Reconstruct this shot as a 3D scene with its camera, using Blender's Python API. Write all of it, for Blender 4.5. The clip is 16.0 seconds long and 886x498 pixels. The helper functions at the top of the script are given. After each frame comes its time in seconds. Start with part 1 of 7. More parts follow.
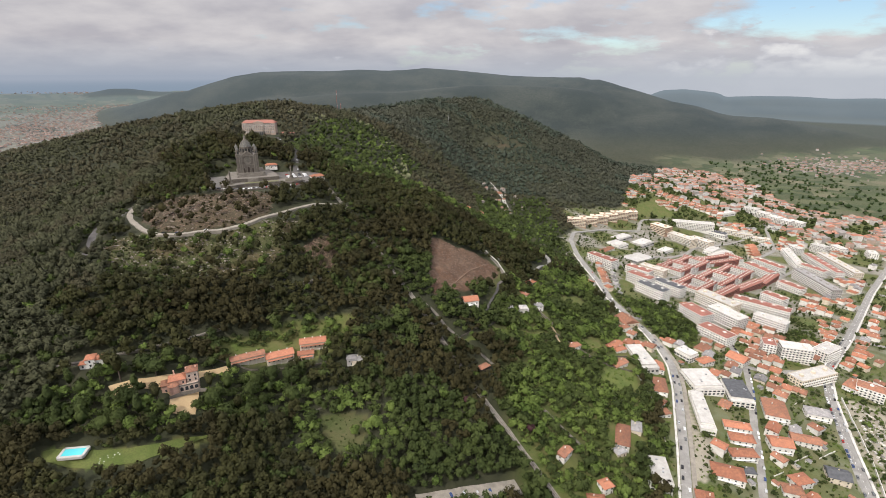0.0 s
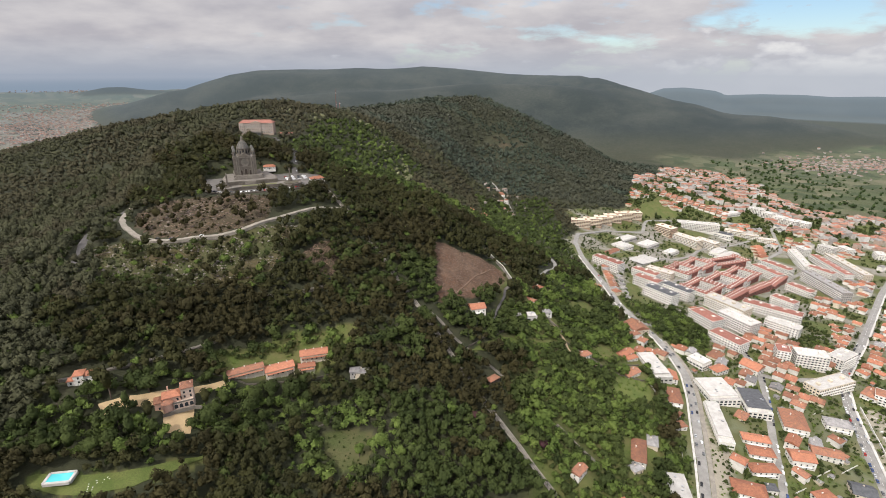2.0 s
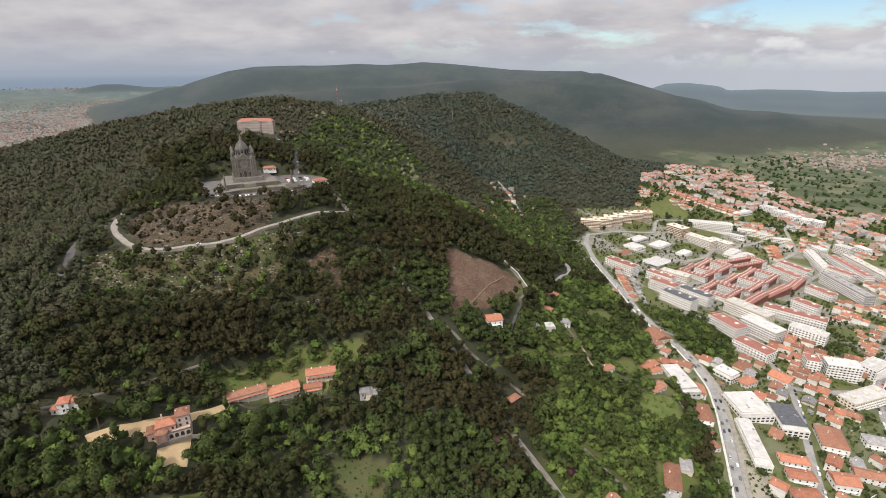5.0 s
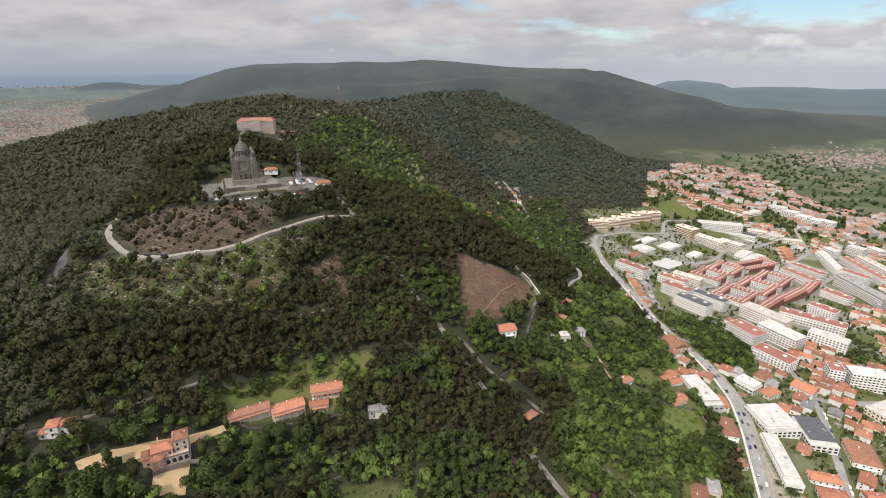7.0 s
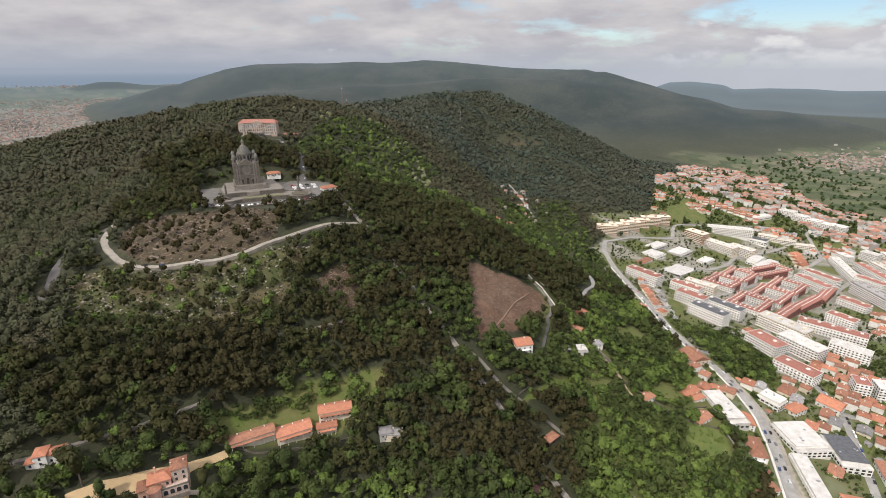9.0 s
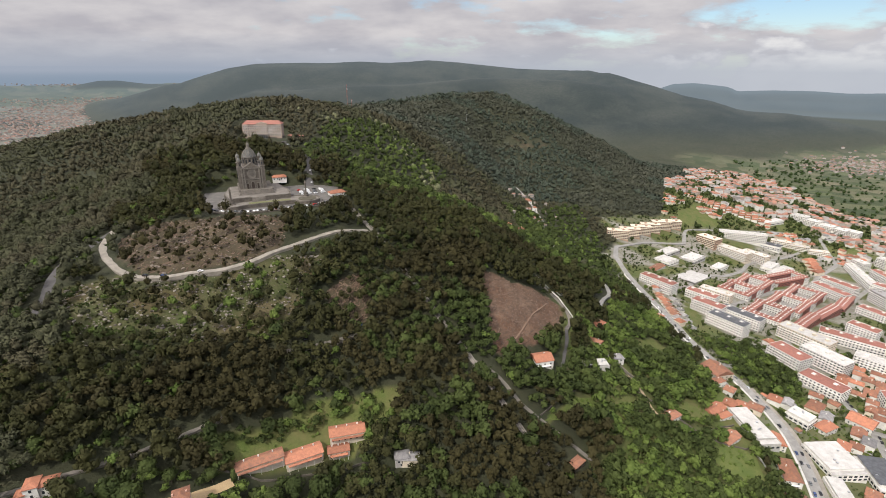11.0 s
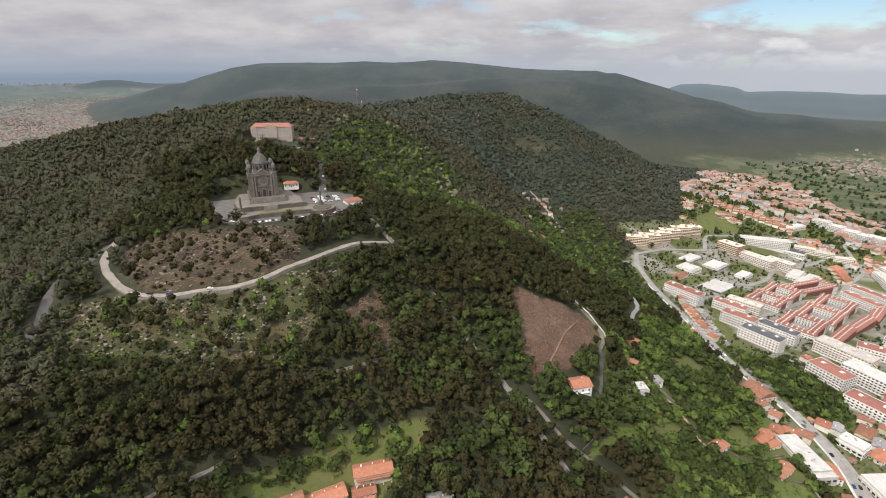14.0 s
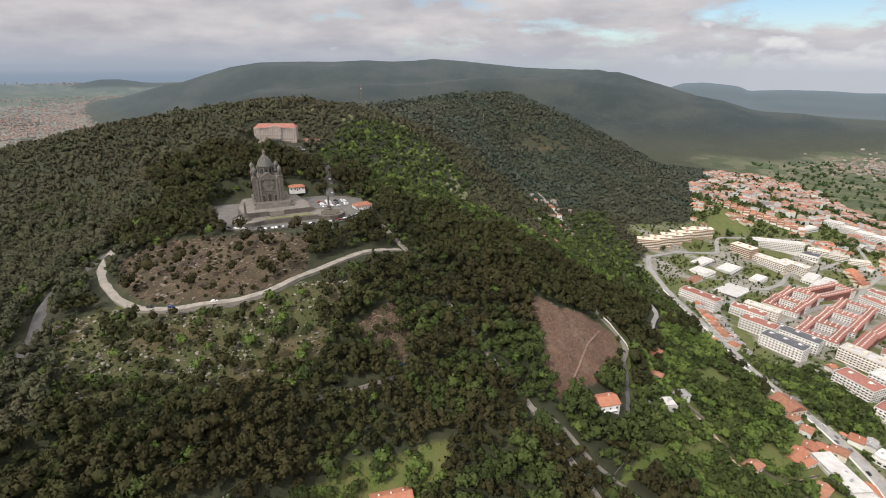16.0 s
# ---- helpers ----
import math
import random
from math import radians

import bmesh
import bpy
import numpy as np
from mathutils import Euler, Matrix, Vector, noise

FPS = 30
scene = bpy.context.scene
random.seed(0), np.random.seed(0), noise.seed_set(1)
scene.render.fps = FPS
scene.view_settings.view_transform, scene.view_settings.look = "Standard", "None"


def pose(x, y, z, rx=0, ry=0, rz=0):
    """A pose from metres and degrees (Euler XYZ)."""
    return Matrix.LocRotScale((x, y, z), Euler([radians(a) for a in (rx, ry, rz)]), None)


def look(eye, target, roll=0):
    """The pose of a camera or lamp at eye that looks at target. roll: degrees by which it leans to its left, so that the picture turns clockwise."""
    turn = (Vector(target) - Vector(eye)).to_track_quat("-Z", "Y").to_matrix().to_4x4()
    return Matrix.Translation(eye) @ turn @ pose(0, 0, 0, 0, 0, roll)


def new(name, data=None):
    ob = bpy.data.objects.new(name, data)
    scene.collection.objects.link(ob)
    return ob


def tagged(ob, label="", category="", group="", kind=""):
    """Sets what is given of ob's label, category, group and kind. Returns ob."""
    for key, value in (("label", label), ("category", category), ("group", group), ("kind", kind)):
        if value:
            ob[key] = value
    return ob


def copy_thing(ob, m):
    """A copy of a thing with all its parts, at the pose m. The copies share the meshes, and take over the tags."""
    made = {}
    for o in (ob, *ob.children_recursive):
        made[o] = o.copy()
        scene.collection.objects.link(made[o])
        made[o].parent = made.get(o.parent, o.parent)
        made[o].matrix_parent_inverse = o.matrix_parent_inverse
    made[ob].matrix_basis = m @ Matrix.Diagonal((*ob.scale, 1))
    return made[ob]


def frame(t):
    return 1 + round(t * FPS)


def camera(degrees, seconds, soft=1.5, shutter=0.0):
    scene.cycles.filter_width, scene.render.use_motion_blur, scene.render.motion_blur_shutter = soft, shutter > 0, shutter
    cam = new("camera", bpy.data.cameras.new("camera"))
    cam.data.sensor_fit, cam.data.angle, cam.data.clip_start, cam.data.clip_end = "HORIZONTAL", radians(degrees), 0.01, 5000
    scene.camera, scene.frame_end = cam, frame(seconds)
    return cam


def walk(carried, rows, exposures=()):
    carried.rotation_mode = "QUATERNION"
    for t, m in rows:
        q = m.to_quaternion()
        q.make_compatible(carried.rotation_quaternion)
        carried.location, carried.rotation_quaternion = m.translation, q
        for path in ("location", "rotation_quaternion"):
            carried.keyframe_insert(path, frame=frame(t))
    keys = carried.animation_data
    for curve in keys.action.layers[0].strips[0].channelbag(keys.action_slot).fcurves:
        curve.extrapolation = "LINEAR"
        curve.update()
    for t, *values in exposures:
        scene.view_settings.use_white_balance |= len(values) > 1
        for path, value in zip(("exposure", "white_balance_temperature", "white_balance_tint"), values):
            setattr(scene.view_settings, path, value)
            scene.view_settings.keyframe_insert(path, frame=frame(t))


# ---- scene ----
cam = camera(84.0, 16.0, soft=0.9)
# seconds, eye, heading to the left, tilt down, lean
PATH = [
    (0, (-0.00, -0.02, 368.06), 0.002, 19.932, 0.190),
    (0.5, (-1.96, 5.15, 368.19), -0.082, 19.959, 0.181),
    (1, (-3.86, 10.26, 368.29), -0.154, 20.010, 0.179),
    (1.5, (-5.76, 15.19, 368.36), -0.230, 20.060, 0.192),
    (2, (-7.69, 20.19, 368.32), -0.273, 20.114, 0.171),
    (2.5, (-9.69, 25.29, 368.25), -0.298, 20.196, 0.141),
    (3, (-11.84, 30.58, 368.13), -0.339, 20.242, 0.136),
    (3.5, (-14.07, 35.95, 367.95), -0.339, 20.291, 0.115),
    (4, (-16.38, 41.49, 367.83), -0.378, 20.363, 0.069),
    (6.5, (-28.55, 69.76, 367.54), -0.456, 20.756, -0.049),
    (7, (-30.99, 75.55, 367.59), -0.496, 20.791, -0.048),
    (7.5, (-33.49, 81.25, 367.63), -0.527, 20.804, -0.005),
    (8, (-36.23, 86.94, 367.59), -0.555, 20.788, 0.004),
    (8.5, (-39.09, 92.39, 367.51), -0.608, 20.762, 0.067),
    (9, (-42.01, 98.01, 367.53), -0.575, 20.735, 0.115),
    (11.5, (-58.05, 125.80, 367.62), -0.584, 20.698, 0.428),
    (12, (-61.29, 131.45, 367.63), -0.563, 20.682, 0.401),
    (12.5, (-64.67, 136.93, 367.61), -0.565, 20.699, 0.424),
    (13, (-68.08, 142.32, 367.58), -0.535, 20.683, 0.455),
    (13.5, (-71.45, 147.65, 367.59), -0.486, 20.703, 0.447),
    (14, (-74.75, 152.98, 367.58), -0.354, 20.726, 0.488),
    (14.5, (-78.05, 158.33, 367.38), -0.298, 20.742, 0.502),
    (15, (-81.46, 163.77, 367.09), -0.325, 20.734, 0.509),
    (15.5, (-84.75, 169.30, 366.79), -0.411, 20.784, 0.491),
    (16, (-87.89, 175.16, 366.61), -0.446, 20.821, 0.457),
]
walk(cam, [(t, pose(*eye, 90 - tilt, 0, turn) @ pose(0, 0, 0, 0, 0, lean)) for t, eye, turn, tilt, lean in PATH])

# ---- light and sky ----
SUN_AZ, SUN_EL = 215.0, 48.0          # bearing from +y clockwise, height
world = bpy.data.worlds.new("sky")
scene.world = world
world.use_nodes = True
wn, wl = world.node_tree.nodes, world.node_tree.links
wn.clear()
sky = wn.new("ShaderNodeTexSky")
sky.sky_type = "NISHITA"
sky.sun_disc = False
sky.sun_elevation, sky.sun_rotation = radians(SUN_EL), radians(SUN_AZ)
sky.air_density, sky.dust_density, sky.ozone_density, sky.altitude = 1.0, 0.6, 4.0, 300


def wnode(kind, **values):
    n = wn.new(kind)
    for key, v in values.items():
        if key == "op":
            n.operation = v
        else:
            n.inputs[int(key[1:])].default_value = v
    return n


co = wn.new("ShaderNodeTexCoord")
sep = wn.new("ShaderNodeSeparateXYZ")
wl.new(co.outputs["Generated"], sep.inputs[0])
up = wnode("ShaderNodeMath", op="MAXIMUM", i1=0.0)
above = wnode("ShaderNodeMath", op="ADD", i1=0.045)
wl.new(sep.outputs[2], above.inputs[0])
wl.new(above.outputs[0], up.inputs[0])
# the cloud layer, drawn together towards the horizon
raised = wnode("ShaderNodeMath", op="ADD", i1=0.20)
wl.new(up.outputs[0], raised.inputs[0])
layer = wn.new("ShaderNodeVectorMath")
layer.operation = "DIVIDE"
spread_ = wn.new("ShaderNodeCombineXYZ")
for k in range(3):
    wl.new(raised.outputs[0], spread_.inputs[k])
flat_dir = wn.new("ShaderNodeCombineXYZ")
for k in (0, 1):
    wl.new(sep.outputs[k], flat_dir.inputs[k])
wl.new(flat_dir.outputs[0], layer.inputs[0])
wl.new(spread_.outputs[0], layer.inputs[1])
big = wn.new("ShaderNodeTexNoise")
big.inputs["Scale"].default_value, big.inputs["Detail"].default_value, big.inputs["Roughness"].default_value = 1.5, 9, 0.58
wl.new(layer.outputs[0], big.inputs["Vector"])
cover_ramp = wn.new("ShaderNodeValToRGB")
cover_ramp.color_ramp.elements[0].position, cover_ramp.color_ramp.elements[1].position = 0.33, 0.45
lean = wnode("ShaderNodeMath", op="MULTIPLY_ADD", i1=-0.19)
wl.new(sep.outputs[0], lean.inputs[0])
wl.new(big.outputs[0], lean.inputs[2])
wl.new(lean.outputs[0], cover_ramp.inputs[0])
shade = wn.new("ShaderNodeTexNoise")
shade.inputs["Scale"].default_value, shade.inputs["Detail"].default_value, shade.inputs["Roughness"].default_value = 2.0, 10, 0.55
wl.new(layer.outputs[0], shade.inputs["Vector"])
shade_ramp = wn.new("ShaderNodeValToRGB")
shade_ramp.color_ramp.elements[0].position, shade_ramp.color_ramp.elements[1].position = 0.36, 0.66
shade_ramp.color_ramp.elements[0].color = (0.54, 0.525, 0.57, 1)
shade_ramp.color_ramp.elements[1].color = (0.77, 0.74, 0.75, 1)
wl.new(shade.outputs[0], shade_ramp.inputs[0])
# heaped white clouds low in the east
heap = wn.new("ShaderNodeTexNoise")
heap.inputs["Scale"].default_value, heap.inputs["Detail"].default_value, heap.inputs["Roughness"].default_value = 11.0, 7, 0.5
heap_up = wnode("ShaderNodeMath", op="MULTIPLY", i1=2.2)
wl.new(up.outputs[0], heap_up.inputs[0])
heap_dir = wn.new("ShaderNodeCombineXYZ")
for k in (0, 1):
    wl.new(sep.outputs[k], heap_dir.inputs[k])
wl.new(heap_up.outputs[0], heap_dir.inputs[2])
wl.new(heap_dir.outputs[0], heap.inputs["Vector"])
heap_side = wnode("ShaderNodeMapRange", i1=0.20, i2=0.62, i3=-0.14, i4=0.10)
wl.new(sep.outputs[0], heap_side.inputs[0])
heap_sum = wnode("ShaderNodeMath", op="ADD")
wl.new(heap.outputs[0], heap_sum.inputs[0])
wl.new(heap_side.outputs[0], heap_sum.inputs[1])
heap_low = wnode("ShaderNodeMapRange", i1=0.045, i2=0.115, i3=0.0, i4=-0.20)
wl.new(up.outputs[0], heap_low.inputs[0])
heap_all = wnode("ShaderNodeMath", op="ADD")
wl.new(heap_sum.outputs[0], heap_all.inputs[0])
wl.new(heap_low.outputs[0], heap_all.inputs[1])
heap_mask = wnode("ShaderNodeMapRange", i1=0.455, i2=0.50, i3=0.0, i4=1.0)
wl.new(heap_all.outputs[0], heap_mask.inputs[0])
heap_tone = wn.new("ShaderNodeValToRGB")
heap_tone.color_ramp.elements[0].position, heap_tone.color_ramp.elements[1].position = 0.48, 0.62
heap_tone.color_ramp.elements[0].color, heap_tone.color_ramp.elements[1].color = (0.58, 0.57, 0.61, 1), (1.0, 0.98, 0.95, 1)
wl.new(heap_all.outputs[0], heap_tone.inputs[0])
level = wn.new("ShaderNodeCombineXYZ")
floor_z = wnode("ShaderNodeMath", op="MAXIMUM", i1=0.015)
wl.new(sep.outputs[2], floor_z.inputs[0])
for k in (0, 1):
    wl.new(sep.outputs[k], level.inputs[k])
wl.new(floor_z.outputs[0], level.inputs[2])
wl.new(level.outputs[0], sky.inputs[0])
clear_sky = wn.new("ShaderNodeBackground")
clear_sky.inputs[1].default_value = 0.12
wl.new(sky.outputs[0], clear_sky.inputs[0])
cloud = wn.new("ShaderNodeBackground")
high = wnode("ShaderNodeMapRange", i1=0.145, i2=0.6, i3=0.88, i4=2.8)
wl.new(up.outputs[0], high.inputs[0])
wl.new(high.outputs[0], cloud.inputs[1])
wl.new(shade_ramp.outputs[0], cloud.inputs[0])
low = wnode("ShaderNodeMapRange", i1=0.035, i2=0.095, i3=0.96, i4=0.0)
wl.new(up.outputs[0], low.inputs[0])
mixed = wn.new("ShaderNodeMixShader")
wl.new(cover_ramp.outputs[0], mixed.inputs[0])
wl.new(clear_sky.outputs[0], mixed.inputs[1])
wl.new(cloud.outputs[0], mixed.inputs[2])
heaps = wn.new("ShaderNodeBackground")
wl.new(heap_tone.outputs[0], heaps.inputs[0])
heaped = wn.new("ShaderNodeMixShader")
wl.new(heap_mask.outputs[0], heaped.inputs[0])
wl.new(mixed.outputs[0], heaped.inputs[1])
wl.new(heaps.outputs[0], heaped.inputs[2])
haze = wn.new("ShaderNodeBackground")
side_mix = wn.new("ShaderNodeValToRGB")
side_mix.color_ramp.elements[0].position, side_mix.color_ramp.elements[1].position = 0.30, 0.75
side_mix.color_ramp.elements[0].color, side_mix.color_ramp.elements[1].color = (0.36, 0.405, 0.49, 1), (0.50, 0.53, 0.59, 1)
side_at = wnode("ShaderNodeMath", op="MULTIPLY_ADD", i1=0.5, i2=0.5)
wl.new(sep.outputs[0], side_at.inputs[0])
wl.new(side_at.outputs[0], side_mix.inputs[0])
wl.new(side_mix.outputs[0], haze.inputs[0])
haze.inputs[1].default_value = 1.0
veiled = wn.new("ShaderNodeMixShader")
wl.new(low.outputs[0], veiled.inputs[0])
wl.new(heaped.outputs[0], veiled.inputs[1])
wl.new(haze.outputs[0], veiled.inputs[2])
out = wn.new("ShaderNodeOutputWorld")
wl.new(veiled.outputs[0], out.inputs[0])

sun_data = bpy.data.lights.new("sun", "SUN")
sun_data.energy, sun_data.angle, sun_data.color = 3.6, radians(0.6), (1.0, 0.95, 0.87)
sun = new("sun", sun_data)
sx, sy = math.sin(radians(SUN_AZ)) * math.cos(radians(SUN_EL)), math.cos(radians(SUN_AZ)) * math.cos(radians(SUN_EL))
sun.matrix_world = look((sx * 900, sy * 900, 900 * math.sin(radians(SUN_EL))), (0, 0, 0))
scene.view_settings.exposure = 0.0

# ---- materials ----
def material(name, rough=0.8, metal=0.0):
    m = bpy.data.materials.new(name)
    m.use_nodes = True
    b = m.node_tree.nodes["Principled BSDF"]
    b.inputs["Roughness"].default_value, b.inputs["Metallic"].default_value = rough, metal
    b.inputs["Specular IOR Level"].default_value = 0.25
    return m, m.node_tree.nodes, m.node_tree.links, b


def rgb(c):
    return (*c, 1.0)


def mix(n, l, fac, a, b, mode="MIX"):
    m = n.new("ShaderNodeMix")
    m.data_type, m.blend_type = "RGBA", mode
    for sock, v in ((m.inputs[0], fac), (m.inputs[6], a), (m.inputs[7], b)):
        if hasattr(v, "is_linked"):
            l.new(v, sock)
        elif isinstance(v, (int, float)):
            sock.default_value = v
        else:
            sock.default_value = rgb(v)
    return m.outputs[2]


def tex(n, l, scale, detail=4.0, rough=0.55, lo=0.35, hi=0.65, vector=None):
    t = n.new("ShaderNodeTexNoise")
    t.inputs["Scale"].default_value, t.inputs["Detail"].default_value, t.inputs["Roughness"].default_value = scale, detail, rough
    if vector is None:
        g = n.new("ShaderNodeNewGeometry")
        vector = g.outputs["Position"]
    l.new(vector, t.inputs["Vector"])
    r = n.new("ShaderNodeMapRange")
    r.inputs[1].default_value, r.inputs[2].default_value = lo, hi
    l.new(t.outputs[0], r.inputs[0])
    return r.outputs[0]


def bump(n, l, b, height, strength=0.4, distance=0.05):
    k = n.new("ShaderNodeBump")
    k.inputs["Strength"].default_value, k.inputs["Distance"].default_value = strength, distance
    l.new(height, k.inputs["Height"])
    l.new(k.outputs[0], b.inputs["Normal"])


def varied(name, a, b2, scale=0.3, fine=3.0, rough=0.85, dirt=(0.10, 0.09, 0.08), dirt_amount=0.25, per_object=0.0, local=False, tone=0.25):
    """A weathered surface: two tones, blotches, fine grain, and a difference from thing to thing."""
    m, n, l, b = material(name, rough)
    vec = None
    if local:
        vec = n.new("ShaderNodeTexCoord").outputs["Object"]
    c = mix(n, l, tex(n, l, scale, vector=vec), a, b2)
    grain = tex(n, l, fine, 3, vector=vec)
    k = n.new("ShaderNodeMath")
    k.operation = "MULTIPLY"
    k.inputs[1].default_value = dirt_amount
    l.new(grain, k.inputs[0])
    c = mix(n, l, k.outputs[0], c, dirt)
    if per_object:
        info = n.new("ShaderNodeObjectInfo")
        hsv = n.new("ShaderNodeHueSaturation")
        mr = n.new("ShaderNodeMapRange")
        mr.inputs[3].default_value, mr.inputs[4].default_value = 1 - per_object, 1 + per_object
        l.new(info.outputs["Random"], mr.inputs[0])
        l.new(mr.outputs[0], hsv.inputs["Value"])
        l.new(c, hsv.inputs["Color"])
        c = hsv.outputs[0]
    l.new(c, b.inputs["Base Color"])
    bump(n, l, b, grain, 0.3, 0.04)
    return m


def leaf_material(name, dark, light, spread=0.5):
    m, n, l, b = material(name, 0.75)
    g = n.new("ShaderNodeNewGeometry")
    stand = tex(n, l, 0.035, 3, lo=0.38, hi=0.62)
    each = n.new("ShaderNodeMath")
    each.operation = "MULTIPLY_ADD"
    each.inputs[1].default_value = spread * 0.7
    own = n.new("ShaderNodeAttribute")
    own.attribute_name = "tone"
    bit = n.new("ShaderNodeMath")
    bit.operation = "MULTIPLY"
    bit.inputs[1].default_value = spread * 0.3
    l.new(g.outputs["Random Per Island"], bit.inputs[0])
    l.new(own.outputs["Fac"], each.inputs[0])
    l.new(bit.outputs[0], each.inputs[2])
    t = n.new("ShaderNodeMath")
    t.operation = "MULTIPLY_ADD"
    t.inputs[1].default_value = 1 - spread
    l.new(stand, t.inputs[0])
    l.new(each.outputs[0], t.inputs[2])
    sprig = tex(n, l, 1.1, 3, 0.7, 0.36, 0.64)
    c = mix(n, l, t.outputs[0], dark, light)
    k = n.new("ShaderNodeMapRange")
    k.inputs[3].default_value, k.inputs[4].default_value = 1.12, 1.62
    l.new(sprig, k.inputs[0])
    v = n.new("ShaderNodeHueSaturation")
    l.new(k.outputs[0], v.inputs["Value"])
    l.new(c, v.inputs["Color"])
    l.new(v.outputs[0], b.inputs["Base Color"])
    b.inputs["Specular IOR Level"].default_value = 0.12
    bump(n, l, b, sprig, 0.3, 0.4)
    thin = n.new("ShaderNodeBsdfTranslucent")
    l.new(v.outputs[0], thin.inputs[0])
    both = n.new("ShaderNodeMixShader")
    both.inputs[0].default_value = 0.12
    l.new(b.outputs[0], both.inputs[1])
    l.new(thin.outputs[0], both.inputs[2])
    l.new(both.outputs[0], n["Material Output"].inputs[0])
    return m


LEAF_DARK = leaf_material("forest leaves", (0.0147, 0.0157, 0.0059), (0.0381, 0.0376, 0.0131))
LEAF_MID = leaf_material("broad leaves", (0.0173, 0.0249, 0.0077), (0.0499, 0.0643, 0.0185))
LEAF_BRIGHT = leaf_material("light green leaves", (0.0393, 0.0613, 0.0137), (0.0983, 0.1291, 0.0323))
# far and ridge leaves: base colours lifted and cooled to imitate haze
LEAF_FAR_HAZED = leaf_material("haze-tinted distant leaves", (0.0258, 0.0333, 0.0256), (0.0537, 0.0643, 0.0460), 0.4)
LEAF_FAR_BROWN_HAZED = leaf_material("haze-tinted distant brownish leaves", (0.0288, 0.0321, 0.0227), (0.0580, 0.0598, 0.0417), 0.4)
LEAF_DEEP = leaf_material("deep green leaves", (0.0144, 0.0259, 0.0094), (0.0410, 0.0612, 0.0194))
LEAF_RIDGE_HAZED = leaf_material("haze-lightened ridge leaves", (0.0286, 0.0302, 0.0170), (0.0590, 0.0603, 0.0323))
LEAF_RIDGE_BROWN_HAZED = leaf_material("haze-lightened brownish ridge leaves", (0.0310, 0.0294, 0.0172), (0.0619, 0.0571, 0.0328))
LEAF_PALE = leaf_material("flowering pale leaves", (0.06, 0.07, 0.032), (0.20, 0.20, 0.115))
LEAF_BROWN = leaf_material("brownish leaves", (0.0149, 0.0137, 0.0052), (0.0372, 0.0326, 0.0127))
LEAF_PURPLE = leaf_material("purple leaves", (0.022, 0.010, 0.012), (0.045, 0.020, 0.022))
BARK = varied("bark", (0.12, 0.09, 0.07), (0.06, 0.05, 0.04), 1.0, 6.0)
GRANITE = varied("weathered granite", (0.145, 0.125, 0.102), (0.086, 0.074, 0.061), 0.35, 2.0, dirt_amount=0.35)
GRANITE_PALE = varied("pale granite", (0.192, 0.171, 0.145), (0.130, 0.115, 0.099), 0.25, 2.0, dirt_amount=0.25)
PLASTER_WHITE = varied("white plaster", (0.72, 0.70, 0.66), (0.58, 0.555, 0.51), 0.25, 2.0, dirt=(0.35, 0.32, 0.28), dirt_amount=0.2, per_object=0.12)
PLASTER_CREAM = varied("cream plaster", (0.64, 0.56, 0.45), (0.52, 0.45, 0.35), 0.25, 2.0, dirt=(0.3, 0.26, 0.2), dirt_amount=0.2, per_object=0.15)
PLASTER_GREY = varied("grey render", (0.45, 0.43, 0.40), (0.33, 0.31, 0.29), 0.25, 2.0, per_object=0.2)
PLASTER_PINK = varied("pink plaster", (0.58, 0.36, 0.28), (0.48, 0.29, 0.22), 0.25, 2.0, per_object=0.1)
BRICK_RED = varied("red brick facing", (0.25, 0.085, 0.065), (0.18, 0.065, 0.05), 0.3, 3.0, per_object=0.1)
TILE_ORANGE = varied("orange clay tiles", (0.43, 0.175, 0.10), (0.31, 0.128, 0.078), 0.5, 3.0, dirt=(0.12, 0.07, 0.05), dirt_amount=0.45, per_object=0.25)
TILE_OLD = varied("old clay tiles", (0.36, 0.15, 0.085), (0.22, 0.105, 0.07), 0.5, 3.0, dirt=(0.10, 0.08, 0.06), dirt_amount=0.5, per_object=0.25)
TILE_GREY = varied("grey roof sheets", (0.30, 0.29, 0.28), (0.20, 0.19, 0.19), 0.4, 3.0, dirt_amount=0.3, per_object=0.3)
PLASTER_ROSE = varied("rose beige plaster", (0.52, 0.41, 0.34), (0.43, 0.335, 0.275), 0.25, 2.0, dirt_amount=0.25)
PLASTER_TAN = varied("tan brick render", (0.44, 0.30, 0.21), (0.36, 0.24, 0.17), 0.25, 2.0, per_object=0.1)
HOTEL_STONE = varied("beige pink stone facade", (0.40, 0.31, 0.25), (0.33, 0.255, 0.205), 0.25, 2.0, dirt_amount=0.25)
TILE_RED = varied("dull red tiles", (0.31, 0.125, 0.095), (0.22, 0.098, 0.078), 0.5, 3.0, dirt=(0.12, 0.07, 0.05), dirt_amount=0.4, per_object=0.15)
CONCRETE = varied("concrete", (0.55, 0.53, 0.50), (0.42, 0.40, 0.37), 0.2, 2.0, per_object=0.15)
ASPHALT = varied("worn asphalt", (0.30, 0.29, 0.27), (0.215, 0.205, 0.19), 0.15, 2.0, dirt_amount=0.3)
# also stands for the shade on the road below the hilltop and the hedge lane
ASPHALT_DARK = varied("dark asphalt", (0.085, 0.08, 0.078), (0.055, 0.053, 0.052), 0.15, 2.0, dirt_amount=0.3)
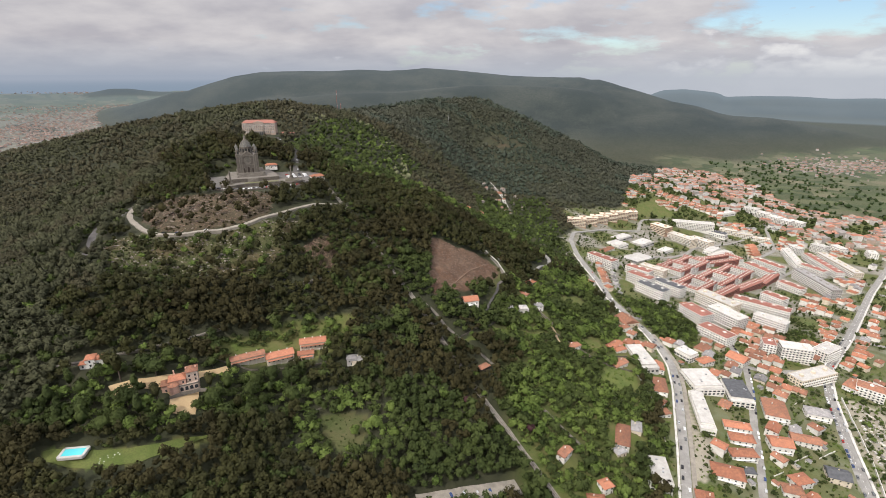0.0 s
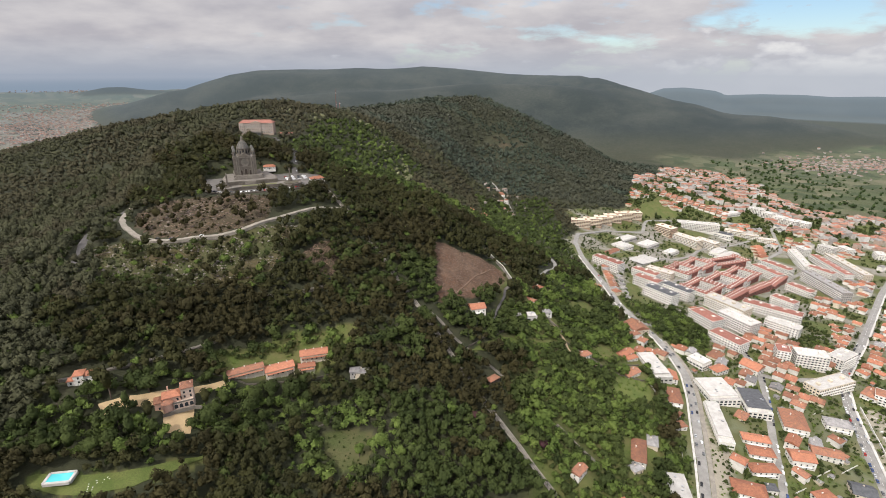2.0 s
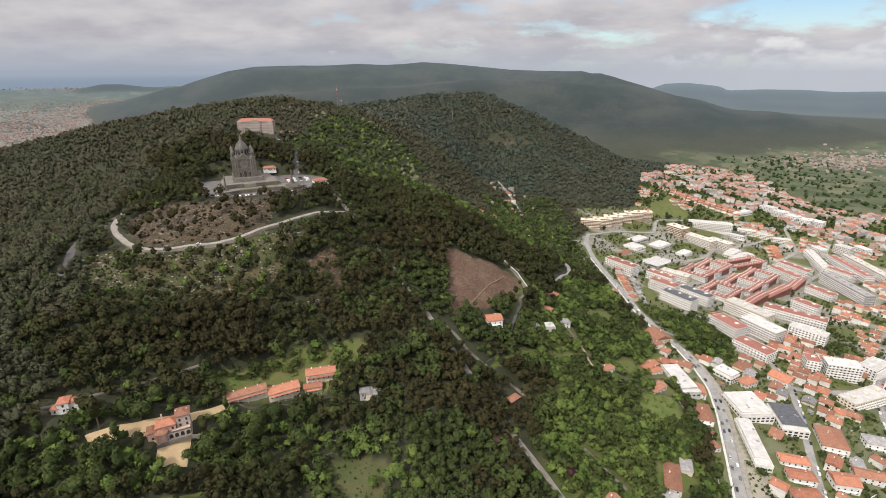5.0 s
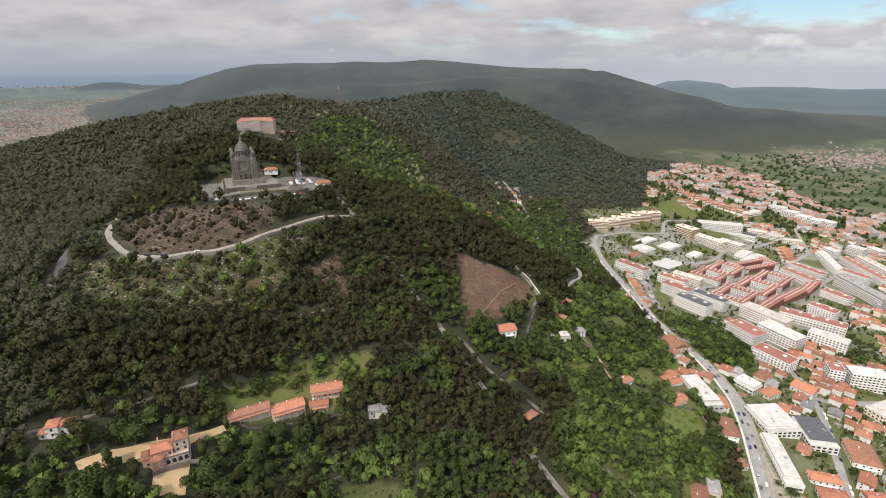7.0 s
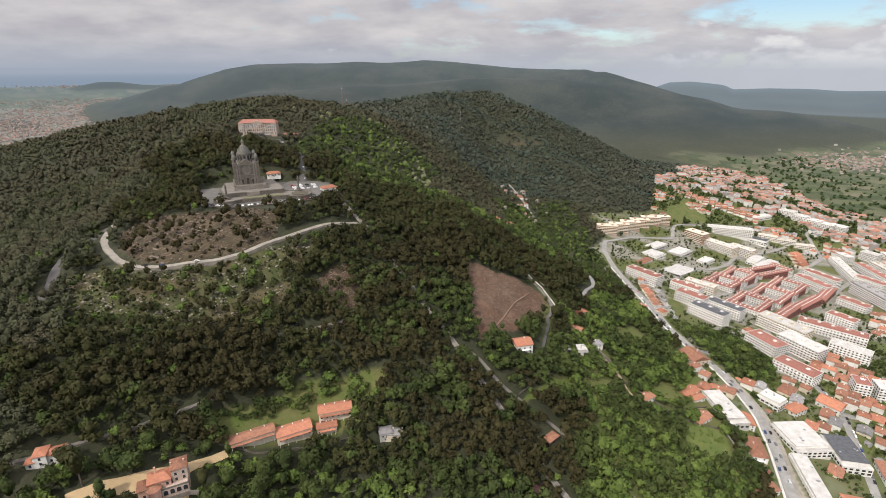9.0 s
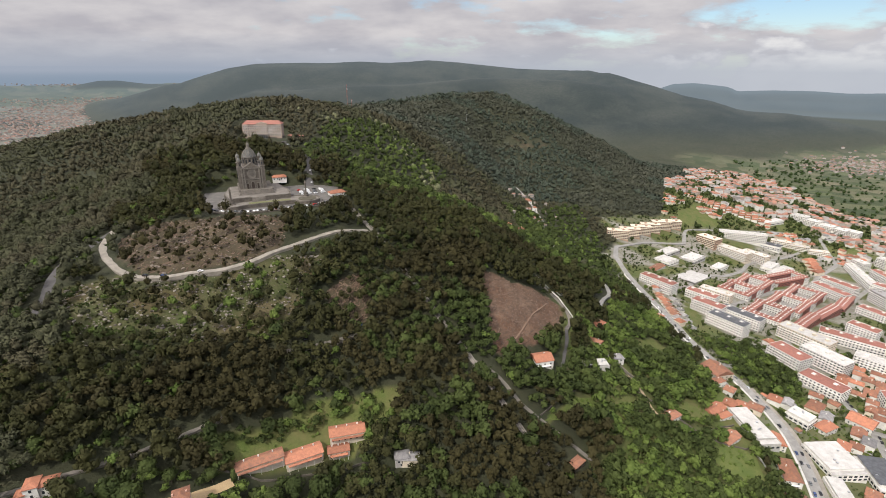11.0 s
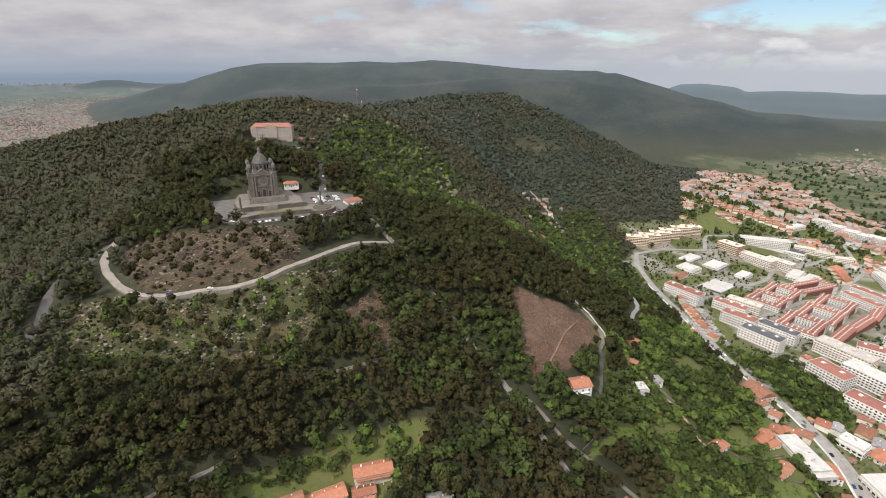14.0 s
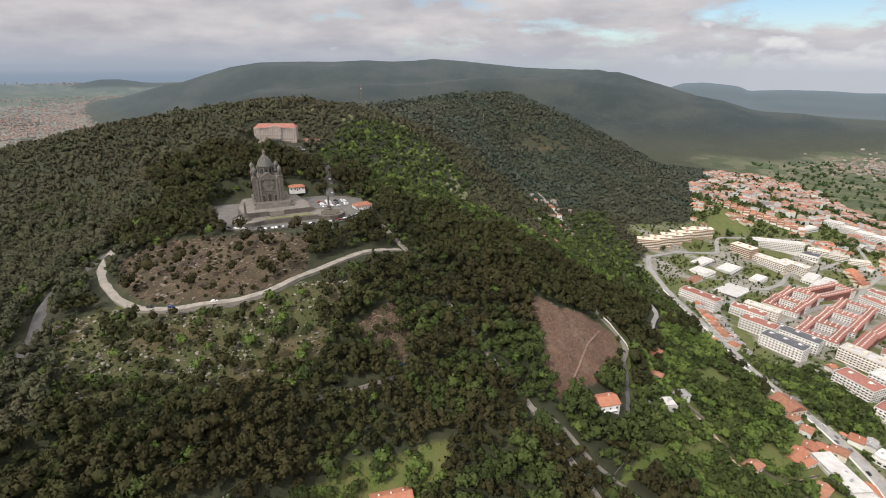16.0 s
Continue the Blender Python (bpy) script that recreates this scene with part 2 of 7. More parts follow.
PALE_ROAD = varied("pale dusty road", (0.303, 0.272, 0.228), (0.213, 0.192, 0.160), 0.2, 2.0, dirt_amount=0.25)
EARTH = varied("sandy earth", (0.40, 0.31, 0.21), (0.31, 0.24, 0.165), 0.12, 2.0, dirt=(0.2, 0.14, 0.08), dirt_amount=0.3)
STONE_PAVE = varied("stone paving", (0.190, 0.170, 0.144), (0.130, 0.116, 0.099), 0.2, 2.5, dirt_amount=0.3)
DOME_LEAD = varied("grey dome stone", (0.165, 0.161, 0.146), (0.105, 0.104, 0.096), 0.5, 2.0, dirt_amount=0.3)
STEEL, _n, _l, _b = material("galvanised steel", 0.45, 0.8)
_b.inputs["Base Color"].default_value = rgb((0.45, 0.45, 0.46))
WATER, _n, _l, _b = material("pool water", 0.05)
_b.inputs["Base Color"].default_value = rgb((0.10, 0.52, 0.56))
GLASS, _n, _l, _b = material("dark window glass", 0.08)
_b.inputs["Base Color"].default_value = rgb((0.03, 0.035, 0.04))
_b.inputs["Specular IOR Level"].default_value = 0.5
RED_PAINT = varied("red painted metal", (0.36, 0.12, 0.10), (0.30, 0.10, 0.08), 0.5, 3.0)
WHITE_PAINT = varied("white paint", (0.8, 0.79, 0.77), (0.7, 0.69, 0.66), 0.5, 3.0, dirt_amount=0.08)

# ---- the land ----
GX = (-900, -480, -320, -220, -120, -20, 90, 220, 450, 1000)
GY = (100, 260, 340, 420, 510, 620, 760, 950, 1300, 1520)
SPOT = (
    (61, 96, 108, 104, 88, 72, 56, 47, 32, 8),
    (65, 145, 157, 144, 116, 104, 77, 55, 39, 8),
    (68, 166, 190, 167, 128, 124, 98, 65, 42, 8),
    (70, 175, 208, 194, 168, 155, 111, 72, 43, 7),
    (100, 172, 222, 232, 210, 180, 122, 78, 42, 6),
    (130, 188, 242, 248, 229, 200, 138, 80, 38, 5),
    (168, 226, 277, 256, 229, 189, 132, 72, 32, 4),
    (200, 284, 304, 284, 248, 186, 110, 74, 32, 2),
    (165, 230, 258, 265, 255, 235, 165, 150, 100, 4),
    (120, 205, 245, 255, 265, 272, 268, 236, 120, 8),
)
EYE0 = (-36.0, 87.0, 368.0)


def spline(g, c, x):
    """Smooth curve through the heights c (last axis) at the places g."""
    g = np.asarray(g, float)
    x = np.clip(x, g[0], g[-1])
    i = np.clip(np.searchsorted(g, x, side="right") - 1, 0, len(g) - 2)
    h = g[i + 1] - g[i]
    t = (x - g[i]) / h
    tan = np.gradient(c, g, axis=-1)
    k = np.arange(len(x))
    return ((2 * t**3 - 3 * t**2 + 1) * c[k, i] + (t**3 - 2 * t**2 + t) * h * tan[k, i]
            + (3 * t**2 - 2 * t**3) * c[k, i + 1] + (t**3 - t**2) * h * tan[k, i + 1])


def step(a, b, x):
    t = np.clip((x - a) / (b - a), 0, 1)
    return t * t * (3 - 2 * t)


# hills behind: distance by bearing, depth of the front slope, bearings, heights of the crest
RIDGES = (
    (((-30, 10, 20, 30, 42), (4600, 4600, 3900, 3600, 3500)), ((10, 22, 30, 36, 42), (1350, 1000, 900, 600, 400)), (-36, -34.6, -30.1, -27.8, -26.5, -24.7, -21.9, -19.2, -15.3, -11.8, -8.8, -5.8, -3.4, -1.5, 1.5, 4.6, 7.7, 10.7, 13.7, 15.7, 16.6, 17.7, 19.5, 21.2, 22.3, 25.1, 27.7, 29.8, 30.8, 34, 35.8, 37.2, 39.3, 40.5, 42, 48, 60),
     (0, 25, 133, 192, 203, 252, 318, 352, 361, 361, 375, 365, 375, 389, 375, 352, 329, 320, 319, 321, 306, 307, 275, 244, 225, 174, 148, 109, 99, 104, 95, 79, 59, 41, 24, 10, 0)),
    (((0, 1), (3400, 3400)), ((0, 1), (620, 620)), (-30, -25, -19.5, -15.6, -10.8, -4.7, 1.5, 3.4, 7.7, 10.8, 13.8, 16.7, 19.6, 22, 25, 28, 32), (0, 110, 200, 202, 227, 232, 266, 277, 277, 275, 269, 253, 205, 150, 90, 40, 0)),
    (((0, 1), (1550, 1550)), ((0, 1), (330, 330)), (-32, -26, -20, -14, -8.5, -4.7, -1, 4.7, 6.6, 7.8, 11, 14.2, 17.9, 22.3, 25, 28), (100, 180, 222, 240, 252, 264, 282, 286, 276, 263, 228, 189, 143, 80, 40, 0)),
    (((0, 1), (6600, 6600)), ((0, 1), (1300, 1300)), (14, 18, 21.8, 22.9, 23.9, 25.9, 28, 29, 29.7, 32.3, 35.8, 38.2, 41.2, 60, 75), (0, 20, 56, 109, 155, 171, 150, 134, 94, 113, 117, 104, 120, 110, 0)),
    (((0, 1), (8800, 8800)), ((0, 1), (500, 500)), (-36, -34.5, -33, -31.5, -29.5, -27, -24), (0, 60, 107, 105, 60, 40, 0)),
)


def ground_height(x, y):
    x, y = np.asarray(x, float), np.asarray(y, float)
    shape = x.shape
    x, y = x.ravel(), y.ravel()
    rows = np.stack([spline(GX, np.tile(np.array(r, float), (len(x), 1)), x) for r in SPOT], -1)
    z = spline(GY, rows, y)
    z = z * (1 - step(-850, -1500, x)) + 4 * step(-850, -1500, x)
    z = z * (1 - step(90, -500, y)) + 15 * step(90, -500, y)
    dx, dy = x - EYE0[0], y - EYE0[1]
    dist, bear = np.hypot(dx, dy), np.degrees(np.arctan2(dx, dy))
    low = step(1500, 2300, y)
    z = z * (1 - low) + low * 6
    z = z * (1 - step(1000, 1400, x)) + 4 * step(1000, 1400, x)
    for (where, how_far), (at_bear, depths), bs, hs in RIDGES:
        far, deep = np.interp(bear, where, how_far), np.interp(bear, at_bear, depths)
        crest = np.interp(bear, bs, hs, 0, 0)
        u = (dist - far) / np.where(dist < far, deep, deep * 0.8)
        # spurs and gullies run down the front slopes
        size = 0.13 * far
        spur = 1 + 0.16 * (dist > 1900) * step(0.15, 0.6, np.abs(u)) * wobble(x + 0.35 * y, (y - 0.35 * x) * 0.45, size, far[0] / 1000 if far.size else 0)
        z = np.maximum(z, 4 + (crest - 4) * np.exp(-u * u) * spur)
    # beyond the last hills inland the land falls away
    drop = np.maximum(0, dist - 6700) * step(5, 16, bear)
    return (z - drop * 0.052).reshape(shape)


def squeeze(x, y, z):
    """Far land keeps its bearing and height in the view but is drawn in towards the middle, within the reach of the lens."""
    d = np.stack([x - EYE0[0], y - EYE0[1], z - EYE0[2]], -1)
    dist = np.hypot(d[..., 0], d[..., 1])
    near = np.where(dist > 2200, 2200 + 2550 * (1 - np.exp(-(dist - 2200) / 2550)), dist)
    return np.array(EYE0) + d * (near / np.maximum(dist, 1e-6))[..., None]


def inside(poly, x, y):
    x, y = np.asarray(x, float), np.asarray(y, float)
    hit = np.zeros(x.shape, bool)
    for (x0, y0), (x1, y1) in zip(poly, poly[1:] + poly[:1]):
        if y0 != y1:
            hit ^= ((y0 > y) != (y1 > y)) & (x < (x1 - x0) * (y - y0) / (y1 - y0) + x0)
    return hit


def near_line(line, x, y):
    """Distance from a bent line."""
    best = np.full(np.shape(x), 1e9)
    for (x0, y0), (x1, y1) in zip(line, line[1:]):
        dx, dy = x1 - x0, y1 - y0
        t = np.clip(((x - x0) * dx + (y - y0) * dy) / (dx * dx + dy * dy), 0, 1)
        best = np.minimum(best, np.hypot(x - x0 - t * dx, y - y0 - t * dy))
    return best


def wobble(x, y, size, seed=0.0):
    """Cheap smooth noise, -1 to 1."""
    a, b = x / size + seed * 3.1, y / size - seed * 1.7
    return (np.sin(a * 1.3 + 1.7 * np.sin(b * 0.9 + 0.4)) + np.sin(b * 1.7 + 1.3 * np.sin(a * 1.1)) + np.sin((a + b) * 2.3 + np.sin(b * 2.1)) * 0.6) / 2.6


LOOP_ROAD = [(-120, 556), (-150, 537), (-166, 519), (-187, 495), (-204, 479), (-222, 470), (-240, 465), (-262, 460), (-282, 459), (-302, 470), (-325, 493), (-343, 518), (-350, 536), (-352, 552)]
MAIN_ROAD = [(170, 240), (186, 288), (203, 331), (219, 373), (236, 416), (248, 456), (249, 487), (246, 522), (234, 559), (226, 603), (231, 669), (233, 751), (234, 808), (244, 890), (262, 940), (330, 985), (420, 1010)]
STREET_MID = [(228, 250), (251, 296), (266, 324), (289, 372), (317, 424), (342, 477), (351, 527)]
STREET_EAST = [(318, 250), (343, 304), (368, 359), (402, 426), (438, 482), (549, 586), (731, 766), (900, 920)]
CLEARING = [(-14, 544), (0, 549), (17, 551), (33, 557), (54, 562), (66, 557), (66, 538), (51, 508), (33, 481), (23, 470), (14, 466), (2, 451), (-9, 446), (-11, 457), (-14, 468), (-13, 487), (-14, 513)]
UPPER_BARE = [(-333, 527), (-306, 544), (-260, 540), (-219, 548), (-190, 538), (-183, 511), (-188, 495), (-216, 476), (-249, 465), (-283, 465), (-310, 485)]
LOWER_BARE = [(-144, 468), (-129, 490), (-113, 495), (-110, 477), (-109, 450), (-122, 448), (-135, 455)]
ROUGH_SLOPE = [(-300, 462), (-262, 456), (-240, 461), (-204, 475), (-187, 491), (-150, 505), (-162, 439), (-184, 422), (-212, 411), (-237, 408), (-260, 396), (-268, 383), (-283, 395), (-305, 414), (-331, 445)]
LAWN = [(-248, 244), (-244, 247), (-226, 248), (-211, 252), (-200, 255), (-189, 260), (-174, 270), (-162, 278), (-163, 275), (-175, 261), (-190, 248), (-211, 238), (-229, 237), (-244, 238)]
COURT = [(-236, 293), (-222, 303), (-208, 311), (-188, 322), (-172, 336), (-169, 333), (-185, 317), (-180, 305), (-176, 289), (-192, 284), (-196, 297), (-204, 300), (-215, 296), (-228, 286)]
MEADOW = [(-80, 408), (-132, 393), (-166, 368), (-205, 346), (-180, 338), (-120, 356), (-88, 378)]
TOWN = [(150, 240), (190, 330), (205, 400), (205, 470), (215, 560), (205, 640), (215, 760), (215, 880), (270, 960), (260, 1060), (420, 1120), (520, 1350), (700, 1560), (760, 1760), (1000, 1830), (1050, 1600), (980, 1400), (1050, 1250), (1250, 1250), (1300, 240)]
FIELDS = [(820, 1260), (1400, 1220), (1500, 2100), (1100, 2050), (1000, 1700), (900, 1480)]
SITE = [(234, 412), (240, 412), (228, 352), (244, 354), (228, 328), (208, 302), (198, 304), (218, 345), (226, 372)]
GRAVEYARD = [(345, 285), (417, 431), (480, 420), (400, 270)]
PLOT = [(-98, 312), (-62, 315), (-52, 285), (-77, 278)]
SCAR = [(116, 1376), (149, 1403), (186, 1399), (210, 1365), (184, 1336), (128, 1346)]
TOWN_LAWNS = [[(293, 744), (306, 724), (279, 665), (259, 649), (266, 690)], [(315, 872), (372, 900), (372, 891), (313, 845)], [(470, 1149), (535, 1205), (550, 1148), (541, 1107), (460, 1087), (434, 1095)], [(730, 1156), (769, 1175), (742, 1119), (713, 1114)], [(774, 1113), (847, 1159), (830, 1060), (730, 1012), (725, 1034)], [(372, 660), (392, 690), (402, 684), (380, 650)]]
SLOPE_LAWNS = [[(19, 398), (36, 412), (48, 429), (69, 439), (65, 425), (35, 404)], [(154, 414), (178, 434), (195, 423), (190, 401), (162, 385), (157, 396)], [(196, 488), (214, 508), (201, 468), (163, 451)], [(139, 547), (171, 572), (187, 563), (171, 542), (144, 534)], [(160, 420), (185, 431), (173, 413), (155, 409)], [(78, 442), (110, 460), (112, 450), (76, 432)], [(147, 463), (174, 480), (176, 456), (150, 446)]]
COURTS = [[(336, 857), (370, 878), (399, 874), (355, 829), (336, 812)], TOWN_LAWNS[2], TOWN_LAWNS[0]]
TOWN_STREETS = [[(351, 527), (360, 560), (366, 600), (382, 660), (416, 692), (470, 728), (552, 782), (630, 838), (700, 890)], [(366, 752), (385, 765), (435, 800), (498, 842), (562, 862), (630, 924), (700, 975), (741, 1071), (760, 1111)],
                [(372, 872), (428, 878), (483, 917), (520, 960), (620, 1000), (661, 1025)], [(300, 790), (330, 800), (372, 872)], [(420, 1010), (450, 1075), (540, 1092), (660, 1110), (760, 1111)]]
PARK = [(245, 600), (285, 622), (316, 600), (322, 560), (314, 532), (278, 500), (254, 520)]
SHELF = [(-284, 580), (-270, 560), (-253, 548), (-232, 543), (-205, 547), (-176, 558), (-161, 578), (-154, 608), (-152, 640), (-183, 658), (-262, 664), (-303, 651), (-297, 610)]
SHELF_Z, HOTEL_Z = 238.4, 272.0
_base_height = ground_height


def land(x, y):
    """The land as built: with the levelled shelf of the temple, the yard of the hotel, and small unevenness."""
    x, y = np.asarray(x, float), np.asarray(y, float)
    z = _base_height(x, y)
    flat = step(7, 0, near_line(SHELF + SHELF[:1], x, y)) * (~inside(SHELF, x, y)) + inside(SHELF, x, y)
    flat = np.clip(flat, 0, 1) * (np.abs(x + 225) < 130)
    z = z * (1 - flat) + SHELF_Z * flat
    yard = step(52, 36, np.hypot(x + 288, y - 800))
    z = z * (1 - yard) + HOTEL_Z * yard
    rough = (1 - flat) * (1 - yard) * (1 - 0.8 * inside(TOWN, x, y))
    z = z + rough * (1.3 * wobble(x, y, 17, 1) + 0.6 * wobble(x, y, 7, 2))
    return z


def land_at(x, y):
    return float(land(np.array([x]), np.array([y]))[0])


def mesh_np(name, verts, tris, mat, smooth=False):
    """A triangle mesh from arrays."""
    verts, tris = np.asarray(verts, np.float32), np.asarray(tris, np.int32)
    me = bpy.data.meshes.new(name)
    me.vertices.add(len(verts))
    me.vertices.foreach_set("co", verts.ravel())
    me.loops.add(tris.size)
    me.loops.foreach_set("vertex_index", tris.ravel())
    me.polygons.add(len(tris))
    me.polygons.foreach_set("loop_start", np.arange(0, tris.size, 3, dtype=np.int32))
    me.polygons.foreach_set("use_smooth", np.full(len(tris), smooth))
    me.update(calc_edges=True)
    me.validate()
    if mat:
        me.materials.append(mat)
    return me


def grid_tris(rows, cols):
    i = np.arange(rows * cols).reshape(rows, cols)
    a, b, c, d = i[:-1, :-1].ravel(), i[:-1, 1:].ravel(), i[1:, 1:].ravel(), i[1:, :-1].ravel()
    return np.concatenate([np.stack([a, b, c], -1), np.stack([a, c, d], -1)])


bearings = np.concatenate([np.arange(-180, -54, 4.0), np.arange(-54, 54, 0.4), np.arange(54, 180, 4.0), [180.0]])
rings = np.concatenate([[1, 60, 120], np.arange(150, 720, 4.0), np.arange(720, 1300, 6.0), np.arange(1300, 2200, 14.0), 2200 * (42000 / 2200) ** np.linspace(0, 1, 110)])
R_, B_ = np.meshgrid(rings, np.radians(bearings), indexing="ij")
GXX, GYY = EYE0[0] + R_ * np.sin(B_), EYE0[1] + R_ * np.cos(B_)
GZZ = land(GXX, GYY)
ground_mesh = mesh_np("ground", squeeze(GXX, GYY, GZZ).reshape(-1, 3), grid_tris(len(rings), len(bearings))[:, ::-1], None, True)

# what covers the ground: bare earth, grass, town, fields
gx, gy, gr = GXX.ravel(), GYY.ravel(), R_.ravel()
gbear = np.degrees(B_.ravel())
edge = 6 * wobble(gx, gy, 9, 5)
bare = (inside(CLEARING, gx + edge * 0.4, gy + edge * 0.4) | inside(UPPER_BARE, gx + edge * 0.5, gy) | inside(LOWER_BARE, gx + edge * 0.4, gy) ).astype(float)
bare = bare - 0.66 * inside(UPPER_BARE, gx + edge * 0.5, gy) - 0.70 * inside(LOWER_BARE, gx + edge * 0.4, gy) + 0.34 * inside(SCAR, gx + 3 * edge, gy + 2 * edge) * step(-0.2, 0.5, wobble(gx, gy, 9, 12)) + 0.04 * inside(PLOT, gx + edge, gy)
bare = np.maximum(bare, inside(ROUGH_SLOPE, gx, gy) * (0.06 + 0.32 * step(0.0, 0.6, wobble(gx, gy, 14, 9))))
sand = 0.0 * gx
dust = 0.8 * (inside(SITE, gx, gy) | inside(GRAVEYARD, gx, gy))
grass = np.maximum.reduce([inside(p, gx + edge, gy).astype(float) for p in [LAWN, MEADOW] + TOWN_LAWNS + SLOPE_LAWNS])
grass = np.maximum(grass, 0.5 * inside(PLOT, gx + edge, gy))
grass = np.maximum(grass, 0.42 * inside(ROUGH_SLOPE, gx + edge, gy + edge))
grass = np.maximum(grass, (step(40, 70, gx) * step(620, 520, gy) * (gy > 200)) * (0.8 + 0.3 * wobble(gx, gy, 23, 4)))
urban = inside(TOWN, gx + 2 * edge, gy + 2 * edge).astype(float)
green_town = urban * np.maximum(np.where(gy < 560, step(-0.2, 0.25, wobble(gx, gy, 8, 7)), step(-0.15, 0.3, wobble(gx, gy, 27, 7))), step(1020, 1150, gy)) * np.where(gy < 560, 0.65, 0.9)
fields = inside(FIELDS, gx, gy).astype(float)
coast = ((gr > 1900) & (gbear < -25) & (GZZ.ravel() < 20)).astype(float)
right_plain = step(24, 27, gbear + 2.5 * wobble(gx, gy, 160, 8)) * (gr > 1700) * (gr < 3300) * step(22, 9, GZZ.ravel() + 6 * wobble(gx, gy, 120, 6))
fields = np.maximum.reduce([fields, coast * (gr > 4800), right_plain])
coast_town = 0.55 * coast * (gr > 2300) * (gr < 5600) * (wobble(gx, gy, 170, 3) > -0.35)
sea = ((gr > 10200 + 260 * wobble(gx, gy, 900, 2)) & (gbear < 10)).astype(float)
col = np.stack([np.maximum(bare, 0), np.clip(np.maximum(grass, green_town), 0, 1), np.clip(urban * (1 - 0.8 * green_town) + coast_town, 0, 1), fields * (1 - coast_town)], -1)
at = ground_mesh.attributes.new("cover", "FLOAT_COLOR", "POINT")
at.data.foreach_set("color", col.astype(np.float32).ravel())
at = ground_mesh.attributes.new("other", "FLOAT_COLOR", "POINT")
# mask of the far hills that take the haze-tinted base colour
far_slope = np.clip(step(1500, 2700, gr) * step(15, 80, GZZ.ravel()) + (gr > 5000) * (gbear > 10), 0, 1)
at.data.foreach_set("color", np.stack([sand, sea, far_slope, dust], -1).astype(np.float32).ravel())

gm, n, l, b = material("land", 0.9)
att = n.new("ShaderNodeAttribute")
att.attribute_name = "cover"
s3 = n.new("ShaderNodeSeparateColor")
l.new(att.outputs["Color"], s3.inputs[0])
att2 = n.new("ShaderNodeAttribute")
att2.attribute_name = "other"
s4 = n.new("ShaderNodeSeparateColor")
l.new(att2.outputs["Color"], s4.inputs[0])
coarse, medium, fine = tex(n, l, 0.012, 6, 0.6), tex(n, l, 0.09, 5, 0.6), tex(n, l, 0.9, 4, 0.6)
wood_floor = mix(n, l, coarse, mix(n, l, medium, (0.022, 0.026, 0.013), (0.036, 0.039, 0.019)), mix(n, l, medium, (0.028, 0.031, 0.016), (0.046, 0.045, 0.025)))
meadow = mix(n, l, medium, mix(n, l, fine, (0.050, 0.077, 0.014), (0.088, 0.115, 0.028)), (0.112, 0.108, 0.040))
earth = mix(n, l, medium, mix(n, l, fine, (0.176, 0.089, 0.051), (0.093, 0.053, 0.034)), mix(n, l, fine, (0.202, 0.118, 0.072), (0.125, 0.074, 0.048)))
lay = n.new("ShaderNodeMapping")
lay.inputs["Rotation"].default_value = (0, 0, radians(38))
lay.inputs["Scale"].default_value = (0.10, 0.9, 0.4)
g4 = n.new("ShaderNodeNewGeometry")
l.new(g4.outputs["Position"], lay.inputs["Vector"])
streak = tex(n, l, 0.42, 6, 0.7, 0.40, 0.62, lay.outputs[0])
bald = tex(n, l, 0.045, 3, 0.5, 0.42, 0.62)
earth = mix(n, l, streak, mix(n, l, 0.75, earth, (0.090, 0.052, 0.034)), earth)
earth = mix(n, l, bald, earth, mix(n, l, streak, (0.142, 0.088, 0.058), (0.185, 0.126, 0.086)))
blotch = tex(n, l, 0.07, 6, 0.7, 0.43, 0.60)
earth = mix(n, l, blotch, mix(n, l, 0.55, earth, (0.062, 0.038, 0.026)), earth)
paved = mix(n, l, medium, mix(n, l, fine, (0.30, 0.28, 0.25), (0.21, 0.195, 0.17)), (0.155, 0.15, 0.105))
strips = n.new("ShaderNodeTexVoronoi")
strips.inputs["Scale"].default_value = 0.02
g3 = n.new("ShaderNodeNewGeometry")
l.new(g3.outputs["Position"], strips.inputs["Vector"])
s5 = n.new("ShaderNodeSeparateColor")
l.new(strips.outputs["Color"], s5.inputs[0])
farm = mix(n, l, s5.outputs[0], (0.038, 0.052, 0.022), mix(n, l, s5.outputs[1], (0.072, 0.090, 0.038), (0.14, 0.125, 0.080)))
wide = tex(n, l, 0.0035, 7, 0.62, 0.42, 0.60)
# far hill tones are cooled towards blue-grey: haze put into the base colour
hazed_slope = mix(n, l, wide, mix(n, l, medium, (0.012, 0.018, 0.016), (0.018, 0.025, 0.021)), mix(n, l, medium, (0.023, 0.031, 0.024), (0.046, 0.048, 0.040)))
c = mix(n, l, s4.outputs[2], wood_floor, hazed_slope)
c = mix(n, l, att.outputs["Alpha"], c, farm)
c = mix(n, l, s3.outputs[2], c, paved)
c = mix(n, l, s3.outputs[1], c, meadow)
c = mix(n, l, s3.outputs[0], c, earth)
c = mix(n, l, att2.outputs["Alpha"], c, mix(n, l, fine, (0.38, 0.34, 0.28), (0.30, 0.265, 0.215)))
c = mix(n, l, s4.outputs[0], c, mix(n, l, fine, (0.50, 0.37, 0.20), (0.42, 0.30, 0.16)))
c = mix(n, l, s4.outputs[1], c, (0.10, 0.135, 0.18))
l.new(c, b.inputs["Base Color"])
shine = n.new("ShaderNodeMapRange")
shine.inputs[3].default_value, shine.inputs[4].default_value = 0.9, 0.7
l.new(s4.outputs[1], shine.inputs[0])
l.new(shine.outputs[0], b.inputs["Roughness"])
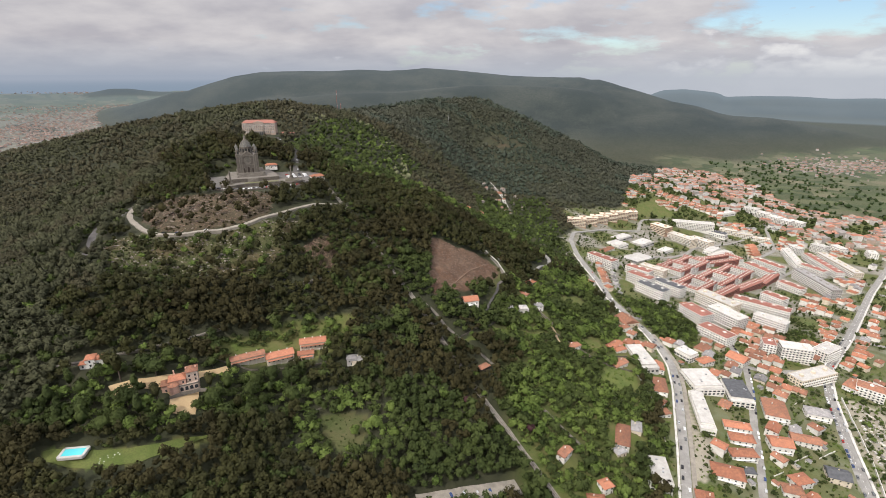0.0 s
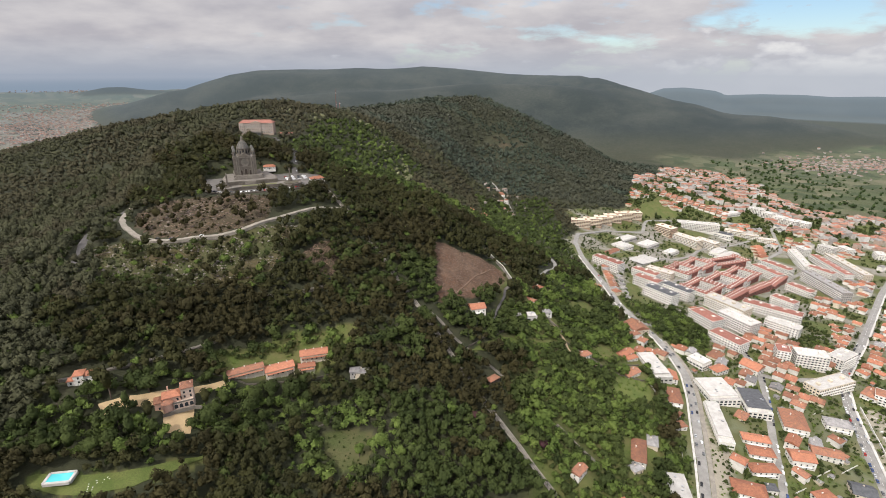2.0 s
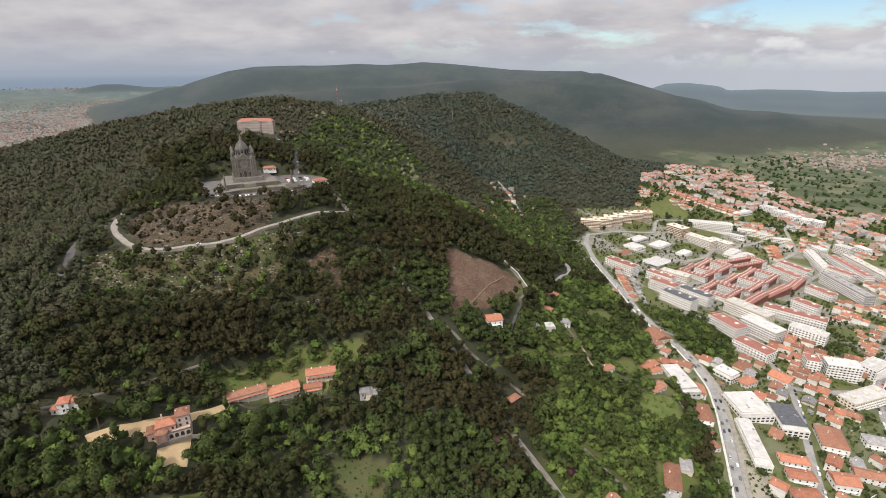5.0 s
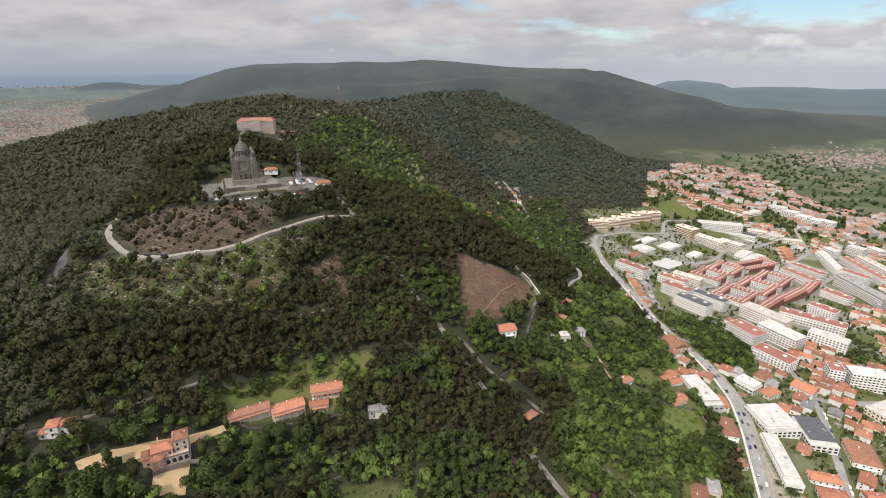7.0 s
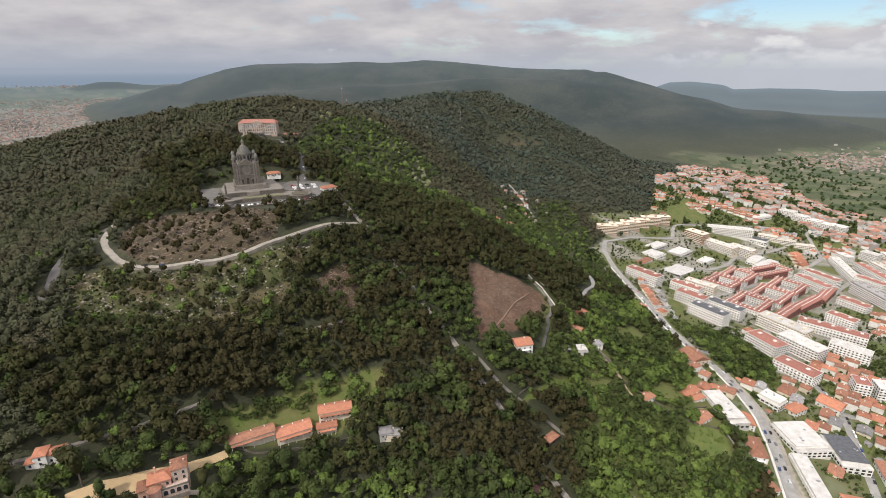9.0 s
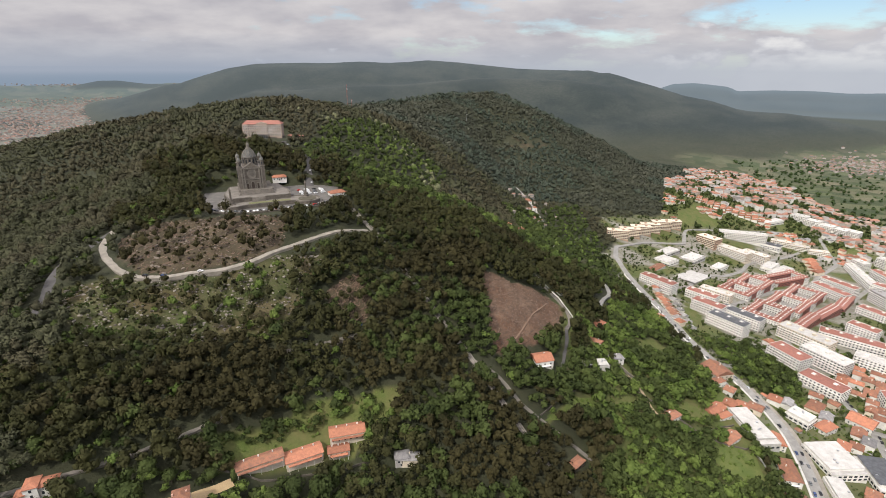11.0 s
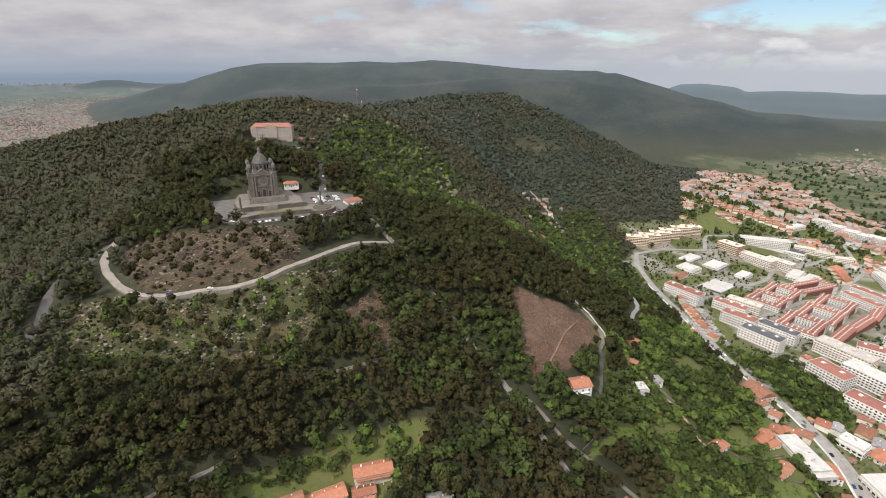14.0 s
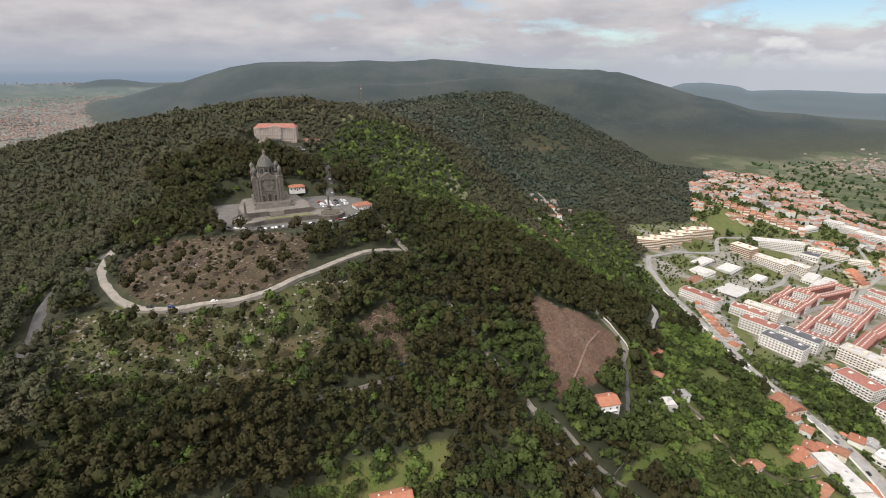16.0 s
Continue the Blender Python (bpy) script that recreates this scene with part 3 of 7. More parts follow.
bump(n, l, b, fine, 0.6, 0.3)
ground_mesh.materials.append(gm)
# past the near ridge the land is a backdrop, haze painted on as emission
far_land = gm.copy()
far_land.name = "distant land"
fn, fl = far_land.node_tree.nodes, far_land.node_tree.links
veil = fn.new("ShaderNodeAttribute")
veil.attribute_name = "haze_glow"
haze_glow = fn.new("ShaderNodeEmission")
fl.new(veil.outputs["Color"], haze_glow.inputs[0])
hazed_land = fn.new("ShaderNodeMixShader")
fl.new(veil.outputs["Alpha"], hazed_land.inputs[0])
fl.new(fn["Principled BSDF"].outputs[0], hazed_land.inputs[1])
fl.new(haze_glow.outputs[0], hazed_land.inputs[2])
fl.new(hazed_land.outputs[0], fn["Material Output"].inputs[0])
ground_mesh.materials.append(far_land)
# strength of the emitted haze by distance; the sea is almost all emission
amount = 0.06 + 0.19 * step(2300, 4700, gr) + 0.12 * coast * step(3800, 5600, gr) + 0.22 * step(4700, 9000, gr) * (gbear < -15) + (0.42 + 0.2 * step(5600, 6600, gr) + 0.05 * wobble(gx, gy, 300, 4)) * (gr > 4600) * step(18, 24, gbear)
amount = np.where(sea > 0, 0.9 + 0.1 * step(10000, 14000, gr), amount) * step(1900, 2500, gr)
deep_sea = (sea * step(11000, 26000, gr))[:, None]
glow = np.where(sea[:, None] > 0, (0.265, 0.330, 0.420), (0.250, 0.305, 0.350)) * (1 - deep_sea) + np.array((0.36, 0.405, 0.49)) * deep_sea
at = ground_mesh.attributes.new("haze_glow", "FLOAT_COLOR", "POINT")
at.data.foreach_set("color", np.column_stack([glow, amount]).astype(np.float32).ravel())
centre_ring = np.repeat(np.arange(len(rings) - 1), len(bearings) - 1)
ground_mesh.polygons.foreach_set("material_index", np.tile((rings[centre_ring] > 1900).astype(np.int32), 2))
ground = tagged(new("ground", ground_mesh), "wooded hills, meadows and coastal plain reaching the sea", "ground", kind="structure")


def strip(name, line, width, mat, lift=0.35, step_m=4.0, label="", category="road", camber=0.0):
    """A ribbon of road laid on the land, with a thickness."""
    pts = []
    for (x0, y0), (x1, y1) in zip(line, line[1:]):
        k = max(1, int(math.hypot(x1 - x0, y1 - y0) / step_m))
        pts += [(x0 + (x1 - x0) * i / k, y0 + (y1 - y0) * i / k) for i in range(k)]
    pts.append(line[-1])
    p = np.array(pts, float)
    for _ in range(3):
        p[1:-1] = (p[:-2] + 2 * p[1:-1] + p[2:]) / 4
    d = np.gradient(p, axis=0)
    d /= np.linalg.norm(d, axis=1)[:, None] + 1e-9
    nrm = np.stack([-d[:, 1], d[:, 0]], -1)
    z = land(p[:, 0], p[:, 1])
    z = np.maximum(z, np.maximum(land(*(p + nrm * width / 2).T), land(*(p - nrm * width / 2).T)) - 0.5)
    for _ in range(2):
        z[1:-1] = (z[:-2] + 2 * z[1:-1] + z[2:]) / 4
    rows = []
    for side, dz in ((-0.5, -2.5), (-0.5, lift), (0, lift + camber), (0.5, lift), (0.5, -2.5)):
        rows.append(np.column_stack([p + nrm * width * side, z + dz]))
    v = np.stack(rows, 1)
    ob = new(name, mesh_np(name, v.reshape(-1, 3), grid_tris(len(p), 5)[:, ::-1], mat))
    return tagged(ob, label, category, kind="structure")

def patch(name, poly, mat, label, category, lift=0.25, cell=1.2):
    """A close-cut piece of ground cover with a crisp edge, laid on the land."""
    p = np.array(poly, float)
    lo, hi = p.min(0), p.max(0)
    nx, ny = int((hi[0] - lo[0]) / cell) + 2, int((hi[1] - lo[1]) / cell) + 2
    X, Y = np.meshgrid(lo[0] + np.arange(nx) * cell, lo[1] + np.arange(ny) * cell)
    inn = inside(poly, X, Y)
    # corners just outside are drawn onto the edge
    best, bx, by = np.full(X.shape, 1e9), X.copy(), Y.copy()
    for (x0, y0), (x1, y1) in zip(poly, poly[1:] + poly[:1]):
        dx, dy = x1 - x0, y1 - y0
        t = np.clip(((X - x0) * dx + (Y - y0) * dy) / (dx * dx + dy * dy), 0, 1)
        d = np.hypot(X - x0 - t * dx, Y - y0 - t * dy)
        near = d < best
        best, bx, by = np.where(near, d, best), np.where(near, x0 + t * dx, bx), np.where(near, y0 + t * dy, by)
    X, Y = np.where(inn, X, bx), np.where(inn, Y, by)
    t = grid_tris(ny, nx)[:, ::-1]
    t = t[inn.ravel()[t].any(1)]
    used = np.unique(t)
    back = np.zeros(nx * ny, int)
    back[used] = np.arange(len(used))
    x, y = X.ravel()[used], Y.ravel()[used]
    return tagged(new(name, mesh_np(name, np.column_stack([x, y, land(x, y) + lift]), back[t], mat, True)), label, category, kind="structure")


# ---- trees ----
rng = np.random.default_rng(7)


def blob(rad, lumps, seed, fineness=2):
    """An uneven round mass of foliage, 42 corners."""
    bm = bmesh.new()
    bmesh.ops.create_icosphere(bm, subdivisions=fineness, radius=1.0)
    r = np.random.default_rng(seed)
    dirs = r.normal(size=(9, 3))
    dirs /= np.linalg.norm(dirs, axis=1)[:, None]
    amp = r.uniform(-0.25, 0.4, 9) * lumps
    v = np.array([q.co[:] for q in bm.verts])
    f = np.array([[q.index for q in p.verts] for p in bm.faces])
    bm.free()
    k = 1 + (np.exp(-3.0 * (1 - v @ dirs.T)) * amp).sum(1)
    return v * k[:, None] * np.array(rad), f


def foliage(rad, centre, n, size, seed, lobes=8, upward=0.15):
    """A crown: a small inner mass, lobes, and n loose sprays of leaves round them. Corners, triangles, normals."""
    r = np.random.default_rng(seed + 100)
    rad = np.array(rad, float)
    v, f = blob(rad * 0.52, 1.0, seed, 1 if n < 150 else 2)
    nv = v / np.linalg.norm(v, axis=1)[:, None]
    c = r.normal(size=(lobes, 3))
    c /= np.linalg.norm(c, axis=1)[:, None]
    c = c * rad * r.uniform(0.35, 0.80, (lobes, 1))
    c[:, 2] = np.abs(c[:, 2]) * 0.95 - rad[2] * 0.2
    c[0] = (0, 0, rad[2] * 0.55)
    big = r.uniform(0.22, 0.50, lobes)
    own = r.choice(lobes, n, p=big**2 / (big**2).sum())
    d = r.normal(size=(n, 3))
    d[:, 2] = np.abs(d[:, 2]) * 1.25 - 0.35
    d /= np.linalg.norm(d, axis=1)[:, None]
    p = c[own] + d * rad * big[own][:, None] * r.uniform(0.75, 1.2, (n, 1))
    t = np.cross(d, r.normal(size=(n, 3)))
    t /= np.linalg.norm(t, axis=1)[:, None]
    s = np.cross(d, t)
    lift = d * r.uniform(-0.55, 0.75, (n, 1))
    w = size * r.uniform(0.6, 1.35, (n, 1))
    tri = np.stack([p - t * w * 0.8 - s * w * 0.55, p + t * w * 0.8 - s * w * 0.55 * r.uniform(0.4, 1.4, (n, 1)), p + (s * 0.9 + lift) * w], 1)
    out = p / rad
    out /= np.linalg.norm(out, axis=1)[:, None] + 1e-6
    ns = 0.85 * d + 0.45 * out + 0.22 * r.normal(size=(n, 3)) + np.array((0, 0, upward))
    ns /= np.linalg.norm(ns, axis=1)[:, None]
    away = np.einsum("ij,ij->i", np.cross(tri[:, 1] - tri[:, 0], tri[:, 2] - tri[:, 0]), ns) < 0
    tri[away] = tri[away][:, ::-1]
    vv = np.concatenate([v, tri.reshape(-1, 3)]) + np.array(centre)
    q = len(v) + np.arange(n)[:, None] * 3 + np.arange(3)
    return vv, np.concatenate([f, q]), np.concatenate([nv, np.repeat(ns, 3, axis=0)])


def trunk(h, r0, seed, limbs=3, top=0.35):
    """A tapered trunk with limbs, six sides."""
    r = np.random.default_rng(seed)
    parts_v, parts_f, base = [], [], 0

    def tube(a, b2, ra, rb):
        nonlocal base
        a, b2 = np.array(a, float), np.array(b2, float)
        ax = (b2 - a) / np.linalg.norm(b2 - a)
        u = np.cross(ax, (0.3, 1, 0.1))
        u /= np.linalg.norm(u)
        w = np.cross(ax, u)
        ang = np.arange(6) * np.pi / 3
        ring = np.cos(ang)[:, None] * u + np.sin(ang)[:, None] * w
        parts_v.append(np.concatenate([a + ring * ra, b2 + ring * rb]))
        k = np.arange(6)
        j = (k + 1) % 6
        parts_f.append(np.concatenate([np.stack([k, j, j + 6], -1), np.stack([k, j + 6, k + 6], -1)]) + base)
        base += 12

    tube((0, 0, -0.8), (0, 0, h * 0.55), r0, r0 * 0.7)
    tube((0, 0, h * 0.55), (r.uniform(-.2, .2), r.uniform(-.2, .2), h), r0 * 0.7, r0 * top)
    for _ in range(limbs):
        a = r.uniform(0, 6.28)
        k = h * r.uniform(0.5, 0.85)
        e = h * r.uniform(0.2, 0.35)
        tube((0, 0, k), (math.cos(a) * e, math.sin(a) * e, k + e * 0.8), r0 * 0.45, r0 * 0.15)
    return np.concatenate(parts_v), np.concatenate(parts_f)


def merged(protos, pick, places, turns, scales):
    """Many trees or stones joined into one mesh; protos are (corners, triangles, normals). Corners, triangles, normals, a tone for each."""
    vs, fs, ns, ts, base = [], [], [], [], 0
    for k, (pv, pf, pn) in enumerate(protos):
        m = pick == k
        cnt = int(m.sum())
        if not cnt:
            continue
        c, s = np.cos(turns[m])[:, None], np.sin(turns[m])[:, None]
        x = (pv[:, 0] * c - pv[:, 1] * s) * scales[m, :1]
        y = (pv[:, 0] * s + pv[:, 1] * c) * scales[m, :1]
        z = pv[:, 2] * scales[m, 1:2]
        ns.append(np.stack([pn[:, 0] * c - pn[:, 1] * s, pn[:, 0] * s + pn[:, 1] * c, pn[:, 2] + 0 * c], -1).reshape(-1, 3))
        v = np.stack([x, y, z], -1) + places[m][:, None, :]
        vs.append(v.reshape(-1, 3))
        ts.append(np.repeat(rng.uniform(size=cnt), len(pv)))
        fs.append((pf[None] + (np.arange(cnt) * len(pv))[:, None, None]).reshape(-1, 3) + base)
        base += cnt * len(pv)
    return np.concatenate(vs), np.concatenate(fs), np.concatenate(ns), np.concatenate(ts)


def toned(me, tones):
    """Gives each corner the tone of the tree that it belongs to."""
    a = me.attributes.new("tone", "FLOAT", "POINT")
    a.data.foreach_set("value", np.asarray(tones, np.float32))


def scatter(x0, x1, y0, y1, gap, jitter=0.45):
    nx, ny = int((x1 - x0) / gap), int((y1 - y0) / gap)
    x, y = np.meshgrid(x0 + (np.arange(nx) + 0.5) * gap, y0 + (np.arange(ny) + 0.5) * gap)
    x, y = x.ravel() + rng.uniform(-jitter, jitter, nx * ny) * gap, y.ravel() + rng.uniform(-jitter, jitter, nx * ny) * gap
    return x, y


FUNICULAR = [(88, 262), (40, 332), (-60, 476), (-158, 617)]
DARK_ROAD = [(-352, 552), (-362, 530), (-363, 508), (-359, 489), (-348, 463), (-334, 438), (-325, 415)]
MID_ROAD = [(-169, 415), (-156, 420), (-138, 429), (-124, 436), (-116, 441), (-108, 444)]
HOTEL_ROAD = [(-196, 652), (-207, 690), (-212, 722), (-222, 745), (-240, 762), (-258, 772)]
LOW_ROAD = [(-300, 290), (-265, 305), (-241, 322), (-222, 334), (-203, 350), (-185, 366)]
LANE_CLEAR = [(46, 590), (55, 574), (65, 568), (70, 557), (74, 548), (73, 537), (64, 520)]
LANE_DARK = [(64, 520), (62, 506), (57, 492), (51, 474), (43, 450)]
EARTH_TRACK = [(50, 546), (42, 534), (32, 519), (23, 500), (14, 481), (4, 462)]
TERRACE_PATH = [(105, 503), (112, 493), (118, 478), (121, 465), (120, 450), (122, 443), (132, 433), (158, 438), (193, 456)]
LANE_VALE = [(110, 800), (122, 771), (126, 745), (139, 730), (153, 706), (158, 686), (151, 652), (137, 629), (120, 597)]
LANE_WOOD = [(-28, 432), (-17, 429), (-6, 418), (2, 407), (11, 402), (24, 394), (35, 387), (52, 376)]
LANE_FAR = [(112, 1160), (120, 1130), (136, 1057), (140, 980)]
LANE_STEPS = [(86, 343), (97, 331), (111, 315)]
KEEP_CLEAR = [(LOOP_ROAD, 5.5), ([(x - 4, y - 4) for x, y in LOOP_ROAD[4:12]], 5.5), ([(-116, 548), (-146, 529), (-162, 511), (-184, 487)], 6), (MAIN_ROAD, 11), (STREET_MID, 8), (STREET_EAST, 9), (FUNICULAR, 0.6), ([(-158, 617), (-126, 571)], 4.0), ([(88, 262), (36, 338)], 5.5), ([(-246, 238), (-228, 233), (-211, 233), (-185, 247), (-160, 268)], 4.5), (DARK_ROAD, 7), (MID_ROAD, 3.2), (HOTEL_ROAD, 3.8), (LOW_ROAD, 2.2), (LANE_CLEAR, 6.5), (LANE_DARK, 4.5), (TERRACE_PATH, 3.5), (LANE_VALE, 7), (LANE_WOOD, 5.5), (LANE_FAR, 7), (LANE_STEPS, 4), ([(-16, 247), (10, 256), (54, 271)], 8)]
HOUSE_SPOTS = [(-230, 243, 12), (-195, 304, 17), (-159, 346, 13), (-137, 356, 15), (-114, 370, 16), (-253, 308, 13), (-160, 618, 12), (-232, 662, 12), (28, 456, 14), (36, 371, 8), (-77, 362, 8), (132, 1042, 12), (95, 303, 10), (88, 486, 9), (107, 503, 10), (161, 335, 13), (198, 468, 13), (190, 440, 11), (174, 301, 15), (121, 283, 10), (111, 272, 10), (141, 317, 8), (150, 332, 14), (166, 344, 9), (136, 446, 9), (190, 467, 10), (107, 557, 7), (160, 466, 7), (71, 477, 6), (94, 525, 6), (112, 490, 8)]
OPEN_GROUND = SLOPE_LAWNS + [CLEARING, LAWN, COURT, SHELF, PLOT, SITE, GRAVEYARD]
CAR_PARK = [(-16, 247), (10, 256), (54, 271)]


def woodland(x, y):
    """How thickly trees stand, 0 to 1."""
    d = np.ones_like(x)
    for line, w in KEEP_CLEAR:
        d *= near_line(line, x, y) > w
    for p in OPEN_GROUND:
        d *= ~inside(p, x, y)
    d *= ~((near_line(SHELF[:9], x, y) < 6) & (y < 600))
    d *= 1 - 0.90 * inside(UPPER_BARE, x, y)
    d *= 1 - 0.78 * inside(ROUGH_SLOPE, x, y)
    d *= 1 - 0.55 * inside(LOWER_BARE, x, y)
    d *= 1 - 0.65 * inside(SCAR, x + 20 * wobble(x, y, 22, 5), y)
    d *= 1 - 0.5 * inside(MEADOW, x, y)
    d *= ~(inside(TOWN, x, y) & ~inside(PARK, x, y))
    d *= 1 - inside(FIELDS, x, y) * 0.9
    d *= (np.hypot(x + 288, y - 796) > 40)
    for hx, hy, hr in HOUSE_SPOTS:
        d *= np.hypot(x - hx, y - hy + 2) > hr
    return d


PROTO = {
    "euc": [foliage((3.2, 3.2, 3.9), (0, 0, 7.2), 100, 0.76, 11 + k, 9, 0.5) for k in range(9)],
    "round": [foliage((3.7, 3.7, 3.0), (0, 0, 4.2), 110, 0.76, 31 + k, 9) for k in range(8)],
    "bush": [foliage((1.6, 1.6, 1.3), (0, 0, 0.9), 34, 0.46, 91 + k, 4) for k in range(6)],
    "far": [foliage((4.0, 4.0, 4.0), (0, 0, 3.6), 40, 1.25, 51 + k, 7, 0.75) for k in range(6)],
    "tiny": [foliage((4.4, 4.4, 4.0), (0, 0, 2.5), 16, 1.95, 71 + k, 5, 1.1) for k in range(6)],
}


def forest(name, x, y, kind, mat, label, lo=0.75, hi=1.25, sink=0.5):
    cnt = len(x)
    if not cnt:
        return
    protos = PROTO[kind]
    s = rng.uniform(lo, hi, (cnt, 1)) * (1 + 0.18 * wobble(x, y, 13, 21))[:, None] * np.where(rng.uniform(size=(cnt, 1)) < 0.12, 1.35, 1.0)
    sc = np.concatenate([s * rng.uniform(0.85, 1.15, (cnt, 1)), s * rng.uniform(0.8, 1.25, (cnt, 1))], 1)
    z = land(x, y) - sink
    v, f, nrm, tones = merged(protos, rng.integers(0, len(protos), cnt), squeeze(x, y, z), rng.uniform(0, 6.28, cnt), sc)
    me = mesh_np(name, v, f, mat, True)
    me.normals_split_custom_set_from_vertices(nrm.tolist())
    toned(me, tones)
    return tagged(new(name, me), label, "forest", kind="stuff")


VILLA_PARK = [(-275, 262), (-235, 256), (-190, 268), (-160, 286), (-120, 300), (-105, 345), (-150, 338), (-215, 326), (-262, 300)]
BRIGHT_SLOPE = [(45, 300), (75, 420), (85, 520), (150, 640), (205, 640), (215, 520), (205, 420), (170, 330), (150, 270), (90, 280)]
LOW_GARDEN = [(-110, 335), (-40, 330), (-30, 290), (-60, 262), (-110, 275)]
x, y = scatter(-560, 330, 205, 740, 4.45)
off_line = np.degrees(np.arctan2(x + 40, y - 60))
sight = (off_line < 47) & (off_line > np.where(y < 420, -58, -49))
keep = (rng.uniform(size=len(x)) < woodland(x, y) * (1 - 0.5 * inside(VILLA_PARK, x, y)) * (1 - (0.10 + 0.30 * (wobble(x, y, 24, 31) > 0.6)) * inside(BRIGHT_SLOPE, x, y)) * (1 - 0.4 * inside(LOW_GARDEN, x, y))) & sight
x, y = x[keep], y[keep]
patchy = wobble(x, y, 42, 6) + 0.5 * wobble(x, y, 15, 8)
lush = np.maximum.reduce([0.9 * inside(BRIGHT_SLOPE, x + 28 * wobble(x, y, 16, 41), y + 14 * wobble(x, y, 13, 43)), 0.7 * inside(VILLA_PARK, x, y), 0.75 * inside(LOW_GARDEN, x, y), 0.8 * inside(MEADOW, x, y), 0.55 * (step(620, 680, y) * step(-230, -150, x)), 0.3 * inside(ROUGH_SLOPE, x, y), 0.7 * inside(PARK, x, y)])
roll = rng.uniform(size=len(x))
bright = roll < 0.02 + 0.66 * lush * (patchy > -0.4)
brown = ~bright & ((patchy < -0.30) | inside(UPPER_BARE, x, y)) & (lush < 0.4)
open_wood = inside([(-60, 330), (60, 300), (75, 420), (20, 450), (-25, 530), (-90, 560), (-120, 480)], x + 24 * wobble(x, y, 19, 51), y) & (patchy > -0.25)
brown &= ~open_wood
mid = ~bright & ~brown & ((roll > 0.80) | (lush > 0.5) | (open_wood & (roll > 0.35)))
dark = ~(bright | brown | mid)
# outer slopes get the leaf colours that are lightened for haze
seaward = (x < -300 + 40 * wobble(x, y, 33, 61) - 0.25 * (y - 400))
inner = ~seaward & (x > -55 + 30 * wobble(x, y, 21, 63)) & (y < 490)
for part_, tint, words in ((dark & inner, LEAF_MID, "green and olive wood above the funicular track"), (dark & ~seaward & ~inner, LEAF_DARK, "dense dark green eucalyptus wood on the hillside"), (brown & ~seaward, LEAF_BROWN, "brownish eucalyptus wood on the hillside"),
                           (dark & seaward, LEAF_RIDGE_HAZED, "olive green eucalyptus wood on the outer slopes"), (brown & seaward, LEAF_RIDGE_BROWN_HAZED, "dull brownish eucalyptus wood on the outer slopes")):
    forest("hillside_forest", x[part_], y[part_], "euc", tint, words, 0.75, 1.3)
forest("mixed_forest", x[mid], y[mid], "round", LEAF_MID, "mixed broadleaf wood on the lower slope", 0.65, 1.4)
forest("mixed_forest", x[bright], y[bright], "round", LEAF_BRIGHT, "fresh green broadleaf trees on the slope", 0.55, 1.4)
x, y = scatter(-330, -100, 395, 560, 2.7)
keep = inside(ROUGH_SLOPE, x, y) | inside(UPPER_BARE, x, y)
keep &= (rng.uniform(size=len(x)) < np.where(inside(UPPER_BARE, x, y), 0.15, 0.52)) & (near_line(LOOP_ROAD, x, y) > 4.5)
top_ = inside(UPPER_BARE, x, y)
green = rng.uniform(size=len(x)) < 0.45
forest("scrub", x[keep & ~top_ & green], y[keep & ~top_ & green], "bush", LEAF_MID, "low green scrub on the rocky slope", 0.3, 0.9, 0.2)
forest("scrub", x[keep & ~top_ & ~green], y[keep & ~top_ & ~green], "bush", LEAF_DARK, "low dark scrub on the rocky slope", 0.3, 1.0, 0.2)
forest("scrub", x[keep & top_], y[keep & top_], "bush", LEAF_BROWN, "dry brown scrub on the bare hilltop", 0.5, 1.3, 0.2)
x, y = scatter(30, 430, 260, 660, 3.8)
keep = (rng.uniform(size=len(x)) < 0.22) & (inside(BRIGHT_SLOPE, x, y) | (inside(TOWN, x, y) & (wobble(x, y, 19, 3) > -0.15))) & (woodland(x, y) > 0)
forest("scrub", x[keep], y[keep], "bush", LEAF_MID, "green shrubs in gardens and on the slope", 0.4, 1.1, 0.2)
x, y = scatter(10, 225, 380, 515, 3.4)
keep = (rng.uniform(size=len(x)) < 0.32) & np.any([inside(p, x, y) for p in SLOPE_LAWNS], axis=0)
forest("scrub", x[keep], y[keep], "bush", LEAF_BRIGHT, "young shrubs on the grass clearings", 0.4, 1.2, 0.2)
x, y = scatter(-102, -48, 275, 318, 3.0)
keep = (rng.uniform(size=len(x)) < 0.35) & inside(PLOT, x, y)
forest("scrub", x[keep], y[keep], "bush", LEAF_MID, "rough shrubs on the abandoned plot", 0.3, 0.8, 0.2)
x, y = scatter(-215, -60, 335, 412, 3.6)
keep = (rng.uniform(size=len(x)) < 0.75) & inside(MEADOW, x, y) & (woodland(x, y) > 0) & (np.sin((x * 0.55 - y) * 0.62) > -0.1)
forest("scrub", x[keep], y[keep], "bush", LEAF_BRIGHT, "shrubs along the meadow terraces", 0.4, 0.9, 0.2)
x, y = scatter(-1250, 700, 740, 1100, 8.2)
keep = (rng.uniform(size=len(x)) < woodland(x, y)) & (np.abs(np.degrees(np.arctan2(x + 60, y - 120))) < 50)
x, y = x[keep], y[keep]
patchy = wobble(x, y, 60, 6) + 0.5 * wobble(x, y, 21, 16)
light_ridge = inside([(-235, 738), (-60, 738), (-45, 900), (-170, 1000), (-225, 900)], x, y)
vale = inside([(60, 740), (60, 1000), (230, 1100), (240, 760)], x, y)
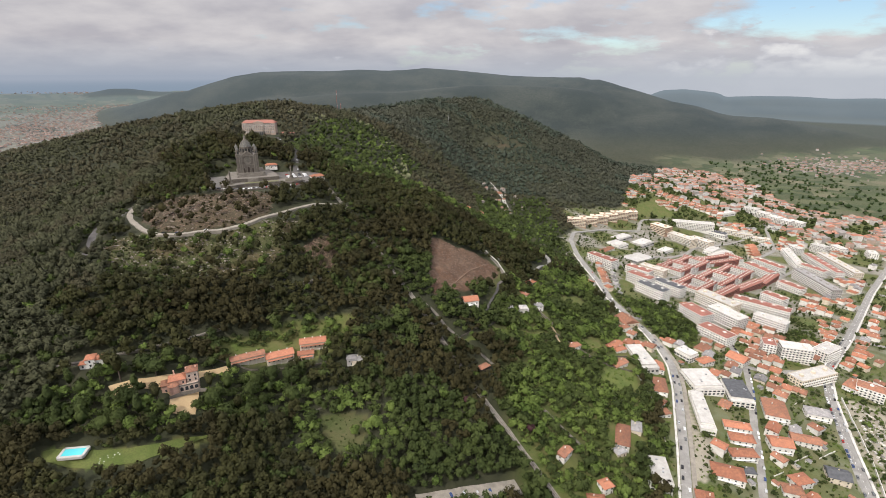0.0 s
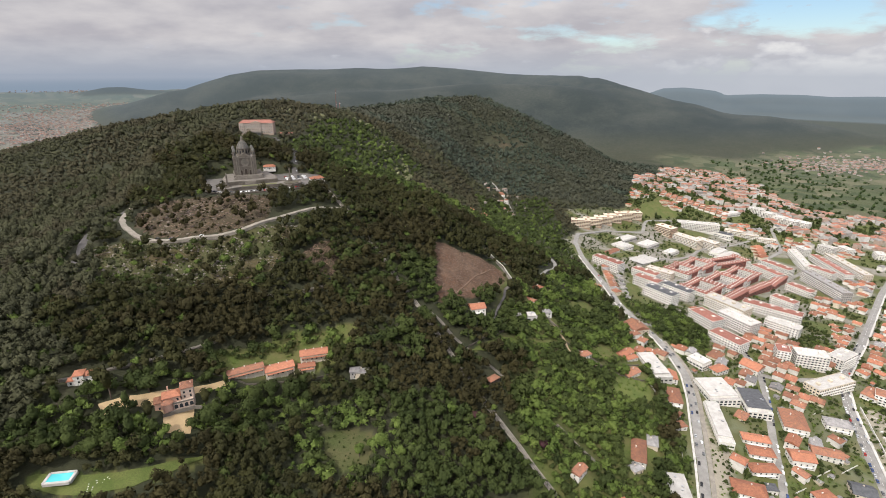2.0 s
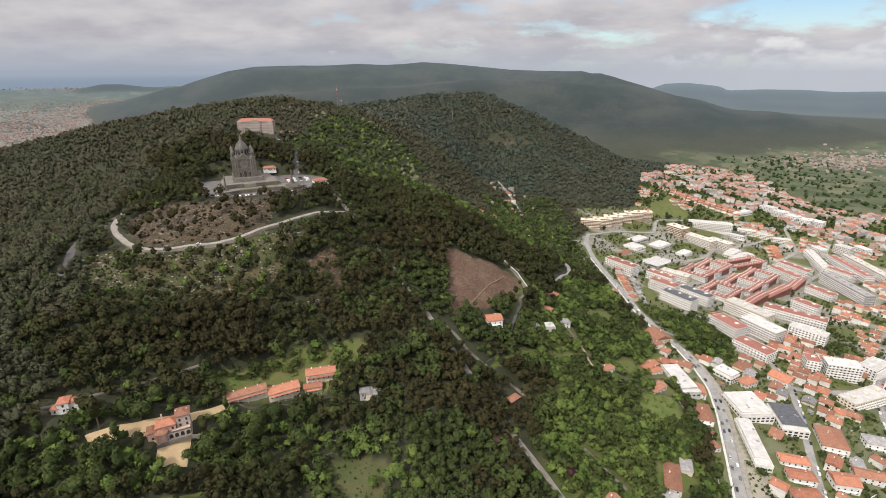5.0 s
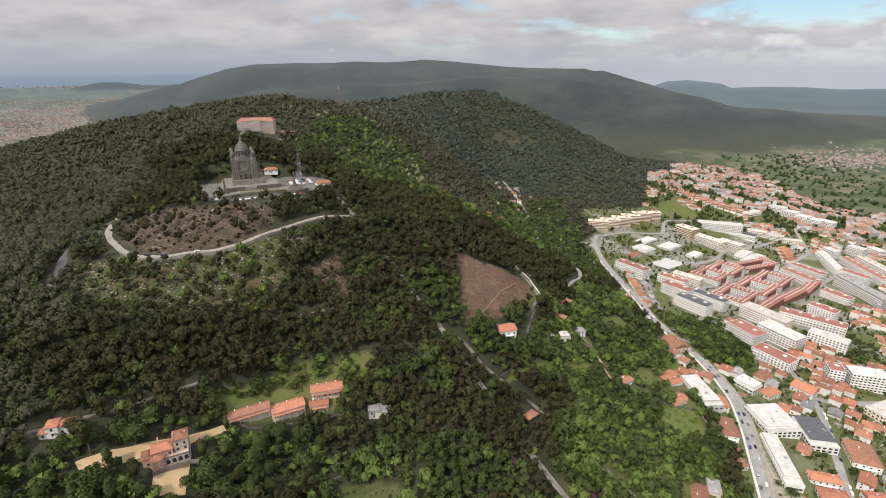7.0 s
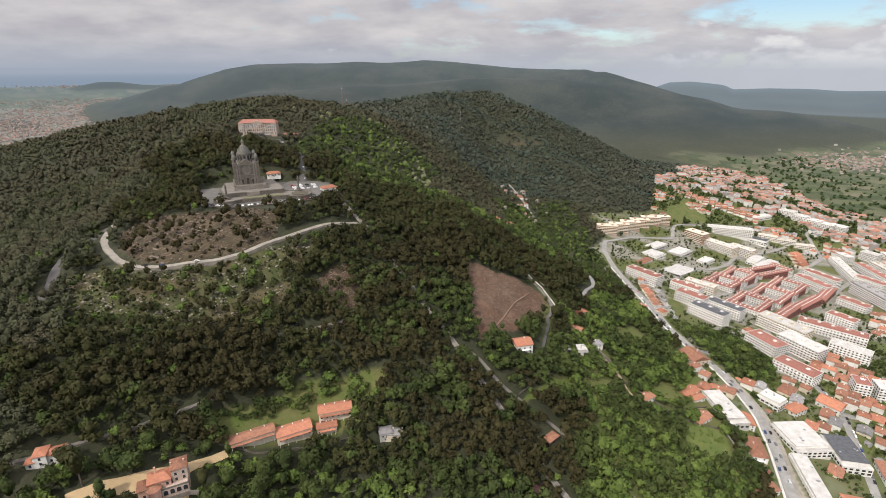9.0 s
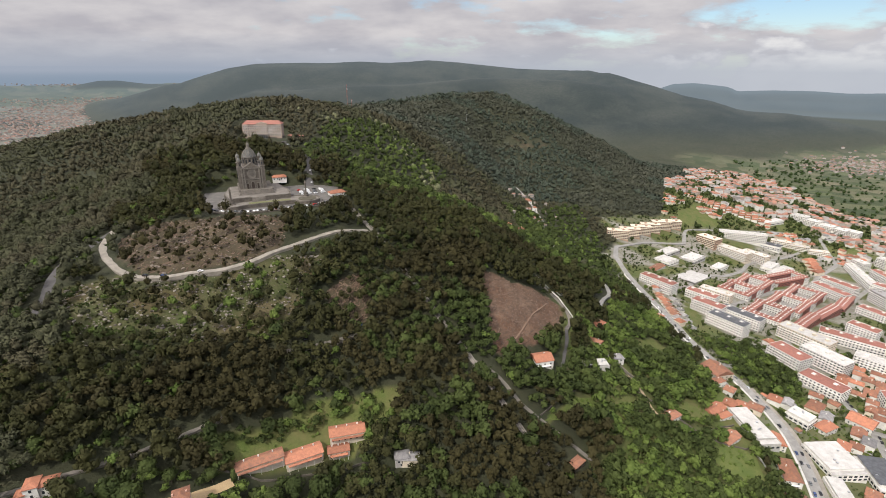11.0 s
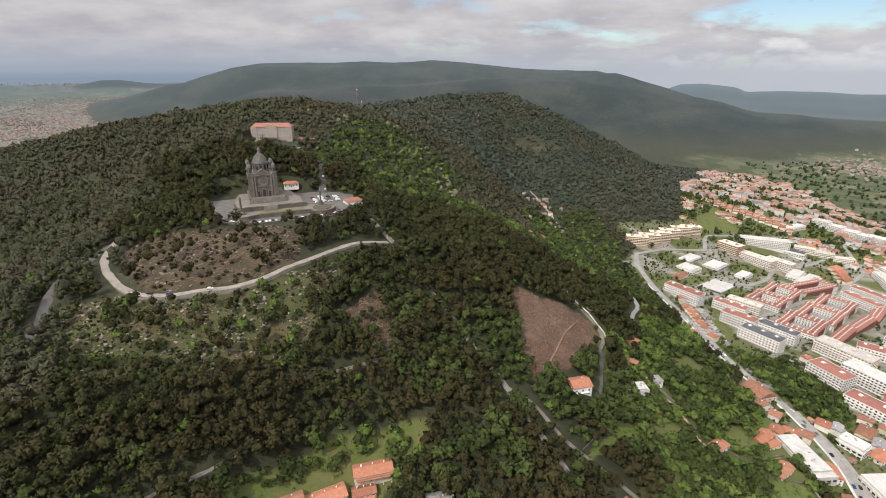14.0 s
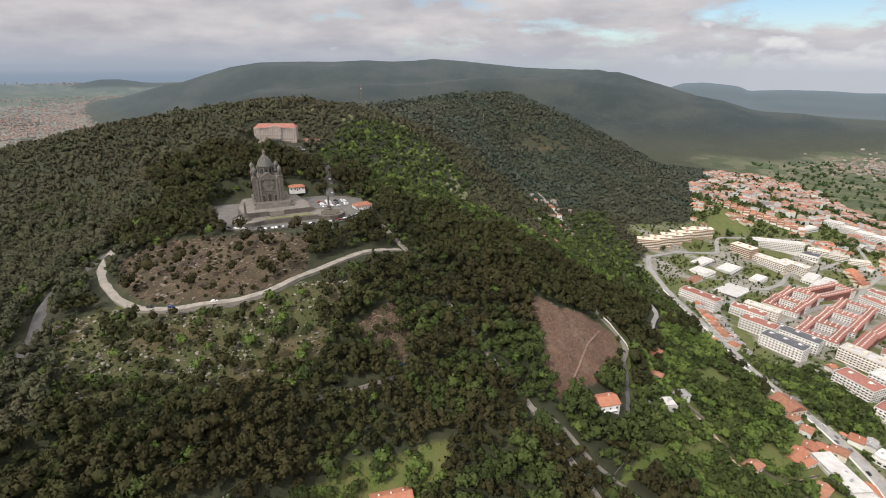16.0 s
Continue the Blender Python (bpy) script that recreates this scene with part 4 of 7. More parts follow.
edge_row = near_line([(-60, 738), (-80, 850), (-120, 960), (-170, 1010)], x, y) < 16
die = rng.uniform(size=len(x))
pale = (edge_row & (die < 0.45)) | (inside([(-306, 894), (-273, 937), (-210, 962), (-190, 912), (-231, 891), (-273, 870)], x, y) & (die < 0.3))
fresh = (light_ridge | vale) & ~pale & (die > 0.82)
mid = (light_ridge | vale) & ~pale & ~fresh
brown = ~(mid | pale | fresh) & (patchy < 0.05)
dark = ~(mid | pale | fresh | brown)
forest("ridge_forest", x[fresh], y[fresh], "far", LEAF_BRIGHT, "fresh green trees on the ridge", 0.6, 1.2)
forest("ridge_forest", x[mid], y[mid], "far", LEAF_MID, "mixed green trees on the ridge", 0.6, 1.35)
forest("ridge_forest", x[dark], y[dark], "far", LEAF_RIDGE_HAZED, "dark wood on the ridge behind the temple", 0.7, 1.3)
forest("ridge_forest", x[brown], y[brown], "far", LEAF_RIDGE_BROWN_HAZED, "brownish wood on the ridge behind the temple", 0.7, 1.3)
forest("ridge_forest", x[pale], y[pale], "far", LEAF_PALE, "pale flowering trees on the ridge", 0.6, 1.0)
x2, y2 = scatter(-860, -560, 440, 740, 6.2)
keep = np.abs(np.degrees(np.arctan2(x2 + 40, y2 - 60))) < 54
x2, y2 = x2[keep], y2[keep]
patchy = wobble(x2, y2, 42, 6) + 0.5 * wobble(x2, y2, 15, 8)
forest("ridge_forest", x2[patchy > 0], y2[patchy > 0], "far", LEAF_RIDGE_HAZED, "dark wood on the seaward slope", 0.7, 1.2)
forest("ridge_forest", x2[patchy <= 0], y2[patchy <= 0], "far", LEAF_RIDGE_BROWN_HAZED, "brownish wood on the seaward slope", 0.7, 1.2)
x, y = scatter(-1300, 760, 1100, 1620, 9.4)
keep = (rng.uniform(size=len(x)) < woodland(x, y)) & (np.abs(np.degrees(np.arctan2(x + 60, y - 120))) < 46)
x, y = x[keep], y[keep]
patchy = wobble(x, y, 110, 6) + 0.6 * wobble(x, y, 37, 16)
for sel, mat_, words in ((patchy < 0.1, LEAF_FAR_BROWN_HAZED, "brownish wood on the far ridge"), (patchy >= 0.1, LEAF_FAR_HAZED, "dark wood on the far ridge")):
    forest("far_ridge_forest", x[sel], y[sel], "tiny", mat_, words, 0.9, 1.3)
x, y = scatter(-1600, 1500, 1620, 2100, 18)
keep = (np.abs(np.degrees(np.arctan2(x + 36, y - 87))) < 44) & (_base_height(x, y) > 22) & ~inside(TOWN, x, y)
forest("distant_forest", x[keep], y[keep], "tiny", LEAF_FAR_HAZED, "woods covering the distant hills", 0.8, 1.3, 1.0)
x, y = scatter(800, 1500, 1200, 2100, 20)
row = np.abs(np.sin(x * 0.021 + y * 0.012)) < 0.22
keep = inside(FIELDS, x, y) & (row | (rng.uniform(size=len(x)) < 0.30))
forest("field_trees", x[keep], y[keep], "tiny", LEAF_DEEP, "hedgerows and trees between the fields", 0.8, 1.6)

# ---- building kit ----
def part(name, bm, mat, parent, label=""):
    """Links a bmesh as one mesh under a thing or a part."""
    me = bpy.data.meshes.new(name)
    bm.to_mesh(me)
    bm.free()
    me.materials.append(mat)
    ob = new(name, me)
    ob.parent = parent
    return tagged(ob, label)


def thing(name, x, y, z, turn, label, category, group=""):
    ob = new(name)
    ob.matrix_world = pose(x, y, z, 0, 0, turn)
    return tagged(ob, label, category, group)


def add_box(bm, x0, x1, y0, y1, z0, z1):
    v = [bm.verts.new((x, y, z)) for z in (z0, z1) for x, y in ((x0, y0), (x1, y0), (x1, y1), (x0, y1))]
    for f in ((3, 2, 1, 0), (4, 5, 6, 7), (0, 1, 5, 4), (1, 2, 6, 5), (2, 3, 7, 6), (3, 0, 4, 7)):
        bm.faces.new([v[i] for i in f])
    return v


def box(*a):
    bm = bmesh.new()
    add_box(bm, *a)
    return bm


def hip_roof(w, d, h, z, over=0.5, ridge=0.45, thick=0.25):
    """Hipped roof on a w x d plan with a fascia; ridge 1 makes gables."""
    bm = bmesh.new()
    a, c = w / 2 + over, d / 2 + over
    if w >= d:
        r = (a - c) + c * ridge if ridge < 1 else a
        top = [(-r, 0), (r, 0)]
    else:
        r = (c - a) + a * ridge if ridge < 1 else c
        top = [(0, -r), (0, r)]
    lo = [bm.verts.new((x, y, z)) for x, y in ((-a, -c), (a, -c), (a, c), (-a, c))]
    ev = [bm.verts.new((x, y, z + thick)) for x, y in ((-a, -c), (a, -c), (a, c), (-a, c))]
    t0, t1 = (bm.verts.new((x, y, z + thick + h)) for x, y in top)
    bm.faces.new(lo[::-1])
    for i in range(4):
        bm.faces.new((lo[i], lo[(i + 1) % 4], ev[(i + 1) % 4], ev[i]))
    if w >= d:
        fs = ((ev[0], ev[1], t1, t0), (ev[1], ev[2], t1), (ev[2], ev[3], t0, t1), (ev[3], ev[0], t0))
    else:
        fs = ((ev[0], ev[1], t0), (ev[1], ev[2], t1, t0), (ev[2], ev[3], t1), (ev[3], ev[0], t0, t1))
    for f in fs:
        bm.faces.new(f)
    return bm


def round_solid(profile, sides=16, x=0.0, y=0.0, turn=0.0):
    """A turned solid from (radius, height) pairs."""
    bm = bmesh.new()
    rings_ = []
    for r, z in profile:
        if r < 1e-3:
            rings_.append([bm.verts.new((x, y, z))])
        else:
            rings_.append([bm.verts.new((x + r * math.cos(turn + 2 * math.pi * k / sides), y + r * math.sin(turn + 2 * math.pi * k / sides), z)) for k in range(sides)])
    for a, c in zip(rings_, rings_[1:]):
        for k in range(sides):
            q = [a[k % len(a)], a[(k + 1) % len(a)], c[(k + 1) % len(c)], c[k % len(c)]]
            q = list(dict.fromkeys(q))
            if len(q) > 2:
                bm.faces.new(q)
    for ring, flip in ((rings_[0], True), (rings_[-1], False)):
        if len(ring) > 2:
            bm.faces.new(ring[::-1] if flip else ring)
    return bm


# ---- lawns, courts ----
GRASS = varied("mown grass", (0.082, 0.112, 0.024), (0.125, 0.140, 0.040), 0.09, 1.2, dirt=(0.05, 0.065, 0.02), dirt_amount=0.5)
SAND = varied("yellow sand", (0.48, 0.355, 0.20), (0.40, 0.29, 0.16), 0.12, 1.5, dirt=(0.28, 0.20, 0.12), dirt_amount=0.4)
patch("lawn", LAWN, GRASS, "curved mown lawn beside the swimming pool", "lawn", 0.5)
patch("sand_court", COURT, SAND, "yellow sandy court round the villa", "court", 0.5)
for poly_ in SLOPE_LAWNS[:3]:
    patch("lawn", poly_, GRASS, "bright grass clearing on the garden slope", "lawn", 0.35)

# ---- roads and lanes ----
strip("loop_road", LOOP_ROAD, 6.0, PALE_ROAD, label="pale hairpin road round the bare hilltop")
# this road's shade is put into its dark surface colour
strip("dark_road", DARK_ROAD, 7.0, ASPHALT_DARK, label="asphalt road below the hilltop, darkened for shade")
strip("mid_road", MID_ROAD, 4.5, STONE_PAVE, label="asphalt road between the woods")
strip("low_road", LOW_ROAD, 3.4, STONE_PAVE, label="narrow asphalt road above the villa")
# the hedges' shadow on the lane is painted as a dark surface
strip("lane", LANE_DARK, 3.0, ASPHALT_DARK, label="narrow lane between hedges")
strip("track", EARTH_TRACK, 2.2, varied("reddish dust", (0.215, 0.145, 0.10), (0.16, 0.105, 0.072), 0.25, 1.0, dirt=(0.10, 0.06, 0.04), dirt_amount=0.6), 0.1, label="sandy track across the felled clearing")
strip("path", TERRACE_PATH, 2.6, EARTH, 0.2, label="earth terrace path on the garden slope")
strip("lane", LANE_CLEAR, 3.8, STONE_PAVE, label="pale lane beside the felled clearing")
strip("lane", LANE_VALE, 5.0, ASPHALT, label="narrow lane along the valley wood")
strip("lane", LANE_WOOD, 3.0, STONE_PAVE, label="stone lane through the wood")
strip("lane", LANE_FAR, 3.2, ASPHALT, label="lane through the valley hamlet")
strip("lane", LANE_STEPS, 2.4, STONE_PAVE, label="stone path down the slope")
strip("car_park", CAR_PARK, 13.0, PALE_ROAD, 0.5, label="pale car park below the wood", category="car park")
strip("main_road", MAIN_ROAD, 8.0, ASPHALT, 0.45, label="asphalt road at the foot of the hill")
strip("pavement", [(a + 7.2, c) for a, c in MAIN_ROAD[:8]], 3.6, PALE_ROAD, 0.5, label="dusty unfinished pavement beside the road", category="pavement")
strip("pavement", [(a - 5.6, c) for a, c in MAIN_ROAD[:13]], 1.8, CONCRETE, 0.58, label="narrow concrete pavement", category="pavement")
strip("street", STREET_MID, 6.5, ASPHALT, 0.45, label="asphalt street between houses")
strip("street", STREET_EAST, 9.0, ASPHALT, 0.45, label="asphalt avenue through the town")
strip("pavement", [(a + 6.0, c - 1.5) for a, c in STREET_EAST], 2.2, CONCRETE, 0.6, label="concrete pavement of the avenue", category="pavement")
for pts_ in TOWN_STREETS + [[(351, 527), (300, 560), (236, 560)], [(438, 482), (360, 470), (342, 477)], [(549, 586), (640, 540), (800, 470), (1000, 400)], [(760, 1111), (800, 1230), (820, 1400)], [(731, 766), (850, 700), (1000, 640)]]:
    strip("street", pts_, 7.0, ASPHALT, 0.4, 8.0, label="asphalt street of the town")
strip("sports_court", [(338, 836), (386, 876)], 34, CONCRETE, 0.5, 5.0, label="grey paved school sports court", category="court")
bed = strip("funicular_track", FUNICULAR, 4.0, varied("track ballast", (0.25, 0.225, 0.19), (0.18, 0.16, 0.135), 0.3, 2.0), 1.1, label="straight funicular track up the hillside", category="railway")
for side in (-0.55, 0.55):
    r_ob = strip("rail", [(a + side * 1.0, c + side * 0.7) for a, c in FUNICULAR], 0.14, ASPHALT_DARK, 1.35)
    r_ob.parent = bed
    for key in ("label", "category", "kind"):
        if key in r_ob:
            del r_ob[key]

# ---- the hilltop temple ----
TEMPLE_TURN = 24.0
TEMPLE = pose(-241.0, 611.5, 0, 0, 0, TEMPLE_TURN)


def slab(poly, z0, z1):
    bm = bmesh.new()
    lo = [bm.verts.new((x, y, z0)) for x, y in poly]
    hi = [bm.verts.new((x, y, z1)) for x, y in poly]
    bm.faces.new(lo[::-1])
    bm.faces.new(hi)
    for i in range(len(poly)):
        j = (i + 1) % len(poly)
        bm.faces.new((lo[i], lo[j], hi[j], hi[i]))
    return bm


def arc(cx, cy, r, a0, a1, n=10):
    return [(cx + r * math.cos(radians(a0 + (a1 - a0) * k / n)), cy + r * math.sin(radians(a0 + (a1 - a0) * k / n))) for k in range(n + 1)]


def parapet(poly, z, h=0.9, t=0.35, closed=False):
    bm = bmesh.new()
    pts = poly + poly[:1] if closed else poly
    for (x0, y0), (x1, y1) in zip(pts, pts[1:]):
        L = math.hypot(x1 - x0, y1 - y0)
        nx, ny = -(y1 - y0) / L * t / 2, (x1 - x0) / L * t / 2
        v = [bm.verts.new((x, y, zz)) for zz in (z, z + h) for x, y in ((x0 + nx, y0 + ny), (x1 + nx, y1 + ny), (x1 - nx, y1 - ny), (x0 - nx, y0 - ny))]
        for f in ((0, 1, 2, 3), (7, 6, 5, 4), (4, 5, 1, 0), (5, 6, 2, 1), (6, 7, 3, 2), (7, 4, 0, 3)):
            bm.faces.new([v[i] for i in f])
    return bm


shelf_poly = [(-50, 30), (-52, 0)] + arc(-13, -20, 40, 180, 262, 8)[1:] + [(-13, -62), (20, -63), (42, -63)] + arc(42, -25, 38, -90, -10, 8)[1:] + [(86, 14), (60, 30)]
esplanade = thing("esplanade", -241, 611.5, 0, TEMPLE_TURN, "stone paved esplanade with retaining wall and terraces", "terrace")
part("retaining_wall", slab(shelf_poly, 228, 239.4), GRANITE, esplanade)
part("roadway", slab([(x * 0.985, y * 0.985) for x, y in shelf_poly], 239.0, 239.5), varied("terrace asphalt", (0.135, 0.126, 0.113), (0.092, 0.086, 0.08), 0.15, 2.0, dirt_amount=0.3), esplanade, "grey asphalt roadway")
part("parapet", parapet(shelf_poly[1:-2], 239.4, 0.9), GRANITE_PALE, esplanade)
terrace_a = [(-30, -26), (-36, -32)] + arc(-23, -38, 13, 160, 280, 8) + [(-12, -47), (30, -47)] + arc(44, -43, 12, 200, 380, 10) + [(34, -28), (30, -26)]
part("lower_terrace", slab(terrace_a, 238.5, 242.6), GRANITE, esplanade)
part("terrace_parapet", parapet(terrace_a, 242.6, 0.8), GRANITE_PALE, esplanade)
part("lawn_bed", slab([(-10, -44.5), (28, -44.5), (28, -39), (-10, -39)], 242.4, 243.1), varied("dry lawn", (0.16, 0.15, 0.07), (0.10, 0.11, 0.045), 0.2, 2.0), esplanade)
part("planted_bed", slab(arc(44, -43, 8.5, 0, 360, 14)[:-1], 242.4, 243.3), varied("dark hedge bed", (0.05, 0.05, 0.03), (0.09, 0.075, 0.05), 0.4, 2.0), esplanade)
part("upper_terrace", slab([(-27, -34), (30, -34), (30, -12), (24, 20), (-24, 20), (-30, -10)], 240, 246.2), GRANITE, esplanade)
part("upper_parapet", parapet([(-30, -10), (-27, -34), (-6, -34)], 246.2, 0.8), GRANITE_PALE, esplanade)
part("upper_parapet", parapet([(6, -34), (30, -34), (30, -12)], 246.2, 0.8), GRANITE_PALE, esplanade)
for k in range(9):
    part("step", box(-6, 6, -38 + 0.42 * k, -33.9, 242.5 + 0.42 * k * 0.95, 242.9 + 0.42 * k * 0.95), GRANITE_PALE, esplanade)
for k in range(8):
    part("step", box(-17 + k * 0.4, 17 - k * 0.4, -22.5 + 0.55 * k, -14, 246.1 + 0.48 * k, 246.6 + 0.48 * k), GRANITE_PALE, esplanade)
part("upper_paving", slab([(-26, -33), (29, -33), (29, -12), (23, 19), (-23, 19), (-29, -10)], 246.0, 246.3), STONE_PAVE, esplanade, "pale stone paving")
part("lower_paving", slab([(x * 0.97 - 0.1, y * 0.985 - 0.4) for x, y in terrace_a], 242.3, 242.7), STONE_PAVE, esplanade, "pale stone paving")
part("podium", slab([(-16, -17), (16, -17), (16, 19), (-16, 19)], 245, 250.0), GRANITE, esplanade)

temple = thing("basilica", -243.5, 611.5, 250.0, TEMPLE_TURN, "grey granite domed hilltop church with corner turrets", "church")
HW = 12.2
temple.scale = (0.93, 0.95, 1.06)


def arch_panel(w, h, y, z, x=0.0, depth=0.3, n=8, side="y"):
    """A raised round-headed panel standing on a wall."""
    pts = [(-w / 2, 0), (w / 2, 0)] + [(w / 2 * math.cos(math.pi * k / n), h - w / 2 + w / 2 * math.sin(math.pi * k / n)) for k in range(n + 1)]
    bm = bmesh.new()
    if side == "y":
        a = [bm.verts.new((x + u, y, z + v)) for u, v in pts]
        c = [bm.verts.new((x + u, y + depth, z + v)) for u, v in pts]
    else:
        a = [bm.verts.new((x, y + u, z + v)) for u, v in pts]
        c = [bm.verts.new((x + depth, y + u, z + v)) for u, v in pts]
    bm.faces.new(a)
    bm.faces.new(c[::-1])
    for i in range(len(pts)):
        j = (i + 1) % len(pts)
        bm.faces.new((a[i], c[i], c[j], a[j]))
    return bm


part("nave_wall", box(-HW + 2.2, HW - 2.2, -13.2, 15, 0, 19.0), GRANITE, temple)
part("transept_wall", box(-HW - 1.5, HW + 1.5, -5, 7, 0, 17.5), GRANITE, temple)
gable = bmesh.new()
g0 = [gable.verts.new(p) for p in ((-8.2, -13.9, 17.5), (8.2, -13.9, 17.5), (8.2, -13.9, 19.2), (0, -13.9, 24.0), (-8.2, -13.9, 19.2))]
g1 = [gable.verts.new(p) for p in ((-8.2, -9, 17.5), (8.2, -9, 17.5), (8.2, -9, 19.2), (0, -9, 24.0), (-8.2, -9, 19.2))]
gable.faces.new(g0)
gable.faces.new(g1[::-1])
for i in range(5):
    j = (i + 1) % 5
    gable.faces.new((g0[j], g0[i], g1[i], g1[j]))
part("gable", gable, GRANITE, temple)
part("cornice", box(-HW + 1.6, HW - 1.6, -14.1, 15.4, 18.6, 19.4), GRANITE_PALE, temple)
part("string_course", box(-HW + 1.8, HW - 1.8, -13.7, 15.2, 8.6, 9.1), GRANITE_PALE, temple)
for x in (-7.6, 7.6, -HW + 2.4, HW - 2.4):
    part("buttress", box(x - 0.7, x + 0.7, -14.2, -13.0, 0, 18.6), GRANITE_PALE, temple)
rose = round_solid(((4.6, 0), (4.6, 0.5), (3.6, 0.5), (3.6, 0.15), (0, 0.15)), 24)
bmesh.ops.rotate(rose, verts=rose.verts, cent=(0, 0, 0), matrix=Matrix.Rotation(radians(90), 3, "X"))
bmesh.ops.translate(rose, verts=rose.verts, vec=(0, -13.2, 13.6))
rose_ob = part("rose_window", rose, GRANITE_PALE, temple, "round carved stone rose window")
for k in range(12):
    spoke = box(-0.14, 0.14, -0.3, 0.0, 0.5, 3.7)
    bmesh.ops.rotate(spoke, verts=spoke.verts, cent=(0, 0, 0), matrix=Matrix.Rotation(radians(30 * k), 3, "Y"))
    bmesh.ops.translate(spoke, verts=spoke.verts, vec=(0, -13.3, 13.6))
    part("spoke", spoke, GRANITE_PALE, rose_ob)
for x, w, h in ((-5.2, 2.0, 5.0), (0, 2.8, 6.2), (5.2, 2.0, 5.0)):
    d_ob = part("portal", arch_panel(w + 1.2, h + 0.8, -13.8, 0, x, 0.5), GRANITE_PALE, temple)
    part("door", arch_panel(w, h, -13.95, 0, x, 0.2), varied("dark wooden door", (0.05, 0.035, 0.025), (0.03, 0.022, 0.018), 0.5, 3.0) if x == -5.2 else bpy.data.materials["dark wooden door"], d_ob)
for side_x, dep in ((-HW - 1.7, 0.25), (HW + 1.45, 0.25)):
    for y in (-2.8, 1.0, 4.8):
        part("side_window", arch_panel(1.6, 6.0, y, 8.5, side_x, dep, side="x"), GLASS, temple)
for sx_ in (-1, 1):
    for sy_ in (-1, 1):
        cx, cy = sx_ * (HW - 1.0), -11.8 if sy_ < 0 else 13.4
        t_ob = part("corner_turret", box(cx - 2.1, cx + 2.1, cy - 2.1, cy + 2.1, 0, 20.5), GRANITE, temple)
        part("turret_cornice", box(cx - 2.5, cx + 2.5, cy - 2.5, cy + 2.5, 20.3, 21.0), GRANITE_PALE, t_ob)
        part("belfry", round_solid(((1.9, 21.0), (1.9, 25.2), (2.2, 25.4), (2.2, 25.8)), 8, cx, cy, 0.39), GRANITE, t_ob)
        part("cupola", round_solid(((2.1, 25.8), (2.0, 26.8), (1.5, 27.9), (0.8, 28.6), (0.25, 29.0), (0.2, 30.0), (0, 30.3)), 12, cx, cy), DOME_LEAD, t_ob)
        for a in range(4):
            op = arch_panel(0.8, 2.6, -2.02, 21.8, 0, 0.2)
            bmesh.ops.rotate(op, verts=op.verts, cent=(0, 0, 0), matrix=Matrix.Rotation(radians(90 * a), 3, "Z"))
            bmesh.ops.translate(op, verts=op.verts, vec=(cx, cy, 0))
            part("belfry_opening", op, GLASS, t_ob)
drum = part("drum", round_solid(((8.0, 18), (8.0, 21), (7.4, 21.3), (7.2, 27.0), (7.8, 27.4), (7.8, 28.0)), 24, 0, 0), GRANITE, temple)
for k in range(12):
    op = arch_panel(1.3, 3.6, -7.5, 22.4, 0, 0.35)
    bmesh.ops.rotate(op, verts=op.verts, cent=(0, 0, 0), matrix=Matrix.Rotation(radians(30 * k), 3, "Z"))
    part("drum_window", op, GLASS, drum)
    op = round_solid(((0.5, 21.3), (0.42, 26.6), (0.6, 27.0)), 8, 7.6 * math.cos(radians(30 * k + 15)), 7.6 * math.sin(radians(30 * k + 15)))
    part("column", op, GRANITE_PALE, drum)
dome = part("dome", round_solid(((7.3, 28.0), (7.15, 29.0), (6.5, 29.1), (6.3, 30.6), (5.7, 30.8), (5.4, 32.2), (4.7, 32.4), (4.2, 33.7), (3.4, 33.9), (2.9, 35.0), (2.2, 35.4)), 24), DOME_LEAD, temple)
for k in range(12):
    rib = bmesh.new()
    last = None
    for r, z in ((7.5, 28.0), (7.2, 29.0), (6.6, 30.4), (5.85, 31.8), (4.9, 33.2), (3.6, 34.5), (2.2, 35.7)):
        ang = radians(30 * k)
        ring = [rib.verts.new(((r + dr) * math.cos(ang) - s * math.sin(ang), (r + dr) * math.sin(ang) + s * math.cos(ang), z)) for dr, s in ((-0.2, -0.22), (0.12, -0.22), (0.12, 0.22), (-0.2, 0.22))]
        if last:
            for i in range(4):
                rib.faces.new((last[i], last[(i + 1) % 4], ring[(i + 1) % 4], ring[i]))
        last = ring
    part("rib", rib, GRANITE_PALE, dome)
lantern = part("lantern", round_solid(((2.2, 35.3), (2.2, 36.0), (1.4, 36.1), (1.3, 38.6), (1.7, 38.8), (1.6, 39.2), (1.0, 40.0), (0.35, 40.8), (0.15, 42.0), (0, 42.2)), 10), GRANITE_PALE, temple)
part("apse", round_solid(((7, 0), (7, 15), (6, 17), (3, 18.2), (0, 18.6)), 16, 0, 15), GRANITE, temple)


def local(x, y):
    p = TEMPLE @ Vector((x, y, 0))
    return p.x, p.y


